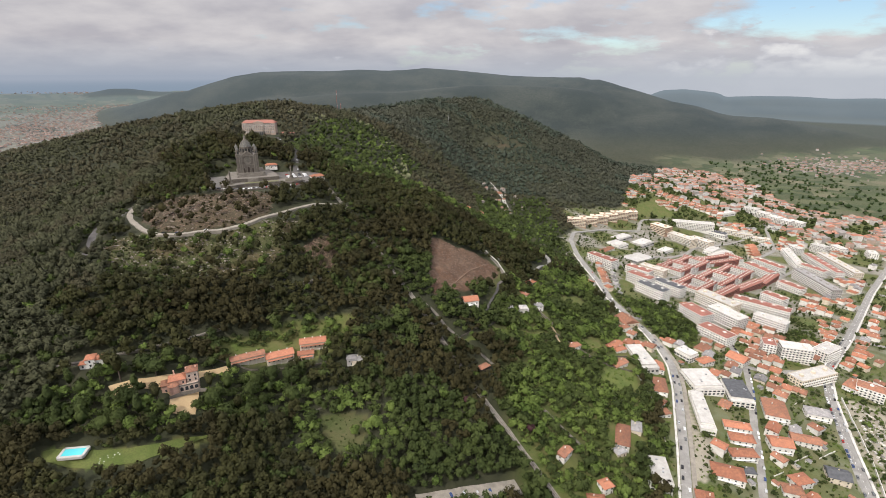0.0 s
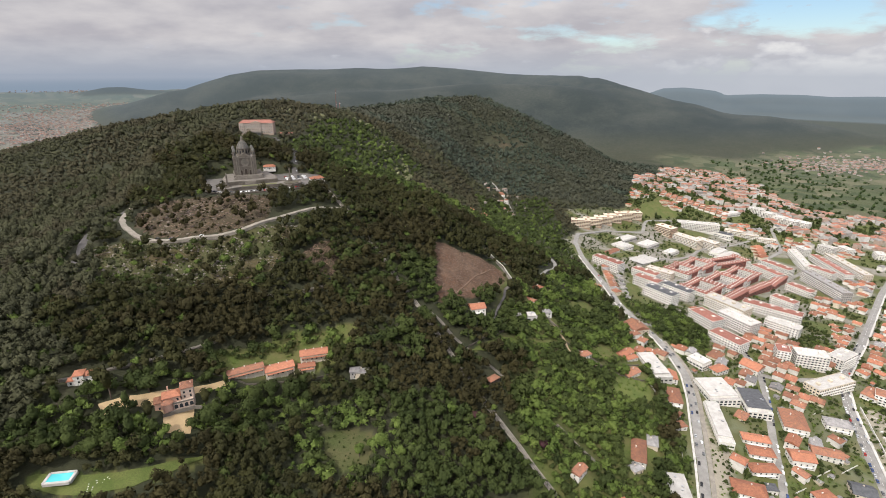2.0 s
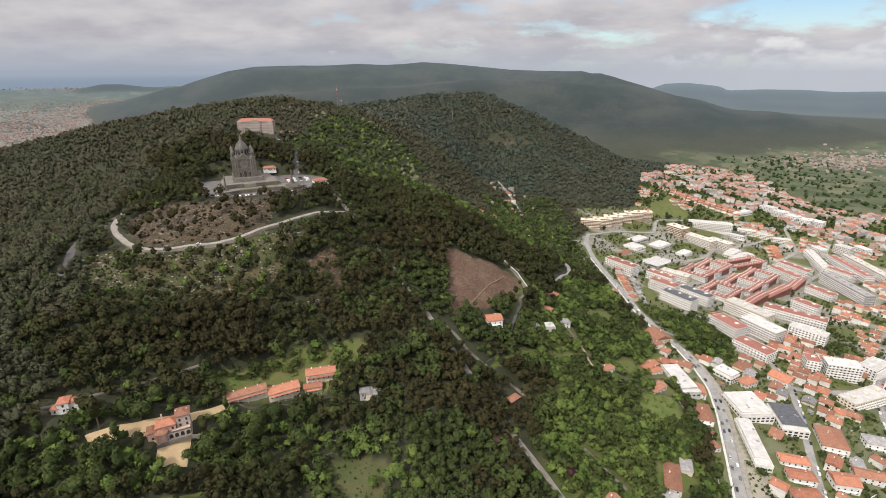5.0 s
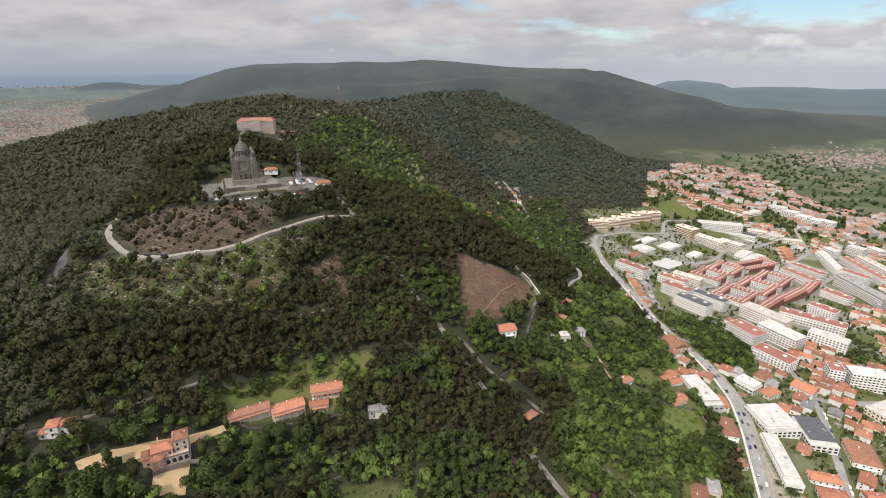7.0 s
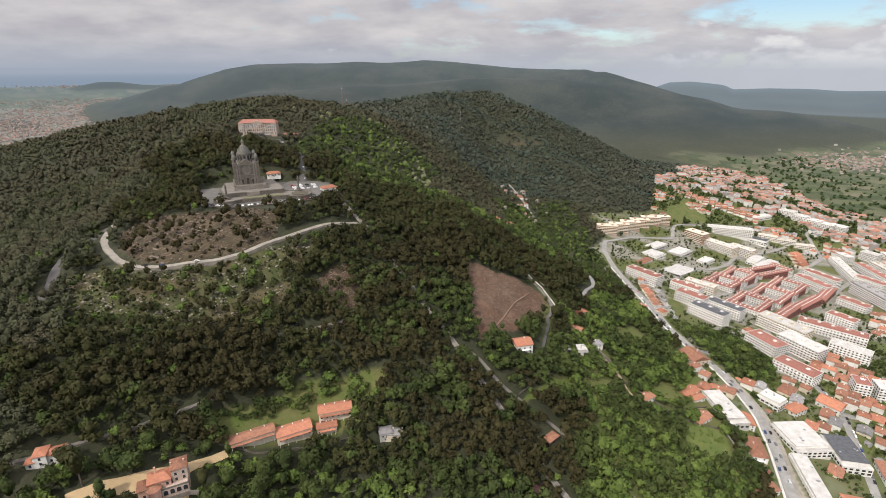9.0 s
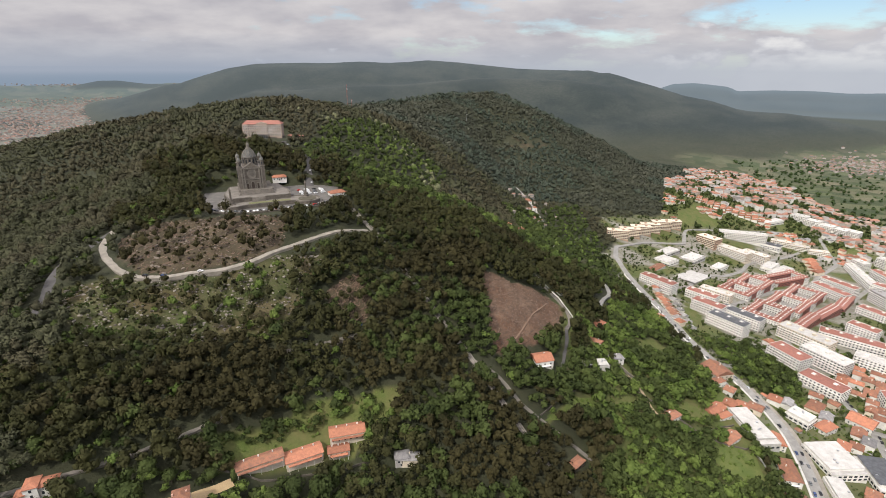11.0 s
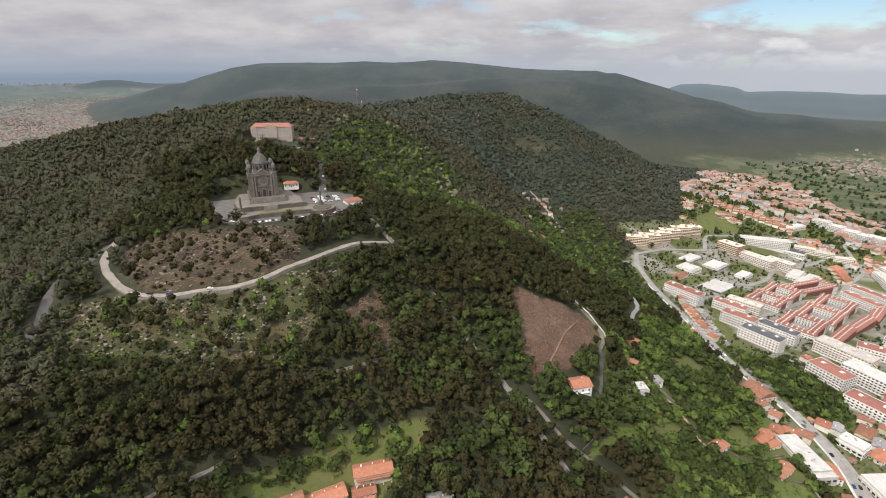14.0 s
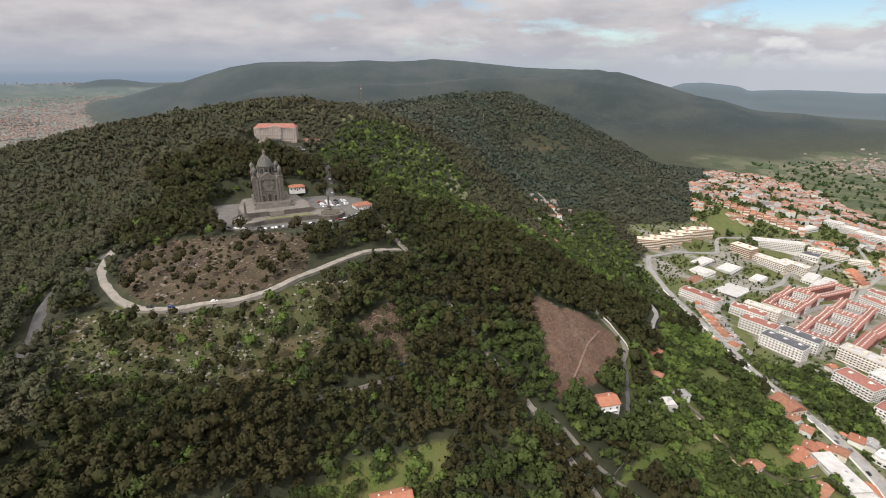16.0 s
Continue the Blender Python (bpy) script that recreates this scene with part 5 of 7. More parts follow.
# memorial columns
def monument(x, y, z, tall, label):
    px_, py_ = local(x, y)
    m = thing("column_monument", px_, py_, z, TEMPLE_TURN, label, "monument")
    part("plinth", round_solid(((4.2, 0), (4.2, 0.8), (3.0, 0.9), (3.0, 2.2), (2.0, 2.4), (1.8, 4.4), (2.1, 4.6)), 8), GRANITE, m)
    part("shaft", round_solid(((0.95, 4.6), (0.75, tall - 2.0), (1.2, tall - 1.6), (1.2, tall - 1.2)), 12), GRANITE, m)
    part("figure_block", round_solid(((0.6, tall - 1.2), (0.55, tall), (0.3, tall + 0.9), (0, tall + 1.2)), 8), GRANITE_PALE, m)


monument(-25, -39, 242.6, 15.0, "tall granite column on a stepped stone bastion")
monument(44, -36, 242.6, 15.5, "slender granite column at the end of the terrace")


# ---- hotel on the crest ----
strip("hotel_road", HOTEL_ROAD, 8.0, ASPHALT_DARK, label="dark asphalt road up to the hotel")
hotel = thing("hotel", -290, 797, 273.0, 5, "long beige stone four-storey hotel with red tiled roof", "hotel")
hotel.scale = (0.88, 0.9, 1.0)
part("wall", box(-28, 28, -9, 9, -3, 17), HOTEL_STONE, hotel)
part("roof", hip_roof(56, 18, 4.2, 17, 0.7), TILE_RED, hotel)
part("central_bay", box(-8, 8, -10.2, -8.8, -3, 17.6), HOTEL_STONE, hotel)
part("cornice", box(-28.4, 28.4, -9.4, 9.4, 16.2, 16.9), GRANITE_PALE, hotel)
part("base_course", box(-28.3, 28.3, -9.3, 9.3, -3, 1.0), GRANITE, hotel)
ped = bmesh.new()
pv = [ped.verts.new((x, y, z)) for y in (-10.3, -8) for x, z in ((-8, 17.4), (8, 17.4), (8, 18.4), (0, 20.4), (-8, 18.4))]
ped.faces.new(pv[:5])
ped.faces.new(pv[5:][::-1])
for i in range(5):
    ped.faces.new((pv[(i + 1) % 5], pv[i], pv[i + 5], pv[(i + 1) % 5 + 5]))
part("pediment", ped, HOTEL_STONE, hotel)
for side in (-1, 1):
    w_ob = part("end_pavilion", box(side * 24.5 - 4, side * 24.5 + 4, -10.0, -8.8, -3, 17.3), HOTEL_STONE, hotel)
for row, (z, hh) in enumerate(((2.2, 2.9), (6.6, 2.4), (10.4, 2.4), (13.6, 1.9))):
    for k in range(17):
        x = -26 + k * 3.25
        y = -10.25 if abs(x) < 8 else (-10.05 if abs(abs(x) - 24.5) < 4 else -9.05)
        wob = part("window", box(x - 0.95, x + 0.95, y, y + 0.2, z - 0.15, z + hh + 0.15), WHITE_PAINT, hotel)
        part("pane", box(x - 0.72, x + 0.72, y - 0.05, y + 0.1, z, z + hh), GLASS, wob)
for k in range(5):
    part("arcade_arch", arch_panel(2.2, 4.2, -12.6, -0.5, -6.4 + 3.2 * k, 0.4), GLASS, hotel)
part("arcade", box(-8.2, 8.2, -12.4, -10, -3, 4.6), GRANITE_PALE, hotel)
part("garden_terrace", box(-22, 22, -20, -9, -6, -2.0), GRANITE, hotel)
part("annex_wall", box(34, 58, -2, 6, -6, 0.5), HOTEL_STONE, hotel)
an = hip_roof(24, 8, 1.8, 0.5)
bmesh.ops.translate(an, verts=an.verts, vec=(46, 2, 0))
part("annex_roof", an, TILE_RED, hotel)
for x in (-18, -6, 9, 20):
    part("chimney", box(x - 0.5, x + 0.5, 1, 2, 17.5, 21.6), GRANITE, hotel)

# ---- houses ----
TILES = {"ORANGE": TILE_ORANGE, "OLD": TILE_OLD, "GREY": TILE_GREY, "DARK": varied("dark roof sheets", (0.10, 0.105, 0.115), (0.065, 0.068, 0.075), 0.4, 3.0)}
TAKEN = []
r_ = random.Random(11)


def window_box(name, x, y, z, w, h, side, parent, lift=0.0):
    """A framed window: surround and pane, on a wall that faces -y, +y, -x or +x."""
    a = {"s": (0, -1), "n": (0, 1), "w": (-1, 0), "e": (1, 0)}[side]
    if a[0] == 0:
        f = box(x - w / 2 - 0.12, x + w / 2 + 0.12, min(y, y + a[1] * 0.06), max(y, y + a[1] * 0.06), z - 0.12, z + h + 0.12)
        p = box(x - w / 2, x + w / 2, min(y, y + a[1] * 0.1), max(y, y + a[1] * 0.1), z, z + h)
    else:
        f = box(min(x, x + a[0] * 0.06), max(x, x + a[0] * 0.06), y - w / 2 - 0.12, y + w / 2 + 0.12, z - 0.12, z + h + 0.12)
        p = box(min(x, x + a[0] * 0.1), max(x, x + a[0] * 0.1), y - w / 2, y + w / 2, z, z + h)
    ob = part("window", p, GLASS, parent)
    f.free()
    return ob


def house(x, y, turn, w, d, h, roof, wall=None, label="", rich=True, group="town houses"):
    """A dwelling: walls, tiled hip roof, chimney, windows, door."""
    TAKEN.append((x, y, 0.55 * math.hypot(w, d)))
    wall = wall or r_.choice((PLASTER_WHITE, PLASTER_WHITE, PLASTER_WHITE, PLASTER_CREAM))
    tone = {PLASTER_WHITE: "white", PLASTER_CREAM: "cream", PLASTER_GREY: "grey", PLASTER_PINK: "pink"}[wall]
    z = min(land_at(x + dx, y + dy) for dx in (-w / 3, w / 3) for dy in (-d / 3, d / 3))
    ob = thing("house", x, y, z, turn, label or f"{tone} plastered house with {'grey' if roof in ('GREY', 'DARK') else 'orange' if roof == 'ORANGE' else 'weathered red'} pitched roof", "house", group)
    part("wall", box(-w / 2, w / 2, -d / 2, d / 2, -4, h), wall, ob)
    rise = min(w, d) * 0.23
    roof_ob = part("roof", hip_roof(w, d, rise, h, 0.55, r_.choice((0.35, 0.5, 1.0))), TILES[roof], ob)
    if rich:
        ridge = box(-max(w, d) * 0.28, max(w, d) * 0.28, -0.16, 0.16, h + rise + 0.12, h + rise + 0.4)
        if d > w:
            bmesh.ops.rotate(ridge, verts=ridge.verts, cent=(0, 0, 0), matrix=Matrix.Rotation(radians(90), 3, "Z"))
        part("ridge_tiles", ridge, TILE_OLD if roof == "ORANGE" else TILES[roof], roof_ob)
    cx = r_.uniform(-w / 4, w / 4)
    part("chimney", box(cx - 0.4, cx + 0.4, 0.6, 1.3, h, h + rise + 0.9), wall, ob)
    if rich:
        floors = max(1, int(h // 2.9))
        for f in range(floors):
            zz = 0.9 + f * 2.9
            for side, length in (("s", w), ("n", w), ("w", d), ("e", d)):
                if side == "n":
                    continue
                k = max(1, int(length // 4.2))
                for i in range(k):
                    u = (i + 0.5) / k * length - length / 2
                    if f == 0 and side == "s" and i == k // 2:
                        part("door", box(u - 0.55, u + 0.55, -d / 2 - 0.1, -d / 2 + 0.1, -0.2, 2.1), bpy.data.materials["dark wooden door"], ob)
                        continue
                    if side in "sn":
                        window_box("window", u, -d / 2 if side == "s" else d / 2, zz, 1.15, 1.35, side, ob)
                    else:
                        window_box("window", -w / 2 if side == "w" else w / 2, u, zz, 1.15, 1.35, side, ob)
        if r_.random() < 0.5 and floors > 1:
            part("balcony", box(-w / 3, w / 3, -d / 2 - 1.3, -d / 2, 2.75, 3.0), WHITE_PAINT, ob)
    return ob


def band(w, d, z, h, step_m, width, proud=0.08, sides="snwe"):
    """The windows of one storey, each a pane of its own."""
    bm = bmesh.new()
    for side in sides:
        length = w if side in "sn" else d
        k = max(1, int(length // step_m))
        for i in range(k):
            u = (i + 0.5) / k * length - length / 2
            if side == "s":
                add_box(bm, u - width / 2, u + width / 2, -d / 2 - proud, -d / 2 + 0.1, z, z + h)
            elif side == "n":
                add_box(bm, u - width / 2, u + width / 2, d / 2 - 0.1, d / 2 + proud, z, z + h)
            elif side == "w":
                add_box(bm, -w / 2 - proud, -w / 2 + 0.1, u - width / 2, u + width / 2, z, z + h)
            else:
                add_box(bm, w / 2 - 0.1, w / 2 + proud, u - width / 2, u + width / 2, z, z + h)
    return bm


PANES = {}


def pane_row(ob, x, y, turn, w, d, z, h, step_m, width):
    """The panes of one storey, each an object of its own on a shared mesh, on the sides that look south and west to east."""
    key = (round(width, 2), round(h, 2))
    if key not in PANES:
        bm = box(-width / 2, width / 2, -0.08, 0.1, 0, h)
        PANES[key] = bpy.data.meshes.new("pane")
        bm.to_mesh(PANES[key])
        bm.free()
        PANES[key].materials.append(GLASS)
    far = math.hypot(x, y - 90)
    if far > 640:
        tagged(part("glazing", band(w, d, z, h, step_m, width), GLASS, ob), kind="stuff")
        return
    for a, length, off in ((0, w, d / 2), (90, d, w / 2), (180, w, d / 2), (270, d, w / 2)):
        nrm = Vector((0, -1)).to_3d()
        nrm.rotate(Euler((0, 0, radians(turn + a))))
        if nrm.x * (-x - 45) + nrm.y * (85 - y) < 0.05 * far:
            continue
        k = max(1, int(length // step_m))
        for i in range(k):
            o = new("window", PANES[key])
            o.parent = ob
            o.matrix_local = pose(0, 0, z, 0, 0, a) @ pose((i + 0.5) / k * length - length / 2, -off, 0)


def apartment(x, y, turn, w, d, h, look_of):
    """A block of flats with storeys, balconies, roof and stair heads."""
    TAKEN.append((x, y, 0.5 * math.hypot(w, d)))
    wall, trim, roof, words = {
        "WHITE": (PLASTER_WHITE, PLASTER_WHITE, CONCRETE, "white block of flats with balconies"),
        "CREAM": (PLASTER_CREAM, PLASTER_WHITE, CONCRETE, "cream block of flats with balconies"),
        "GREY": (PLASTER_GREY, PLASTER_WHITE, TILE_GREY, "grey block of flats with balconies"),
        "RED": (PLASTER_WHITE, PLASTER_WHITE, TILE_RED, "white block of flats with dull red roof"),
        "OLD": (PLASTER_WHITE, PLASTER_WHITE, TILE_OLD, "white row block with old tile roof"),
        "TERR": (PLASTER_TAN, PLASTER_CREAM, PLASTER_CREAM, "stepped tan block with cream terraces"),
        "DARK": (PLASTER_WHITE, PLASTER_WHITE, TILES["DARK"], "white block of flats with dark roof"),
    }[look_of]
    z = land_at(x, y) - 0.5
    ob = thing("apartment_block", x, y, z, turn, words, "apartment block", "blocks of flats")
    part("wall", box(-w / 2, w / 2, -d / 2, d / 2, -6, h), wall, ob)
    floors = max(2, int(h // 3))
    fh = h / floors
    for f in range(floors):
        pane_row(ob, x, y, turn, w, d, f * fh + 0.9, 1.5, 3.4, 1.7)
        for side in (-1, 1):
            part("balcony", box(-w / 2 + 0.6, w / 2 - 0.6, side * (d / 2) - (1.2 if side < 0 else -0.02), side * (d / 2) + (1.2 if side > 0 else -0.02), f * fh - 0.12, f * fh + 0.85), trim, ob)
    if look_of in ("RED", "OLD", "DARK"):
        part("roof", hip_roof(w - 1, d - 1, 2.0, h, 0.3, 0.6), roof, ob)
    else:
        part("roof", box(-w / 2 + 0.3, w / 2 - 0.3, -d / 2 + 0.3, d / 2 - 0.3, h, h + 0.15), roof, ob)
    part("parapet", parapet([(-w / 2, -d / 2), (w / 2, -d / 2), (w / 2, d / 2), (-w / 2, d / 2)], h, 0.7, 0.25, True), trim if look_of == "TERR" else wall, ob)
    for k in range(max(1, int(w // 14))):
        u = (k + 0.5) / max(1, int(w // 14)) * w - w / 2
        part("stair_head", box(u - 1.6, u + 1.6, -1.8, 1.8, h, h + 2.6), wall, ob)
        part("chimney", box(u + 2.6, u + 3.3, 0.5, 1.2, h, h + 2.2), wall, ob)
    return ob


def flat_house(x, y, turn, w, d, h, look_of):
    """A modern flat-roofed building with set-back storeys."""
    TAKEN.append((x, y, 0.5 * math.hypot(w, d)))
    wall, roof = {"WHITE": (PLASTER_WHITE, CONCRETE), "GREY": (CONCRETE, CONCRETE), "DARK": (PLASTER_WHITE, TILES["DARK"])}[look_of]
    words = {"WHITE": "white flat-roofed modern building", "GREY": "grey concrete flat-roofed building", "DARK": "white building with dark flat roof"}[look_of]
    z = land_at(x, y) - 0.5
    ob = thing("flat_building", x, y, z, turn, words, "building", "modern buildings")
    part("wall", box(-w / 2, w / 2, -d / 2, d / 2, -5, h * 0.72), wall, ob)
    part("upper_storey", box(-w / 2 + 1.2, w / 2 - 1.2, -d / 2 + d * 0.12, d / 2 - 0.8, h * 0.72, h), wall, ob)
    part("roof", box(-w / 2 + 0.8, w / 2 - 0.8, -d / 2 + d * 0.12 - 0.4, d / 2 - 0.4, h, h + 0.3), roof, ob)
    part("terrace_floor", box(-w / 2 + 0.3, w / 2 - 0.3, -d / 2 + 0.3, d / 2 - 0.3, h * 0.72, h * 0.72 + 0.12), CONCRETE, ob)
    part("parapet", parapet([(-w / 2, -d / 2), (w / 2, -d / 2), (w / 2, d / 2), (-w / 2, d / 2)], h * 0.72, 0.8, 0.2, True), wall, ob)
    for f in range(max(1, int(h * 0.72 // 3))):
        pane_row(ob, x, y, turn, w, d, f * 3 + 0.8, 1.7, 4.0, 2.6)
    for k in range(3):
        u, v = r_.uniform(-w / 3, w / 3), r_.uniform(-d / 4, d / 3)
        part("roof_unit", box(u - 0.8, u + 0.8, v - 0.6, v + 0.6, h + 0.3, h + 1.1), STEEL, ob)
    return ob


def tiled_wing(ob, cx, cy, ww, dd, h, wall):
    """A wing of row houses: walls, red roof, white eaves band, a row of white chimneys, glazing storey by storey."""
    def at(bm):
        bmesh.ops.translate(bm, verts=bm.verts, vec=(cx, cy, 0))
        return bm
    wob = part("wing", at(box(-ww / 2, ww / 2, -dd / 2, dd / 2, -5, h)), wall, ob)
    part("roof", at(hip_roof(ww, dd, 2.2, h, 0.25, 1.0)), TILE_RED, wob)
    for f in range(int(h // 3)):
        tagged(part("glazing", at(band(ww, dd, f * 3.1 + 0.9, 1.5, 3.2, 1.5)), GLASS, wob), kind="stuff")
    n_ = max(2, int(max(ww, dd) // 6))
    for k in range(n_):
        u = (k + 0.5) / n_ * max(ww, dd) - max(ww, dd) / 2
        cxk, cyk = (u, 2.4) if ww > dd else (2.4, u)
        part("chimney", at(box(cxk - 0.6, cxk + 0.6, cyk - 0.6, cyk + 0.6, h, h + 3.0)), PLASTER_WHITE, wob)
        part("dormer", at(box(-cxk - 0.9, -cxk + 0.9, -cyk - 0.9, -cyk + 0.9, h, h + 2.1)), PLASTER_WHITE, wob)


def courtyard(x, y, turn, w, d, h):
    """A ring of row houses round a yard: white outer wings, brick end wings, red roofs."""
    TAKEN.append((x, y, 0.45 * math.hypot(w, d)))
    z = land_at(x, y) - 0.5
    ob = thing("courtyard_block", x, y, z, turn, "white and red brick courtyard block with red roofs", "apartment block", "courtyard blocks")
    wing = 11.0
    tiled_wing(ob, -w / 2 + wing / 2, 0, wing, d, h, PLASTER_WHITE)
    tiled_wing(ob, w / 2 - wing / 2, 0, wing, d, h, PLASTER_WHITE)
    for side in (-1, 1):
        tiled_wing(ob, 0, side * (d / 2 - wing / 2 - 0.8), w - 2 * wing - 0.1, wing, h - 0.6, BRICK_RED)
    part("yard", box(-w / 2 + wing, w / 2 - wing, -d / 2 + wing, d / 2 - wing, -2, 0.6), ASPHALT, ob)
    return ob


def row_block(x, y, turn, w, d, h):
    """A terrace of row houses in brick under one long roof."""
    TAKEN.append((x, y, 0.4 * w))
    ob = thing("terraced_row", x, y, land_at(x, y) - 0.5, turn, "long terrace of brick houses with orange red roof", "terraced houses")
    tiled_wing(ob, 0, 0, w, d, h, BRICK_RED)
    return ob


house(225, 537, 13, 19.6, 22.0, 7, "OLD")
house(187, 471, 33, 19.7, 9.9, 5, "ORANGE")
flat_house(213, 456, 4, 18, 44, 7, "GREY")
house(182, 438, 33, 18.6, 9.6, 4, "OLD")
house(225, 444, -15, 13, 14, 6, "ORANGE")
house(215, 412, -15, 12, 24, 6, "OLD")
flat_house(274, 481, -60, 20, 16, 9, "WHITE")
house(305, 503, 38, 18.6, 12.4, 5, "OLD")
house(292, 473, 23, 18.0, 10.7, 6, "ORANGE")
apartment(340, 540, -62, 40, 20, 12, "RED")
apartment(341, 594, -70, 38, 22, 15, "RED")
flat_house(267, 431, 2, 30, 34, 9, "WHITE")
flat_house(244, 384, -14, 13, 56, 7, "WHITE")
flat_house(298, 419, -12, 22, 36, 9, "DARK")
house(337, 486, 35, 17.7, 19.7, 7, "ORANGE")
apartment(382, 592, -65, 46, 21, 18, "WHITE")
apartment(398, 645, -62, 58, 20, 18, "CREAM")
apartment(446, 596, -50, 40, 16, 15, "WHITE")
apartment(392, 518, -22, 14.1, 17.0, 15, "RED")
apartment(418, 508, -17, 32.5, 17.0, 18, "WHITE")
apartment(465, 519, 28, 32.1, 17.0, 15, "WHITE")
apartment(406, 461, 18, 52.6, 17.0, 10, "CREAM")
house(150, 332, -20, 11, 26, 6, "OLD")
house(166, 344, -20, 8, 13, 5, "GREY")
house(199, 372, 12, 17.5, 8.1, 4, "OLD")
flat_house(168, 301, -10, 17, 27, 10, "WHITE")
house(142, 316, 25, 9.1, 7.0, 4, "GREY")
house(121, 283, 21, 8.7, 8.6, 6, "ORANGE")
house(111, 272, -6, 12.3, 7.1, 5, "ORANGE")
house(270, 369, -16, 22, 10, 6, "ORANGE")
house(265, 353, -14, 20, 11, 6, "ORANGE")
house(256, 335, -3, 22, 10, 6, "ORANGE")
house(231, 313, -20, 24, 15, 6, "ORANGE")
house(199, 286, -18, 12.6, 12.8, 5, "ORANGE")
house(324, 398, -22, 20, 28, 7, "OLD")
house(298, 350, -12, 18, 14, 8, "ORANGE")
house(327, 359, -20, 23.1, 11.3, 6, "OLD")
house(326, 370, -25, 8.6, 11.0, 5, "GREY")
house(366, 397, -20, 21.0, 13.1, 7, "GREY")
house(328, 320, -22, 16, 14, 6, "DARK")
house(291, 312, 12, 15.4, 10.5, 6, "ORANGE")
house(278, 302, -18, 14.5, 10.3, 5, "OLD")
house(251, 318, -7, 10.7, 7.1, 4, "DARK")
house(446, 452, -56, 13.3, 22.0, 7, "OLD")
apartment(455, 441, -42, 24.8, 17.0, 12, "OLD")
for k, (x, y, turn) in enumerate(((279, 986, -12), (309, 1006, -13), (338, 1026, -11), (364, 1044, -10), (394, 1063, -8), (419, 1074, -6))):
    apartment(x, y, turn, 38, 15, 15, "TERR")
apartment(272, 784, -55, 52, 17, 15, "RED")
flat_house(342, 912, 36, 30, 30, 6, "WHITE")
flat_house(404, 942, 38, 42, 27, 6, "GREY")
flat_house(440, 916, 38, 32, 18, 6, "WHITE")
flat_house(365, 957, 36, 44, 22, 5, "GREY")
house(309, 874, 40, 34, 14, 4, "OLD")
apartment(327, 760, -50, 42, 16, 14, "RED")
apartment(311, 713, -52, 40, 17, 17, "RED")
apartment(360, 781, -50, 44, 15, 12, "CREAM")
apartment(311, 666, -58, 46, 19, 16, "DARK")
apartment(346, 694, -56, 52, 17, 16, "DARK")
apartment(474, 1022, -62, 40, 22, 17, "TERR")
apartment(502, 986, -62, 64, 20, 15, "CREAM")
apartment(541, 976, -62, 46, 18, 15, "CREAM")
apartment(562, 1060, -20, 84, 20, 16, "WHITE")
flat_house(604, 1038, -48, 46, 20, 9, "DARK")
for x, y, t in ((640, 1054, -38), (667, 1038, -30), (694, 1020, -24)):
    apartment(x, y, t, 34, 14, 9, "CREAM")
flat_house(546, 938, 40, 40, 20, 10, "WHITE")
flat_house(553, 917, 32, 56, 20, 10, "WHITE")
for k in range(4):
    house(652 - 7 * k, 984 - 17 * k, 22, 20, 14, 6, "ORANGE", PLASTER_CREAM, rich=False)
apartment(580, 836, -72, 55, 17, 15, "RED")
apartment(616, 864, -68, 55, 17, 15, "RED")
apartment(590, 762, -66, 40, 17, 12, "RED")
apartment(517, 696, -61, 34, 17, 15, "RED")
apartment(470, 655, -42, 74, 18, 14, "RED")
apartment(690, 850, -66, 44, 17, 15, "RED")
apartment(837, 980, -84, 27.8, 17.0, 12, "WHITE")
for x, y in ((772, 1192), (785, 1168), (800, 1146), (818, 1130), (842, 1124)):
    apartment(x, y, -58, 32, 22, 15, "WHITE")
flat_house(684, 1156, 24, 58, 18, 7, "WHITE")
apartment(646, 782, -90, 96, 17, 18, "GREY")
apartment(763, 882, -95, 110, 16, 15, "CREAM")
apartment(731, 882, -95, 105, 16, 14, "RED")
apartment(694, 912, -109, 104, 15, 13, "WHITE")
apartment(789, 971, -64, 28, 18, 18, "WHITE")
apartment(735, 965, -83, 26, 16, 15, "WHITE")
apartment(887, 954, -115, 25, 16, 12, "WHITE")
courtyard(406, 729, 38, 56, 48, 10)
courtyard(464, 771, 38, 60, 50, 10)
courtyard(520, 816, 38, 60, 48, 10)
courtyard(411, 808, 38, 46, 46, 10)
courtyard(457, 846, 38, 54, 46, 10)
courtyard(533, 886, 20, 86, 36, 10)
for x, y, t, w in ((448, 710, 36, 62), (508, 752, 32, 72), (572, 797, 40, 68)):
    row_block(x, y, t, w, 15, 9)
for k in range(13):
    house(262 - 2.1 * k, 768 - 10.5 * k, r_.uniform(-72, -62), 9.6, 9, r_.choice((4, 6, 7)), r_.choice(("OLD", "OLD", "ORANGE", "GREY")), rich=False)
    if k % 2:
        house(280 - 2.6 * k, 752 - 10.2 * k, r_.uniform(-70, -60), 8, 7, 3.2, "GREY", rich=False)
for k in range(12):
    u = k / 11
    for off, tone in ((0, "OLD"), (13, "ORANGE"), (26, "OLD")):
        house(546 + 118 * u + off * 0.6, 1222 - 84 * u + off * 0.9, -35 + r_.uniform(-5, 5), 11, 9, r_.choice((5, 6)), tone, rich=False)
house(28, 456, 14, 14.7, 12.7, 7, "ORANGE")
house(94, 303, 46, 12.2, 7.0, 6, "OLD")
house(-73, 362, 1, 12.9, 7.0, 5, "GREY")
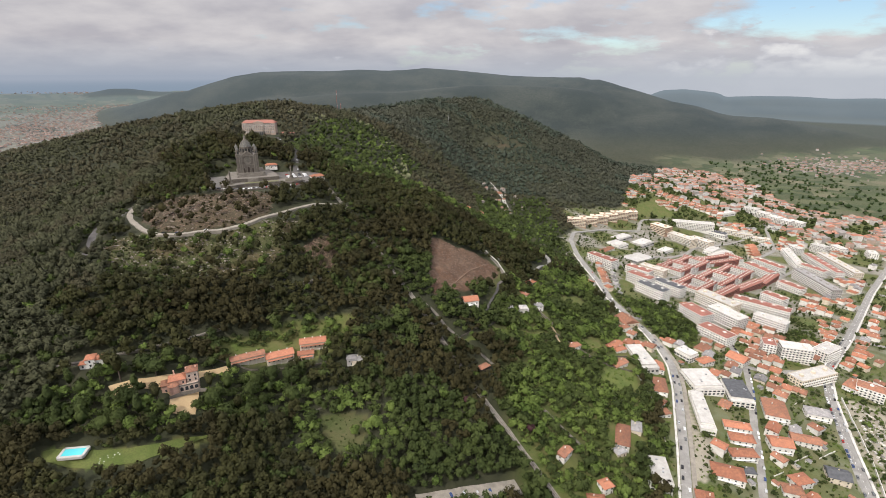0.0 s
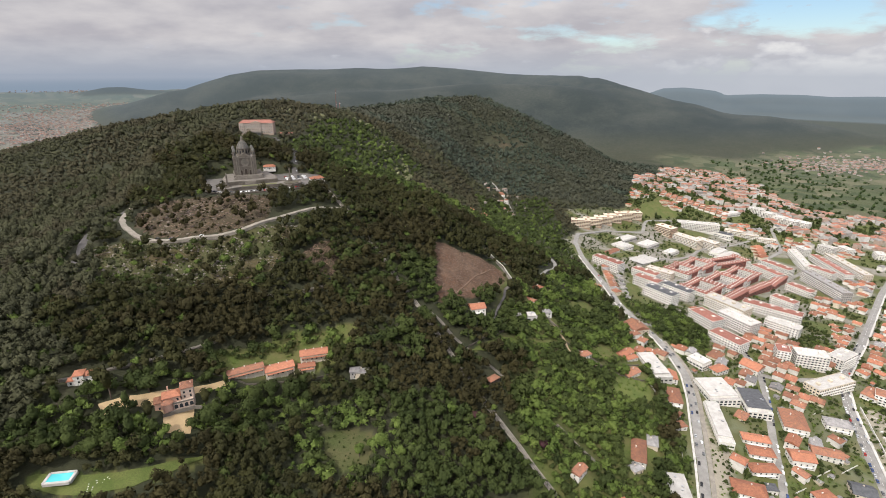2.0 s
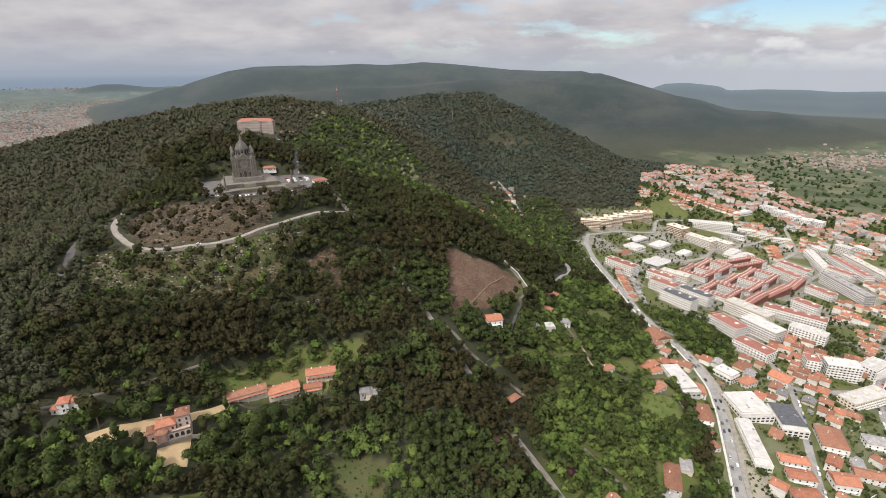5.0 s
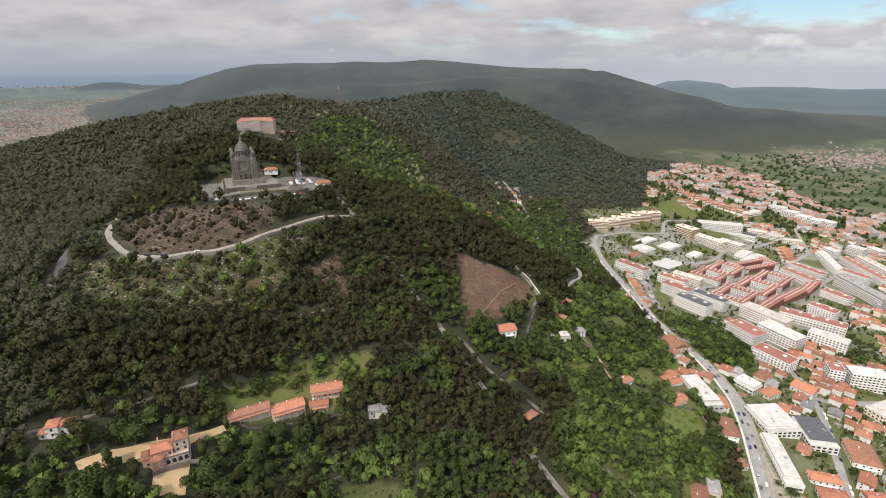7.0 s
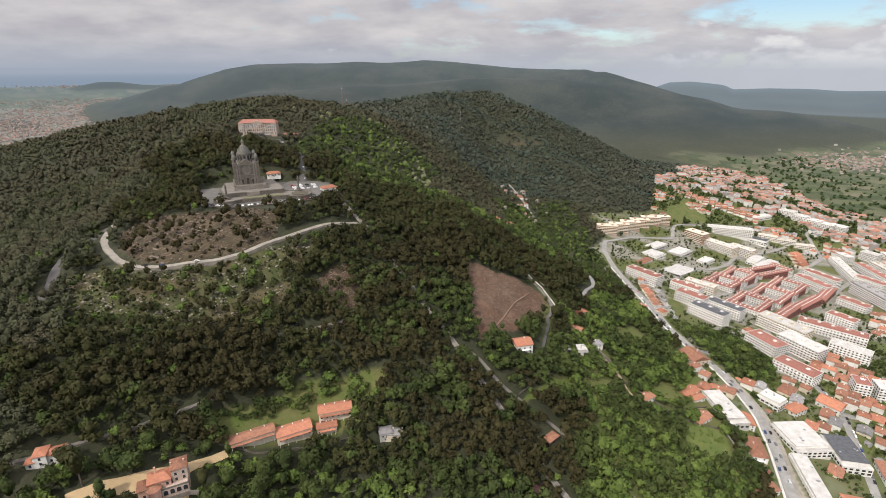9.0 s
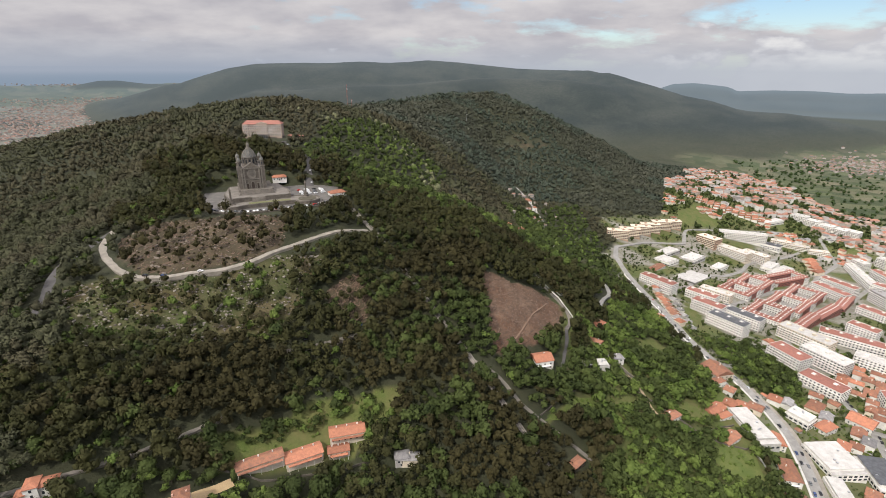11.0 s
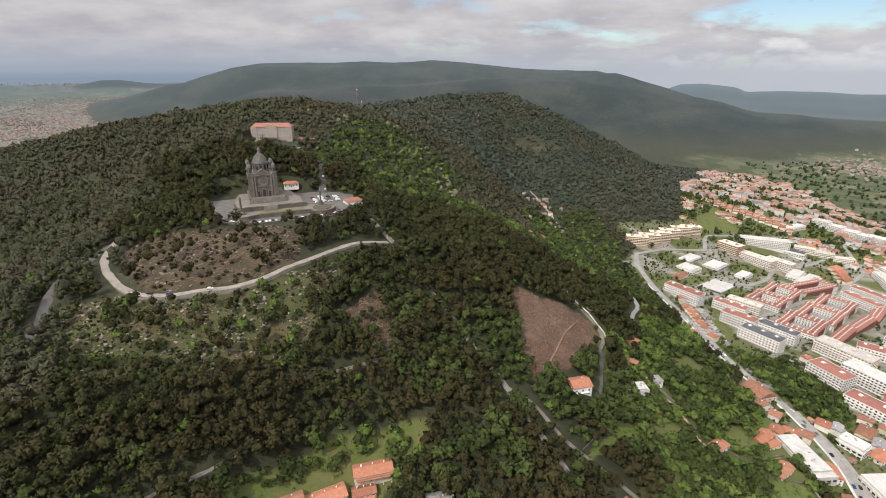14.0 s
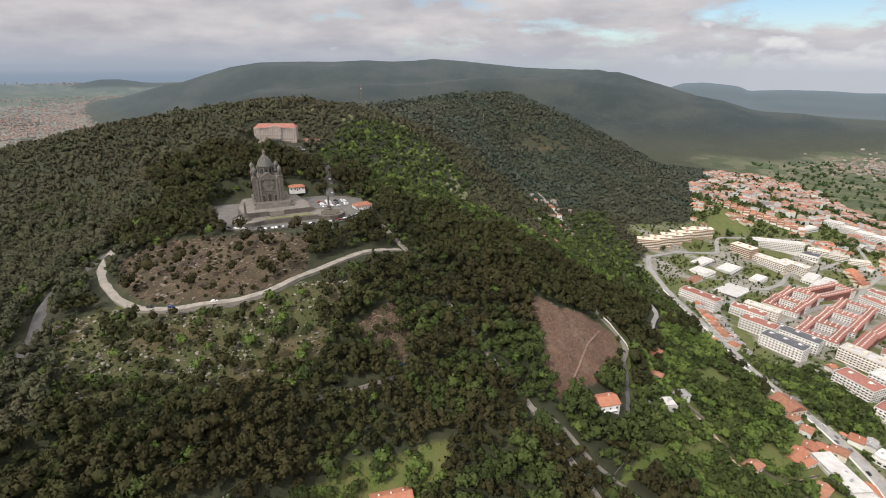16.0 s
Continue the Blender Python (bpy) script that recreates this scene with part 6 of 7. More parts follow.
house(32, 748, 54, 25.7, 12.1, 5, "ORANGE")
house(136, 446, 30, 13, 9, 4, "OLD")
house(192, 467, 24, 14, 9, 4, "ORANGE")
house(107, 557, 34, 14, 8, 3.2, "ORANGE")
house(71, 477, 10, 9, 6, 3, "GREY", PLASTER_GREY)
house(94, 525, -40, 14, 6, 3, "OLD", PLASTER_GREY)
house(60, 776, 20, 10, 8, 6, "OLD", PLASTER_PINK)
house(124, 1091, 4, 18.1, 17.0, 4, "OLD")
flat_house(88, 486, 4, 11.2, 11.0, 5, "GREY")
house(107, 503, 10, 12.2, 8.4, 6, "GREY")

# the rest of the town: rows of houses between the streets
STREETS = [(MAIN_ROAD, 14), (STREET_MID, 10), (STREET_EAST, 11)] + [(ln, 8) for ln in TOWN_STREETS]
GAPS = [SITE, [(405, 440), (470, 430), (365, 290), (345, 290)], [(440, 1130), (510, 1170), (560, 1110), (500, 1060)], [(330, 850), (440, 900), (420, 960), (330, 930)]]


MIDTOWN = [(225, 560), (240, 900), (262, 985), (300, 1090), (620, 1130), (700, 960), (640, 880), (560, 680), (470, 640), (380, 560)]


def free_spot(x, y, r):
    if inside(MIDTOWN, np.array([x]), np.array([y]))[0]:
        return False
    if not inside(TOWN, np.array([x]), np.array([y]))[0] or inside(PARK, np.array([x]), np.array([y]))[0]:
        return False
    if any(near_line(ln, np.array([x]), np.array([y]))[0] < w_ + r * 0.3 for ln, w_ in STREETS):
        return False
    if any(inside(g, np.array([x]), np.array([y]))[0] for g in GAPS):
        return False
    return all(math.hypot(x - a, y - c) > r + q for a, c, q in TAKEN)


far_spots = []
spots = []
for i in range(-10, 130):
    for j in range(-10, 100):
        gx_, gy_ = 150 + i * 14.0, 240 + j * 16.5
        ang = 0.35 + 0.25 * math.sin(gx_ / 240) + 0.2 * math.sin(gy_ / 310)
        x = gx_ + r_.uniform(-2.5, 2.5)
        y = gy_ + r_.uniform(-3, 3) + 3 * math.sin(gx_ / 60)
        dist = math.hypot(x + 40, y - 90)
        if abs(math.degrees(math.atan2(x + 40, y - 90))) > 52 or y > 1850:
            continue
        spots.append((dist, x, y, math.degrees(ang)))
spots.sort()
built = 0
for dist, x, y, ang in spots:
    open_land = wobble(np.array([x]), np.array([y]), 27, 7)[0]
    if open_land > (0.62 if dist < 700 else -0.06):
        continue
    w, d = r_.uniform(9, 14), r_.uniform(8, 11)
    if not free_spot(x, y, 4.6):
        continue
    if built < 222:
        house(x, y, ang + r_.choice((0, 90)), w, d, r_.choice((3.4, 6.2, 6.2, 6.4, 8.8)), r_.choice(("ORANGE", "ORANGE", "ORANGE", "OLD", "OLD", "OLD", "GREY")), rich=dist < 450)
        TAKEN[-1] = (x, y, 5.0)
        built += 1
    else:
        TAKEN.append((x, y, 4.0))
        far_spots.append((x, y, ang + r_.choice((0, 90)), w * 1.15, d * 1.15, r_.choice((5, 6, 7, 9, 10, 12))))


def island_material(name, tones, rough=0.85):
    """Joined things, each with a tone of its own."""
    m, n, l, b = material(name, rough)
    g = n.new("ShaderNodeNewGeometry")
    ramp = n.new("ShaderNodeValToRGB")
    ramp.color_ramp.interpolation = "CONSTANT"
    while len(ramp.color_ramp.elements) < len(tones):
        ramp.color_ramp.elements.new(0.5)
    for k, t in enumerate(tones):
        ramp.color_ramp.elements[k].position = k / len(tones)
        ramp.color_ramp.elements[k].color = rgb(t)
    l.new(g.outputs["Random Per Island"], ramp.inputs[0])
    fine_ = tex(n, l, 0.6, 4)
    k2 = n.new("ShaderNodeMath")
    k2.operation = "MULTIPLY"
    k2.inputs[1].default_value = 0.35
    l.new(fine_, k2.inputs[0])
    l.new(mix(n, l, k2.outputs[0], ramp.outputs[0], (0.16, 0.13, 0.11)), b.inputs["Base Color"])
    return m


FAR_WALLS = island_material("house walls", ((0.60, 0.58, 0.55), (0.44, 0.40, 0.34), (0.56, 0.54, 0.51), (0.32, 0.30, 0.28), (0.68, 0.67, 0.64), (0.42, 0.33, 0.27)))
FAR_ROOFS = island_material("house roofs", ((0.34, 0.145, 0.095), (0.26, 0.13, 0.095), (0.38, 0.18, 0.12), (0.25, 0.235, 0.22), (0.31, 0.165, 0.12), (0.33, 0.24, 0.19), (0.28, 0.145, 0.105)))


def joined_houses(name, spots_, label, walls_=None, roofs_=None):
    """Far houses: walls in one mesh, roofs in another."""
    wv, wf, rv, rf = [], [], [], []
    box_f = np.array([(0, 1, 5), (0, 5, 4), (1, 2, 6), (1, 6, 5), (2, 3, 7), (2, 7, 6), (3, 0, 4), (3, 4, 7), (4, 5, 6), (4, 6, 7)])
    roof_f = np.array([(0, 1, 5), (0, 5, 4), (1, 2, 5), (2, 3, 4), (2, 4, 5), (3, 0, 4)])
    xs_, ys_ = np.array([s[0] for s in spots_]), np.array([s[1] for s in spots_])
    zs_ = land(xs_, ys_)
    for k, (x, y, ang, w, d, h) in enumerate(spots_):
        c, s = math.cos(radians(ang)), math.sin(radians(ang))
        z = zs_[k]
        rect = [(-w / 2, -d / 2), (w / 2, -d / 2), (w / 2, d / 2), (-w / 2, d / 2)]
        wv.append([(x + a * c - q * s, y + a * s + q * c, z + zz) for zz in (-3, h) for a, q in rect])
        wf.append(box_f + 8 * k)
        e = 1.06
        rr = [(x + a * e * c - q * e * s, y + a * e * s + q * e * c, z + h + 0.05) for a, q in rect]
        top = [(x + a * c, y + a * s, z + h + d * 0.24) for a in (-w * 0.25, w * 0.25)]
        rv.append(rr + top)
        rf.append(roof_f + 6 * k)
    wv, rv = np.array(wv).reshape(-1, 3), np.array(rv).reshape(-1, 3)
    holder = new(name)
    tagged(holder, label, "houses", kind="stuff")
    for nm, v, f, mt in (("walls", wv, wf, walls_ or FAR_WALLS), ("roofs", rv, rf, roofs_ or FAR_ROOFS)):
        o = new(nm, mesh_np(nm, squeeze(v[:, 0], v[:, 1], v[:, 2]), np.concatenate(f), mt))
        o.parent = holder
    return holder


joined_houses("distant_houses", far_spots, "white houses with red roofs at the far end of town")
village = []
for cx, cy, sx_, sy_, cnt in ((-2250, 2700, 230, 300, 260), (-2550, 3350, 260, 330, 300), (-3000, 4250, 330, 420, 260), (-3500, 5000, 500, 350, 120), (-5300, 8300, 700, 260, 110), (1800, 1990, 170, 110, 170), (1520, 1960, 110, 70, 50)):
    for _ in range(int(cnt * 2.6)):
        big_ = 1.0 if math.hypot(cx, cy) < 3000 else 1.25 if cy < 6000 else 1.8
        vx, vy = r_.gauss(cx, sx_), r_.gauss(cy, sy_)
        if ground_height(np.array([vx]), np.array([vy]))[0] < 24:
            village.append((vx, vy, r_.uniform(0, 180), r_.uniform(7, 13) * big_, r_.uniform(6, 8) * big_, r_.choice((3, 4, 5)) * big_))
joined_houses("distant_village", village, "scattered villages on the far plain",
              island_material("village walls", ((0.34, 0.32, 0.30), (0.28, 0.25, 0.22), (0.40, 0.38, 0.36), (0.22, 0.21, 0.20))), island_material("village roofs", ((0.28, 0.15, 0.11), (0.22, 0.13, 0.10), (0.24, 0.20, 0.17), (0.20, 0.15, 0.12))))
hamlet = [(r_.gauss(128, 26), r_.gauss(1060, 60), r_.uniform(0, 180), r_.uniform(7, 11), 7, r_.choice((3, 4, 5))) for _ in range(20)]
joined_houses("valley_hamlet", hamlet, "small hamlet in the valley", bpy.data.materials["village walls"], bpy.data.materials["village roofs"])


def shed(x, y, turn, w, d, h, roof):
    """A garden outbuilding: walls, low roof, door."""
    TAKEN.append((x, y, 0.5 * math.hypot(w, d)))
    ob = thing("shed", x, y, land_at(x, y), turn, "small garden shed between houses", "shed", "garden sheds")
    part("wall", box(-w / 2, w / 2, -d / 2, d / 2, -2, h), r_.choice((PLASTER_WHITE, PLASTER_GREY, PLASTER_CREAM)), ob)
    part("roof", hip_roof(w, d, 0.7, h, 0.25, 1.0), TILES[roof], ob)


def near_clear(x, y, r):
    p = (np.array([x]), np.array([y]))
    return (inside(TOWN, *p)[0] and not inside(PARK, *p)[0] and all(near_line(ln, *p)[0] > w_ * 0.55 + r for ln, w_ in STREETS)
            and not any(inside(g, *p)[0] for g in GAPS) and all(math.hypot(x - a, y - c) > r + q * 0.82 for a, c, q in TAKEN))


made = 0
for _ in range(5000):
    x, y = r_.uniform(185, 560), r_.uniform(255, 640)
    if made < 55 and near_clear(x, y, 4.6):
        house(x, y, r_.choice((22, 112, 28, 118)) + r_.uniform(-6, 6), r_.uniform(8, 11), r_.uniform(7, 9), r_.choice((3.2, 5.8, 6.2)), r_.choice(("ORANGE", "ORANGE", "OLD", "OLD")), rich=False)
        TAKEN[-1] = (x, y, 5.2)
        made += 1
made = 0
for _ in range(3000):
    x, y = r_.uniform(185, 480), r_.uniform(255, 560)
    if made < 50 and near_clear(x, y, 2.2):
        shed(x, y, r_.choice((22, 112)) + r_.uniform(-8, 8), r_.uniform(3.5, 6), r_.uniform(3, 4.5), r_.uniform(2.2, 2.8), r_.choice(("OLD", "GREY", "GREY", "ORANGE")))
        made += 1

# trees, hedges and gardens between the buildings
def town_clear(x, y, gap):
    ok = inside(TOWN, x, y) & ~inside(PARK, x, y)
    for ln, w_ in STREETS:
        ok &= near_line(ln, x, y) > w_ * 0.6
    for a, c, q in TAKEN:
        ok &= np.hypot(x - a, y - c) > q * 0.97 + gap
    for g in COURTS:
        ok &= ~inside(g, x, y)
    return ok


x, y = scatter(200, 900, 560, 1300, 8.0)
k = town_clear(x, y, 1.5) & (rng.uniform(size=len(x)) < 0.42 + 0.25 * (wobble(x, y, 40, 3) > 0.2))
forest("town_trees", x[k], y[k], "far", LEAF_MID, "garden and street trees between the blocks", 0.35, 0.85)
x, y = scatter(200, 760, 560, 1150, 6.0)
k = town_clear(x, y, 0.5) & (rng.uniform(size=len(x)) < 0.3)
forest("town_shrubs", x[k], y[k], "bush", LEAF_MID, "hedges and shrubs between the blocks", 0.6, 1.2, 0.2)
x, y = scatter(430, 1300, 1060, 1900, 12)
k = town_clear(x, y, 0.5) & (rng.uniform(size=len(x)) < 0.5)
forest("town_trees", x[k], y[k], "tiny", LEAF_MID, "trees among the far houses", 0.9, 1.7)
x, y = scatter(150, 500, 255, 640, 3.6)
k = town_clear(x, y, -2.2) & (rng.uniform(size=len(x)) < 0.36)
light = rng.uniform(size=len(x)) < 0.6
forest("garden_shrubs", x[k & ~light], y[k & ~light], "bush", LEAF_MID, "garden shrubs and hedges round the houses", 0.4, 1.2, 0.2)
forest("garden_shrubs", x[k & light], y[k & light], "bush", LEAF_BRIGHT, "light green garden shrubs round the houses", 0.4, 1.1, 0.2)
x, y = scatter(150, 520, 255, 640, 6.2)
k = town_clear(x, y, -1.6) & (rng.uniform(size=len(x)) < 0.6)
light = rng.uniform(size=len(x)) < 0.4
forest("garden_trees", x[k & ~light], y[k & ~light], "round", LEAF_MID, "small garden trees round the houses", 0.35, 0.8)
forest("garden_trees", x[k & light], y[k & light], "round", LEAF_BRIGHT, "light green fruit trees round the houses", 0.3, 0.7)

# ---- villa, barns and single houses on the slope ----
def gabled(ob, x, y, w, d, h, roof, wall, z0=-3.0, ridge=0.4, turn=0.0, windows=True):
    def at(bm):
        if turn:
            bmesh.ops.rotate(bm, verts=bm.verts, cent=(0, 0, 0), matrix=Matrix.Rotation(radians(turn), 3, "Z"))
        bmesh.ops.translate(bm, verts=bm.verts, vec=(x, y, 0))
        return bm
    wob = part("wall", at(box(-w / 2, w / 2, -d / 2, d / 2, z0, h)), wall, ob)
    part("roof", at(hip_roof(w, d, min(w, d) * 0.24, h, 0.5, ridge)), roof, ob)
    if windows:
        for f in range(max(1, int(h // 3.2))):
            for i in range(max(1, int(w // 3.2))):
                u = (i + 0.5) / max(1, int(w // 3.2)) * w - w / 2
                part("window", at(box(u - 0.55, u + 0.55, -d / 2 - 0.08, -d / 2 + 0.1, 0.9 + 3.1 * f, 2.5 + 3.1 * f)), GLASS, wob)
    return wob


vz = land_at(-195, 305)
villa = thing("villa", -191, 308, vz - 0.5, 26, "pink and white villa with tower and round bay", "villa")
villa.scale = (1.1, 1.1, 1.1)
gabled(villa, -3.5, 0.5, 10, 8, 7.0, TILE_ORANGE, PLASTER_PINK)
gabled(villa, 5.6, 1.5, 7, 8, 10.5, TILE_OLD, PLASTER_ROSE, ridge=0.05)
gabled(villa, -10.5, -1.0, 5, 7, 5.5, TILE_OLD, PLASTER_PINK)
part("round_bay", round_solid(((3.1, -3), (3.1, 5.0), (3.4, 5.1)), 12, -6.0, -4.6), PLASTER_PINK, villa)
part("bay_roof", round_solid(((3.7, 5.1), (0, 6.8)), 12, -6.0, -4.6), TILE_OLD, villa)
part("arcade", box(-3.0, 8.8, -5.8, -2.6, -3, 3.2), PLASTER_ROSE, villa)
for k in range(4):
    part("arch", arch_panel(1.9, 2.7, -5.95, -0.2, -1.4 + 2.9 * k, 0.3), GLASS, villa)
part("terrace_balustrade", parapet([(-3.0, -5.8), (8.8, -5.8), (8.8, -2.6)], 3.2, 0.9, 0.25), GRANITE_PALE, villa)
part("stair_wall", parapet([(-9, -9.5), (-3, -8.0), (9, -8.0), (13, -10)], -2.5, 2.6, 0.4), GRANITE_PALE, villa)
for x in (-5, 2.2, 8.0):
    part("chimney", box(x - 0.4, x + 0.4, 1.4, 2.2, 7, 12.2), PLASTER_PINK, villa)

for (x, y, turn, w, d, h, mat_, words) in ((-160, 348, 28, 27, 8, 4.2, TILE_OLD, "long low stable with old red tiles"), (-137, 358, 27, 22, 10, 4.6, TILE_ORANGE, "barn with broad orange tile roof"),
                                           (-113, 375, 15, 22, 10, 4.8, TILE_ORANGE, "barn with orange roof and small chimneys"), (-117, 365, 16, 13, 7, 3.4, TILE_ORANGE, "low outbuilding with orange roof")):
    b_ob = thing("barn", x, y, land_at(x, y), turn, words, "barn", "farm buildings")
    gabled(b_ob, 0, 0, w, d, h, mat_, PLASTER_CREAM, ridge=1.0)
    for k in range(3):
        u = (k - 1) * w * 0.3
        part("chimney", box(u - 0.35, u + 0.35, 0.4, 1.1, h, h + d * 0.24 + 1.0), PLASTER_WHITE, b_ob)
    part("porch_roof", box(-w / 2 + 1, w / 2 - 1, -d / 2 - 2.2, -d / 2 - 0.1, h - 1.4, h - 1.2), mat_, b_ob)
    for k in range(5):
        u = -w / 2 + 1.2 + k * (w - 2.4) / 4
        part("porch_post", box(u - 0.1, u + 0.1, -d / 2 - 2.1, -d / 2 - 1.9, -2, h - 1.4), PLASTER_WHITE, b_ob)
pk = thing("gabled_house", -253, 309, land_at(-253, 309), 22, "white house with steep orange roofs among trees", "house")
gabled(pk, -2.5, 0, 6, 8, 6.5, TILE_ORANGE, PLASTER_WHITE, ridge=0.1)
gabled(pk, 4, 0.5, 8, 7, 5.0, TILE_ORANGE, PLASTER_WHITE)
gabled(pk, -7.2, -1.5, 4, 5, 3.4, TILE_ORANGE, PLASTER_WHITE)
for (x, y, turn, w, d, h, mat_, wl_, words, nm) in ((-160, 618, 33, 16, 10, 4.0, TILE_ORANGE, PLASTER_WHITE, "funicular station with orange hip roof", "station"), (-232, 662, 18, 15, 9, 3.2, TILE_ORANGE, PLASTER_WHITE, "souvenir house with orange roof", "house"),
                                                  (72, 582, 48, 10, 6, 3.2, TILE_ORANGE, PLASTER_WHITE, "small gate lodge with orange roof", "lodge"), (36, 371, 40, 11, 6, 2.8, TILE_OLD, GRANITE, "roofed stone ruin beside the lane", "ruin"),
                                                  (132, 1040, 10, 6, 9, 9.0, TILE_OLD, PLASTER_WHITE, "white valley chapel with bell gable", "chapel"), (-77, 362, 10, 9, 7, 3.6, TILE_GREY, PLASTER_GREY, "grey garden house with sheet roof", "garden_house")):
    o = thing(nm, x, y, max(land_at(x, y), land_at(x + 3, y + 3)) - 0.3, turn, words, nm.replace("_", " "))
    gabled(o, 0, 0, w, d, h, mat_, wl_, ridge=0.3)
    part("door", box(-0.6, 0.6, -d / 2 - 0.12, -d / 2 + 0.1, 0, 2.1), bpy.data.materials["dark wooden door"], o)

# pool and loungers on the lawn
pz = max(land_at(a, c) for a in (-238, -222) for c in (240, 250)) - 0.2
pool = thing("swimming_pool", -230, 245, pz + 0.2, 8, "turquoise swimming pool with pale stone rim", "pool")
part("rim", parapet([(-7, -4), (7, -4), (7, 4), (-7, 4)], -1.6, 1.9, 1.6, True), CONCRETE, pool)
part("water", box(-6.2, 6.2, -3.2, 3.2, -1.5, 0.12), WATER, pool)
lounger = thing("sun_lounger", -214, 244, land_at(-214, 244), 20, "white sun lounger on the lawn", "lounger", "loungers by the pool")
part("seat", box(-0.35, 0.35, -1.0, 0.4, 0.28, 0.36), WHITE_PAINT, lounger)
bk = box(-0.35, 0.35, 0, 0.75, 0, 0.08)
bmesh.ops.rotate(bk, verts=bk.verts, cent=(0, 0, 0), matrix=Matrix.Rotation(radians(40), 3, "X"))
bmesh.ops.translate(bk, verts=bk.verts, vec=(0, 0.4, 0.3))
part("backrest", bk, WHITE_PAINT, lounger)
for sx_, sy_ in ((-0.3, -0.9), (0.3, -0.9), (-0.3, 0.35), (0.3, 0.35)):
    part("leg", box(sx_ - 0.04, sx_ + 0.04, sy_ - 0.04, sy_ + 0.04, -0.1, 0.28), WHITE_PAINT, lounger)
for x, y, t in ((-211, 247, 40), (-208, 248, -10), (-206, 250, 60), (-213, 241, 15), (-211, 242.5, 15)):
    copy_thing(lounger, pose(x, y, land_at(x, y), 0, 0, t))

# ---- single trees ----
def tree_proto(kind, mat, seed, label):
    h = {"broad": 7.0, "tall": 9.0, "cypress": 3.0}[kind]
    ob = new("tree")
    tagged(ob, label, "tree", "single trees")
    tv, tf = trunk(h, 0.35 if kind != "cypress" else 0.2, seed, 4)
    o = new("trunk", mesh_np("trunk", tv, tf, BARK))
    o.parent = ob
    size, mid_z, leaves, spray, lobes = {"broad": ((5.4, 5.4, 4.6), 6.6, 520, 0.62, 13), "tall": ((3.2, 3.2, 6.2), 9.0, 420, 0.58, 12), "cypress": ((1.1, 1.1, 5.0), 5.2, 240, 0.36, 9)}[kind]
    v, f, nrm = foliage(size, (0, 0, mid_z), leaves, spray, seed, lobes)
    me = mesh_np("crown", v, f, mat, True)
    me.normals_split_custom_set_from_vertices(nrm.tolist())
    toned(me, np.full(len(v), 0.5))
    o = new("crown", me)
    o.parent = ob
    return ob


TREES = [tree_proto("broad", LEAF_MID, 201, "large round broadleaf tree with dense green crown"), tree_proto("broad", LEAF_BRIGHT, 202, "light green broadleaf tree"), tree_proto("broad", LEAF_MID, 203, "spreading dark green park tree"),
         tree_proto("tall", LEAF_MID, 204, "tall green tree with pointed crown"), tree_proto("tall", LEAF_DARK, 205, "tall dark evergreen tree"), tree_proto("cypress", LEAF_DARK, 206, "slim dark cypress beside houses"), tree_proto("broad", LEAF_PURPLE, 207, "dark purple leaved garden tree")]
r2 = random.Random(21)
spots2 = []


def plant(x, y, kind, size=1.0):
    for hx, hy, hr in HOUSE_SPOTS:
        if math.hypot(x - hx, y - hy) < hr * 0.8:
            return
    ob, first = TREES[kind], kind not in spots2
    m = pose(x, y, land_at(x, y) - 0.3, 0, 0, r2.uniform(0, 360))
    if first:
        ob.matrix_world = m
        spots2.append(kind)
        k = ob
    else:
        k = copy_thing(ob, m)
    k.scale = (size * r2.uniform(0.9, 1.1), size * r2.uniform(0.9, 1.1), size * r2.uniform(0.85, 1.2))


for _ in range(420):
    x, y = r2.uniform(-285, -100), r2.uniform(252, 345)
    p = (np.array([x]), np.array([y]))
    if inside(VILLA_PARK, *p)[0] and not inside(COURT, *p)[0] and not inside(LAWN, *p)[0] and near_line(LOW_ROAD, *p)[0] > 6 and all(math.hypot(x - a, y - c) > 8.0 for a, c in [q for q in spots2 if isinstance(q, tuple)]):
        spots2.append((x, y))
        plant(x, y, r2.choice((0, 0, 1, 2, 2, 3, 3, 4)), r2.uniform(0.8, 1.65))
for x, y, k, s in ((-222, 262, 2, 1.35), (-214, 268, 0, 1.4), (-205, 264, 1, 1.15), (-240, 272, 0, 1.2), (-250, 262, 3, 1.1), (-168, 300, 3, 1.2), (-158, 296, 2, 1.0), (-150, 302, 4, 1.2), (20, 330, 6, 0.9), (70, 318, 6, 0.8), (-50, 300, 1, 1.2), (-35, 292, 1, 1.0), (-20, 300, 0, 1.1), (-64, 292, 1, 0.9)):
    plant(x, y, k, s)
# street and garden trees of the town
placed = 0
for _ in range(1600):
    x, y = r2.uniform(190, 640), r2.uniform(270, 1080)
    if placed >= 150:
        break
    p = (np.array([x]), np.array([y]))
    if inside(TOWN, *p)[0] and not any(inside(g, *p)[0] for g in GAPS) and all(near_line(ln, *p)[0] > w_ * 0.55 for ln, w_ in STREETS) and all(math.hypot(x - a, y - c) > q * 0.95 + 2 for a, c, q in TAKEN):
        plant(x, y, r2.choice((0, 1, 2, 3, 4, 5)), r2.uniform(0.35, 0.7))
        placed += 1

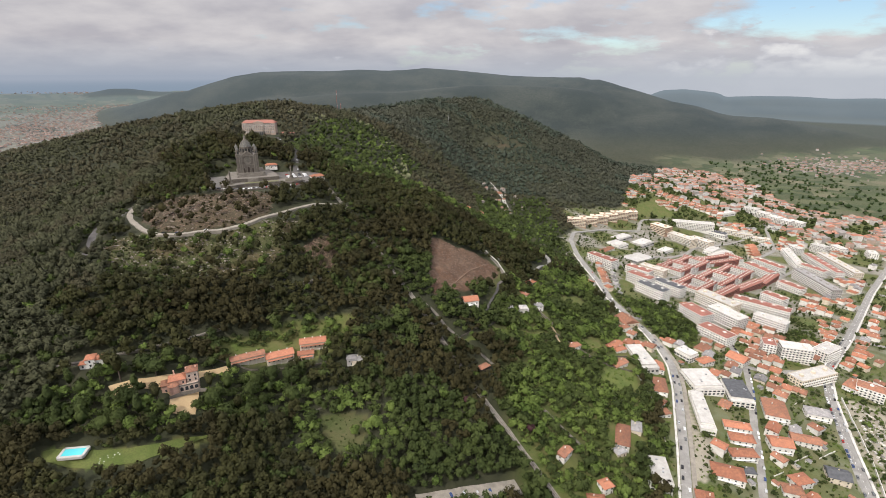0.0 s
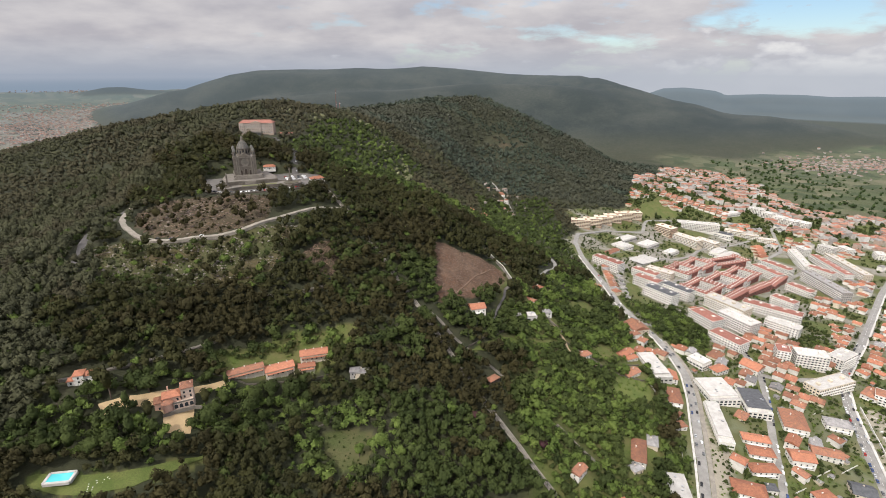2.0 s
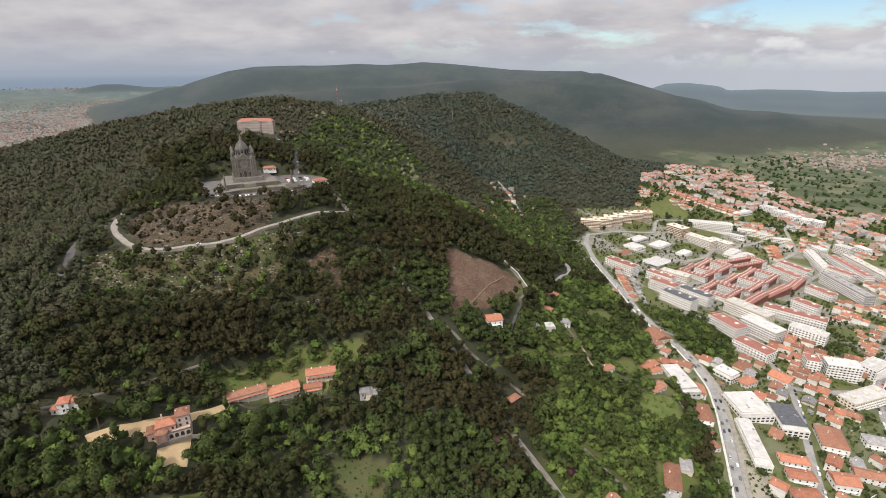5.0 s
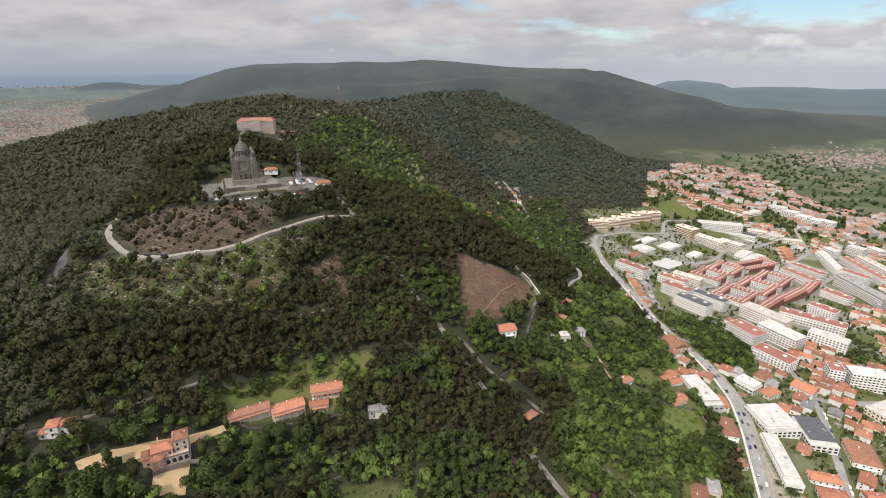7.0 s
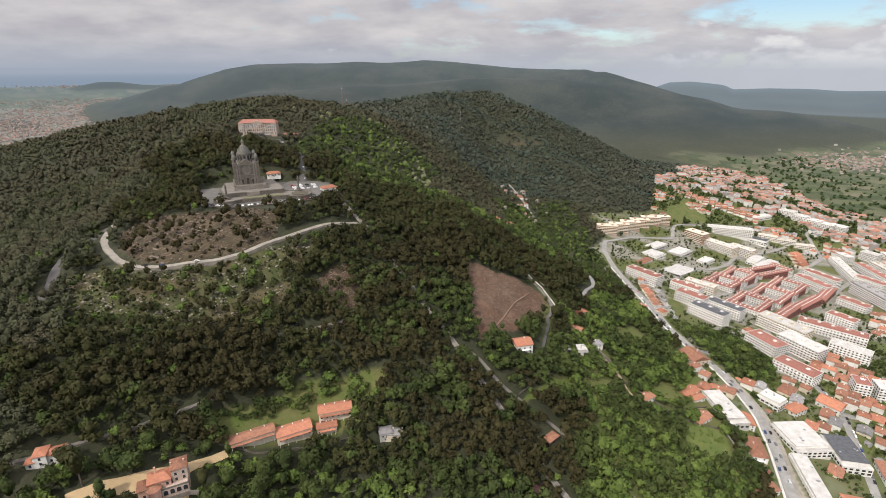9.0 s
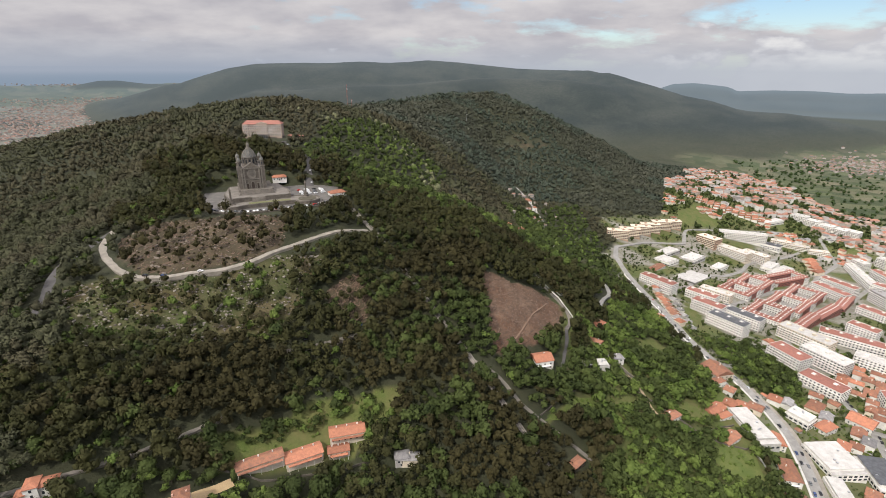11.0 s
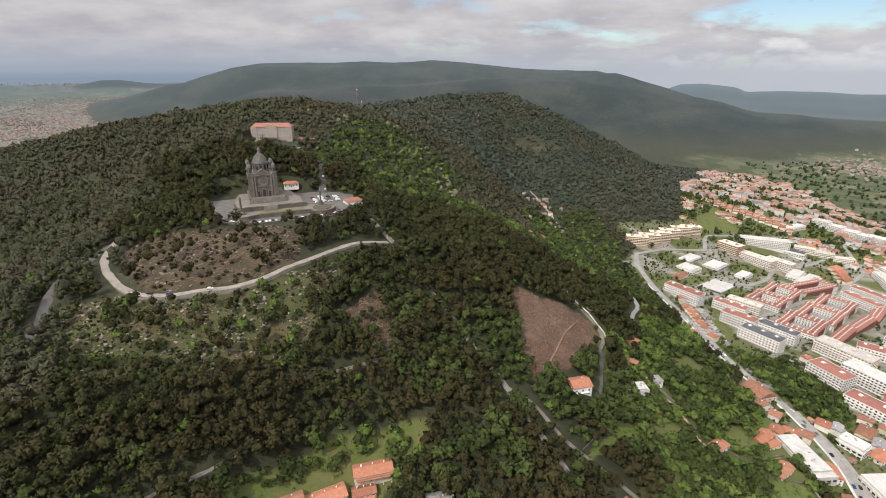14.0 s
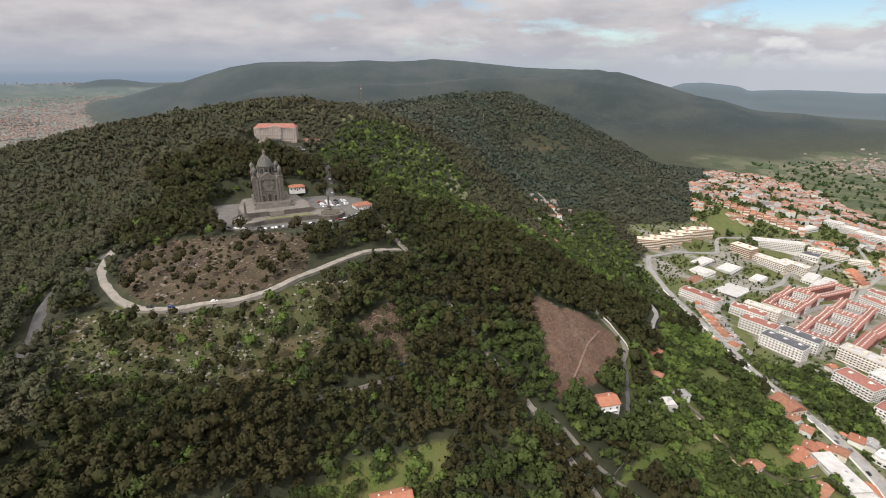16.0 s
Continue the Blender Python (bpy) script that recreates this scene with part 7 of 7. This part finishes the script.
# ---- cars ----
PAINTS = [varied(f"{nm} car paint", c, tuple(v * 0.85 for v in c), 1.0, 5.0, 0.25, dirt_amount=0.05) for nm, c in (("white", (0.78, 0.78, 0.77)), ("silver", (0.45, 0.46, 0.47)), ("black", (0.02, 0.02, 0.022)), ("red", (0.35, 0.03, 0.025)), ("blue", (0.04, 0.07, 0.18)), ("grey", (0.14, 0.145, 0.15)))]
TYRE, _n, _l, _b = material("tyre rubber", 0.9)
_b.inputs["Base Color"].default_value = rgb((0.02, 0.02, 0.02))


def car_proto(paint, van=False):
    words = paint.name.replace(" car paint", "")
    ob = new("van" if van else "car")
    tagged(ob, f"{words} {'van' if van else 'car'} parked on asphalt", "van" if van else "car", "parked vehicles")
    side = ((-2.1, 0.35), (2.1, 0.35), (2.15, 0.8), (1.0, 0.95), (0.55, 1.42), (-1.2, 1.45), (-1.85, 0.98), (-2.12, 0.9))
    if van:
        side = ((-2.5, 0.4), (2.5, 0.4), (2.55, 1.0), (1.9, 1.2), (1.4, 2.1), (-2.45, 2.15), (-2.55, 1.0))
    bm = bmesh.new()
    a = [bm.verts.new((u, -0.85, v)) for u, v in side]
    c = [bm.verts.new((u, 0.85, v)) for u, v in side]
    bm.faces.new(a)
    bm.faces.new(c[::-1])
    for i in range(len(side)):
        j = (i + 1) % len(side)
        bm.faces.new((a[j], a[i], c[i], c[j]))
    bmesh.ops.bevel(bm, geom=bm.edges[:], offset=0.07, segments=1, affect="EDGES")
    body = part("body", bm, paint, ob)
    if van:
        part("windscreen", box(1.45, 1.9, -0.75, 0.75, 1.25, 1.95), GLASS, ob)
    else:
        part("side_glass", box(-1.35, 0.62, -0.87, 0.87, 1.0, 1.34), GLASS, ob)
        ws = box(-0.03, 0.03, -0.72, 0.72, 0, 0.62)
        bmesh.ops.rotate(ws, verts=ws.verts, cent=(0, 0, 0), matrix=Matrix.Rotation(radians(-42), 3, "Y"))
        bmesh.ops.translate(ws, verts=ws.verts, vec=(1.0, 0, 0.95))
        part("windscreen", ws, GLASS, ob)
    for u in (-1.35, 1.35):
        for v in (-0.78, 0.78):
            wh = round_solid(((0.32, -0.1), (0.32, 0.1)), 12)
            bmesh.ops.rotate(wh, verts=wh.verts, cent=(0, 0, 0), matrix=Matrix.Rotation(radians(90), 3, "X"))
            bmesh.ops.translate(wh, verts=wh.verts, vec=(u, v, 0.32))
            part("wheel", wh, TYRE, ob)
    return ob


CARS = [car_proto(p) for p in PAINTS] + [car_proto(PAINTS[0], True)]
used_cars = set()


def park(x, y, z, turn, kind=None):
    k = r2.choice((0, 0, 0, 1, 1, 2, 2, 2, 5, 5, 5, 3, 4)) if kind is None else kind
    m = pose(x, y, z, 0, 0, turn)
    if k in used_cars:
        return copy_thing(CARS[k], m)
    used_cars.add(k)
    CARS[k].matrix_world = m
    return CARS[k]


for k in range(26):
    if r2.random() < 0.88:
        x, y = local(-18 + k * 2.75, -59.5 + r2.uniform(-0.3, 0.3))
        park(x, y, 239.5, TEMPLE_TURN + 90 + r2.uniform(-6, 6), r2.choice((2, 5, 2, 5, 2, 1, 0, 5, 3)))
for k in range(9):
    ang = radians(185 + k * 10)
    x, y = local(-13 + 36 * math.cos(ang), -20 + 36 * math.sin(ang))
    park(x, y, 239.5, TEMPLE_TURN + math.degrees(ang) + 90)
for k in range(8):
    ang = radians(-80 + k * 9)
    x, y = local(42 + 34 * math.cos(ang), -25 + 34 * math.sin(ang))
    park(x, y, 239.5, TEMPLE_TURN + math.degrees(ang) + 90)
for k in range(16):
    x, y = local(44 + (k % 4) * 7 + r2.uniform(-1, 1), -14 + (k // 4) * 6)
    park(x, y, 239.5, TEMPLE_TURN + r2.uniform(-10, 10) + 10, 6 if r2.random() < 0.4 else None)
for t in np.linspace(0.05, 0.95, 8):
    i = int(t * (len(HOTEL_ROAD) - 1))
    f = t * (len(HOTEL_ROAD) - 1) - i
    x, y = HOTEL_ROAD[i][0] * (1 - f) + HOTEL_ROAD[i + 1][0] * f, HOTEL_ROAD[i][1] * (1 - f) + HOTEL_ROAD[i + 1][1] * f
    park(x + 2, y, land_at(x + 2, y) + 0.55, math.degrees(math.atan2(HOTEL_ROAD[i + 1][1] - HOTEL_ROAD[i][1], HOTEL_ROAD[i + 1][0] - HOTEL_ROAD[i][0])))


def along(line, every, off, chance, lift=0.5, until=1e9):
    run = 0.0
    for (x0, y0), (x1, y1) in zip(line, line[1:]):
        L = math.hypot(x1 - x0, y1 - y0)
        ang = math.atan2(y1 - y0, x1 - x0)
        s = every - run % every
        while s < L:
            if r2.random() < chance:
                x, y = x0 + (x1 - x0) * s / L - math.sin(ang) * off, y0 + (y1 - y0) * s / L + math.cos(ang) * off
                if math.hypot(x, y) < until:
                    park(x, y, max(land_at(x, y), land_at(x0 + (x1 - x0) * s / L, y0 + (y1 - y0) * s / L)) + lift, math.degrees(ang) + (180 if off > 0 else 0))
            s += every
        run += L


along(MAIN_ROAD, 11, 2.2, 0.45, 0.5, 760)
along(MAIN_ROAD, 14, -2.2, 0.35, 0.5, 760)
along(STREET_MID, 6.5, -2.3, 0.6)
along(STREET_EAST, 6.5, 3.4, 0.6, 0.55, 800)
along(STREET_EAST, 9, -3.4, 0.4, 0.55, 800)
for x, y, t in ((-262, 461.5, 4), (-275, 460.5, 0), (-236, 466.5, 15), (-112, 449, 30), (-150, 429, 30)):
    park(x, y, land_at(x, y) + 0.7, t)

# ---- rocks, debris, walls ----
def rocks(name, poly, gap, lo, hi, mat, label, chance=1.0, flat=0.6):
    xs_, ys_ = [p[0] for p in poly], [p[1] for p in poly]
    x, y = scatter(min(xs_), max(xs_), min(ys_), max(ys_), gap)
    keep = inside(poly, x, y) & (rng.uniform(size=len(x)) < chance * (0.45 + 0.55 * (wobble(x, y, 11, 13) > 0))) & (near_line(LOOP_ROAD, x, y) > 4.5)
    x, y = x[keep], y[keep]
    protos = [blob((1.0, 0.8, flat), 1.6, 301 + k, 1) for k in range(6)]
    protos = [(a, c, a) for a, c in protos]
    s = lo + (hi - lo) * rng.uniform(size=(len(x), 1)) ** 2.2
    v, f, _, _ = merged(protos, rng.integers(0, 6, len(x)), np.stack([x, y, land(x, y)], -1), rng.uniform(0, 6.28, len(x)), np.concatenate([s, s], 1))
    return tagged(new(name, mesh_np(name, v, f, mat)), label, "rocks", kind="stuff")


rocks("boulders", ROUGH_SLOPE, 1.7, 0.25, 1.4, island_material("lichen granite boulders", ((0.20, 0.18, 0.15), (0.13, 0.115, 0.095), (0.25, 0.225, 0.19), (0.10, 0.088, 0.07))), "grey granite boulders on the rough slope", 0.5)
rocks("boulders", UPPER_BARE, 1.9, 0.25, 1.5, island_material("brownish boulders", ((0.12, 0.09, 0.068), (0.085, 0.062, 0.046), (0.17, 0.14, 0.112), (0.065, 0.048, 0.036))), "brownish boulders on the bare hilltop", 0.45)


def sticks(name, poly, count, mat, label):
    """Felled branches lying about."""
    xs_, ys_ = [p[0] for p in poly], [p[1] for p in poly]
    x, y = rng.uniform(min(xs_), max(xs_), count * 2), rng.uniform(min(ys_), max(ys_), count * 2)
    k = inside(poly, x, y)
    x, y = x[k][:count], y[k][:count]
    m = len(x)
    a, L, h = rng.normal(0.9, 0.5, m), rng.uniform(0.8, 4.0, m), rng.uniform(0.12, 0.4, m)
    ex, ey = np.cos(a) * L / 2, np.sin(a) * L / 2
    px_, py_ = -np.sin(a) * h, np.cos(a) * h
    z0, z1 = land(x - ex, y - ey), land(x + ex, y + ey)
    v = np.stack([np.stack([x - ex - px_, y - ey - py_, z0], -1), np.stack([x + ex - px_, y + ey - py_, z1], -1), np.stack([x + ex, y + ey, z1 + h * 1.5], -1), np.stack([x - ex, y - ey, z0 + h * 1.5], -1), np.stack([x - ex + px_, y - ey + py_, z0], -1), np.stack([x + ex + px_, y + ey + py_, z1], -1)], 1)
    f = np.array([(0, 1, 2), (0, 2, 3), (3, 2, 5), (3, 5, 4), (0, 3, 4), (1, 5, 2)])
    return tagged(new(name, mesh_np(name, v.reshape(-1, 3), (f[None] + (np.arange(m) * 6)[:, None, None]).reshape(-1, 3), mat)), label, "debris", kind="stuff")


DEBRIS = island_material("felled branches", ((0.12, 0.074, 0.050), (0.15, 0.095, 0.064), (0.085, 0.057, 0.040), (0.18, 0.122, 0.085)))
sticks("felled_branches", CLEARING, 1900, DEBRIS, "felled branches strewn over the clearing")
sticks("felled_branches", LOWER_BARE, 450, DEBRIS, "felled branches on the bare patch")
sticks("felled_branches", UPPER_BARE, 600, DEBRIS, "dry branches on the bare hilltop")


def wall_along(name, line, h, t, mat, label, sink=1.0):
    """A free-standing wall that follows the land."""
    pts = []
    for (x0, y0), (x1, y1) in zip(line, line[1:]):
        k = max(1, int(math.hypot(x1 - x0, y1 - y0) / 4))
        pts += [(x0 + (x1 - x0) * i / k, y0 + (y1 - y0) * i / k) for i in range(k)]
    pts.append(line[-1])
    p = np.array(pts)
    d = np.gradient(p, axis=0)
    d /= np.linalg.norm(d, axis=1)[:, None]
    q = np.stack([-d[:, 1], d[:, 0]], -1) * t / 2
    z = land(p[:, 0], p[:, 1])
    rows = [np.column_stack([p - q, z - sink]), np.column_stack([p - q, z + h]), np.column_stack([p + q, z + h]), np.column_stack([p + q, z - sink])]
    return tagged(new(name, mesh_np(name, np.stack(rows, 1).reshape(-1, 3), grid_tris(len(p), 4)[:, ::-1], mat)), label, "wall")


wall_along("road_wall", [(x + 0.6, y - 3.7) if y < 500 else (x - 3.2, y - 1.5) for x, y in LOOP_ROAD[5:]], 0.7, 0.45, GRANITE_PALE, "low stone guard wall along the hairpin road")
wall_along("cemetery_wall", [(345, 285), (356, 305), (372, 335), (394, 382), (417, 431)], 2.4, 0.5, PLASTER_WHITE, "long white cemetery wall beside the avenue")
wall_along("garden_wall", [(50, 590), (58, 577), (68, 571), (73, 559), (77, 549), (76, 537)], 1.5, 0.4, PLASTER_WHITE, "white wall beside the pale lane")
wall_along("garden_wall", [(84.5, 341.5), (95.5, 329.5), (109.5, 313.5)], 1.3, 0.5, GRANITE_PALE, "stone wall beside the sloping path")
wall_along("garden_wall", [(135, 429), (161, 439), (198, 458)], 1.6, 0.6, GRANITE, "dark terrace wall above the houses")
wall_along("garden_wall", [(-98, 316), (-92, 320), (-82, 323)], 1.0, 0.5, GRANITE_PALE, "low pale wall above the abandoned plot")
wall_along("ruin_wall", [(100, 502), (107, 496), (114, 488), (121, 479)], 3.0, 0.6, GRANITE_PALE, "roofless wall of a long ruin")
wall_along("ruin_wall", [(96, 497), (103, 491), (110, 483), (117, 475)], 2.4, 0.6, GRANITE, "roofless wall of a long ruin")
wall_along("garden_wall", [(150, 598), (157, 594), (165, 586), (178, 583), (190, 575)], 1.2, 0.4, GRANITE_PALE, "pale terrace wall among trees")
wall_along("garden_wall", [(17, 401), (33, 418), (48, 433), (58, 446)], 1.5, 0.5, GRANITE, "mossy terrace wall beside a lawn")
wall_along("garden_wall", [(-110, 330), (-95, 327), (-82, 331), (-72, 336)], 1.2, 0.5, GRANITE_PALE, "curved stone wall in the lower garden")
wall_along("garden_wall", [(-182, 338), (-157, 340), (-124, 352), (-92, 362)], 1.4, 0.4, GRANITE, "stone wall below the farm buildings")
wall_along("garden_wall", [(-215, 276), (-196, 270), (-180, 278), (-168, 288)], 1.5, 0.5, GRANITE, "stone wall of the villa terrace")
wall_along("garden_wall", [(112, 470), (140, 446), (160, 432), (190, 428), (205, 436)], 1.8, 0.4, GRANITE, "mossy stone wall across the slope")
wall_along("garden_wall", [(197, 428), (200, 380), (188, 330)], 1.6, 0.3, CONCRETE, "concrete wall behind the houses")
for k in range(70):
    x0, y0 = r2.uniform(215, 450), r2.uniform(270, 480)
    a = radians(r2.choice((22, 112, 25, 115)))
    L = r2.uniform(14, 28)
    if all(math.hypot(x0 + math.cos(a) * L * u - c, y0 + math.sin(a) * L * u - e) > q * 0.8 for c, e, q in TAKEN for u in (0, 0.5, 1)) and all(near_line(ln, np.array([x0 + math.cos(a) * L * u]), np.array([y0 + math.sin(a) * L * u]))[0] > 6 for ln, w_ in STREETS for u in (0, 1)):
        wall_along("garden_wall", [(x0, y0), (x0 + math.cos(a) * L, y0 + math.sin(a) * L)], 1.3, 0.25, PLASTER_WHITE, "white garden wall between houses")

# graves behind the wall
graves_v, graves_f = [], []
n_g = 0
for i in range(26):
    for j in range(9):
        u, v = i * 4.6 + r2.uniform(-0.4, 0.4), 7 + j * 5.2 + r2.uniform(-0.3, 0.3)
        x, y = 352 + 0.44 * u + 0.89 * v, 292 + 0.89 * u - 0.44 * v + 4
        if r2.random() < 0.12:
            continue
        z = land_at(x, y)
        h, w, d = r2.choice((0.5, 0.6, 0.8, 1.6)), r2.uniform(0.5, 0.8), r2.uniform(1.0, 1.3)
        c, s = 0.89, -0.44
        graves_v.append([(x + a * c - b2 * s, y + a * s + b2 * c, z + zz) for zz in (-0.3, h) for a, b2 in ((-d, -w), (d, -w), (d, w), (-d, w))])
        graves_f.append(np.array([(0, 1, 5), (0, 5, 4), (1, 2, 6), (1, 6, 5), (2, 3, 7), (2, 7, 6), (3, 0, 4), (3, 4, 7), (4, 5, 6), (4, 6, 7)]) + 8 * n_g)
        n_g += 1
tagged(new("gravestones", mesh_np("gravestones", np.array(graves_v).reshape(-1, 3), np.concatenate(graves_f), island_material("grave marble", ((0.72, 0.70, 0.67), (0.45, 0.43, 0.41), (0.30, 0.29, 0.28), (0.62, 0.58, 0.53))))), "rows of pale gravestones behind the wall", "graves", kind="stuff")

# road markings
dash_v, dash_f = [], []
for line in (MAIN_ROAD, STREET_EAST):
    for (x0, y0), (x1, y1) in zip(line[:11], line[1:12]):
        L = math.hypot(x1 - x0, y1 - y0)
        ux, uy = (x1 - x0) / L, (y1 - y0) / L
        for s in np.arange(1, L - 3, 7.0):
            q = [(x0 + ux * (s + a) - uy * b2, y0 + uy * (s + a) + ux * b2) for a, b2 in ((0, -0.09), (3, -0.09), (3, 0.09), (0, 0.09))]
            zz = max(land_at(*p) for p in q) + 0.62
            dash_f += [(len(dash_v), len(dash_v) + 1, len(dash_v) + 2), (len(dash_v), len(dash_v) + 2, len(dash_v) + 3)]
            dash_v += [(*p, zz) for p in q]
tagged(new("road_markings", mesh_np("road_markings", np.array(dash_v), np.array(dash_f), WHITE_PAINT)), "white dashed lines on the asphalt", "road marking", kind="stuff")
for k in range(4):
    park(6 + k * 9, 255.5 + k * 3, land_at(6 + k * 9, 255.5 + k * 3) + 0.7, 110)

# lamps, masts
lamp = new("street_lamp")
tagged(lamp, "tall grey street lamp beside the road", "street lamp", "street lamps")
part("pole", round_solid(((0.12, -0.5), (0.07, 8.0)), 8), STEEL, lamp)
part("arm", box(0, 1.6, -0.05, 0.05, 7.9, 8.0), STEEL, lamp)
part("head", box(1.2, 1.9, -0.14, 0.14, 7.82, 7.98), STEEL, lamp)
first = True
for line, off in ((MAIN_ROAD[1:12], 6.2), (STREET_EAST[1:6], 6.0)):
    for (x0, y0), (x1, y1) in zip(line, line[1:]):
        a = math.atan2(y1 - y0, x1 - x0)
        x, y = x0 - math.sin(a) * off, y0 + math.cos(a) * off
        m = pose(x, y, land_at(x, y), 0, 0, math.degrees(a) - 90)
        if first:
            lamp.matrix_world, first = m, False
        else:
            copy_thing(lamp, m)


def mast(x, y, z, h, label, paint=None):
    paint = paint or RED_PAINT
    ob = thing("radio_mast", x, y, z, 0, label, "mast")
    for a in range(3):
        c, s = math.cos(a * 2.094), math.sin(a * 2.094)
        bm = bmesh.new()
        v = [bm.verts.new((c * r + dx, s * r + dy, zz)) for r, zz in ((0.9, -2), (0.3, h)) for dx, dy in ((-0.1, -0.1), (0.1, -0.1), (0.1, 0.1), (-0.1, 0.1))]
        for f in ((0, 1, 5, 4), (1, 2, 6, 5), (2, 3, 7, 6), (3, 0, 4, 7), (4, 5, 6, 7)):
            bm.faces.new([v[i] for i in f])
        part("leg", bm, paint, ob)
    for k in range(int(h // 4)):
        q = k * 4 + 2
        rr = 0.85 - 0.6 * q / h
        part("bracing", round_solid(((rr + 0.1, q), (rr + 0.1, q + 0.25)), 3), WHITE_PAINT if k % 2 and paint == RED_PAINT else paint, ob)
    part("dish", round_solid(((0.2, h * 0.8), (0.9, h * 0.82), (0.9, h * 0.84), (0, h * 0.84)), 12, 0.8, -0.5), WHITE_PAINT, ob)


mast(-235, 1130, land_at(-235, 1130), 46, "tall red and white lattice radio mast")
mast(-225, 1118, land_at(-225, 1118), 20, "short lattice mast with dishes")
mast(13, 1354, land_at(13, 1354), 28, "steel pylon on the wooded slope", STEEL)
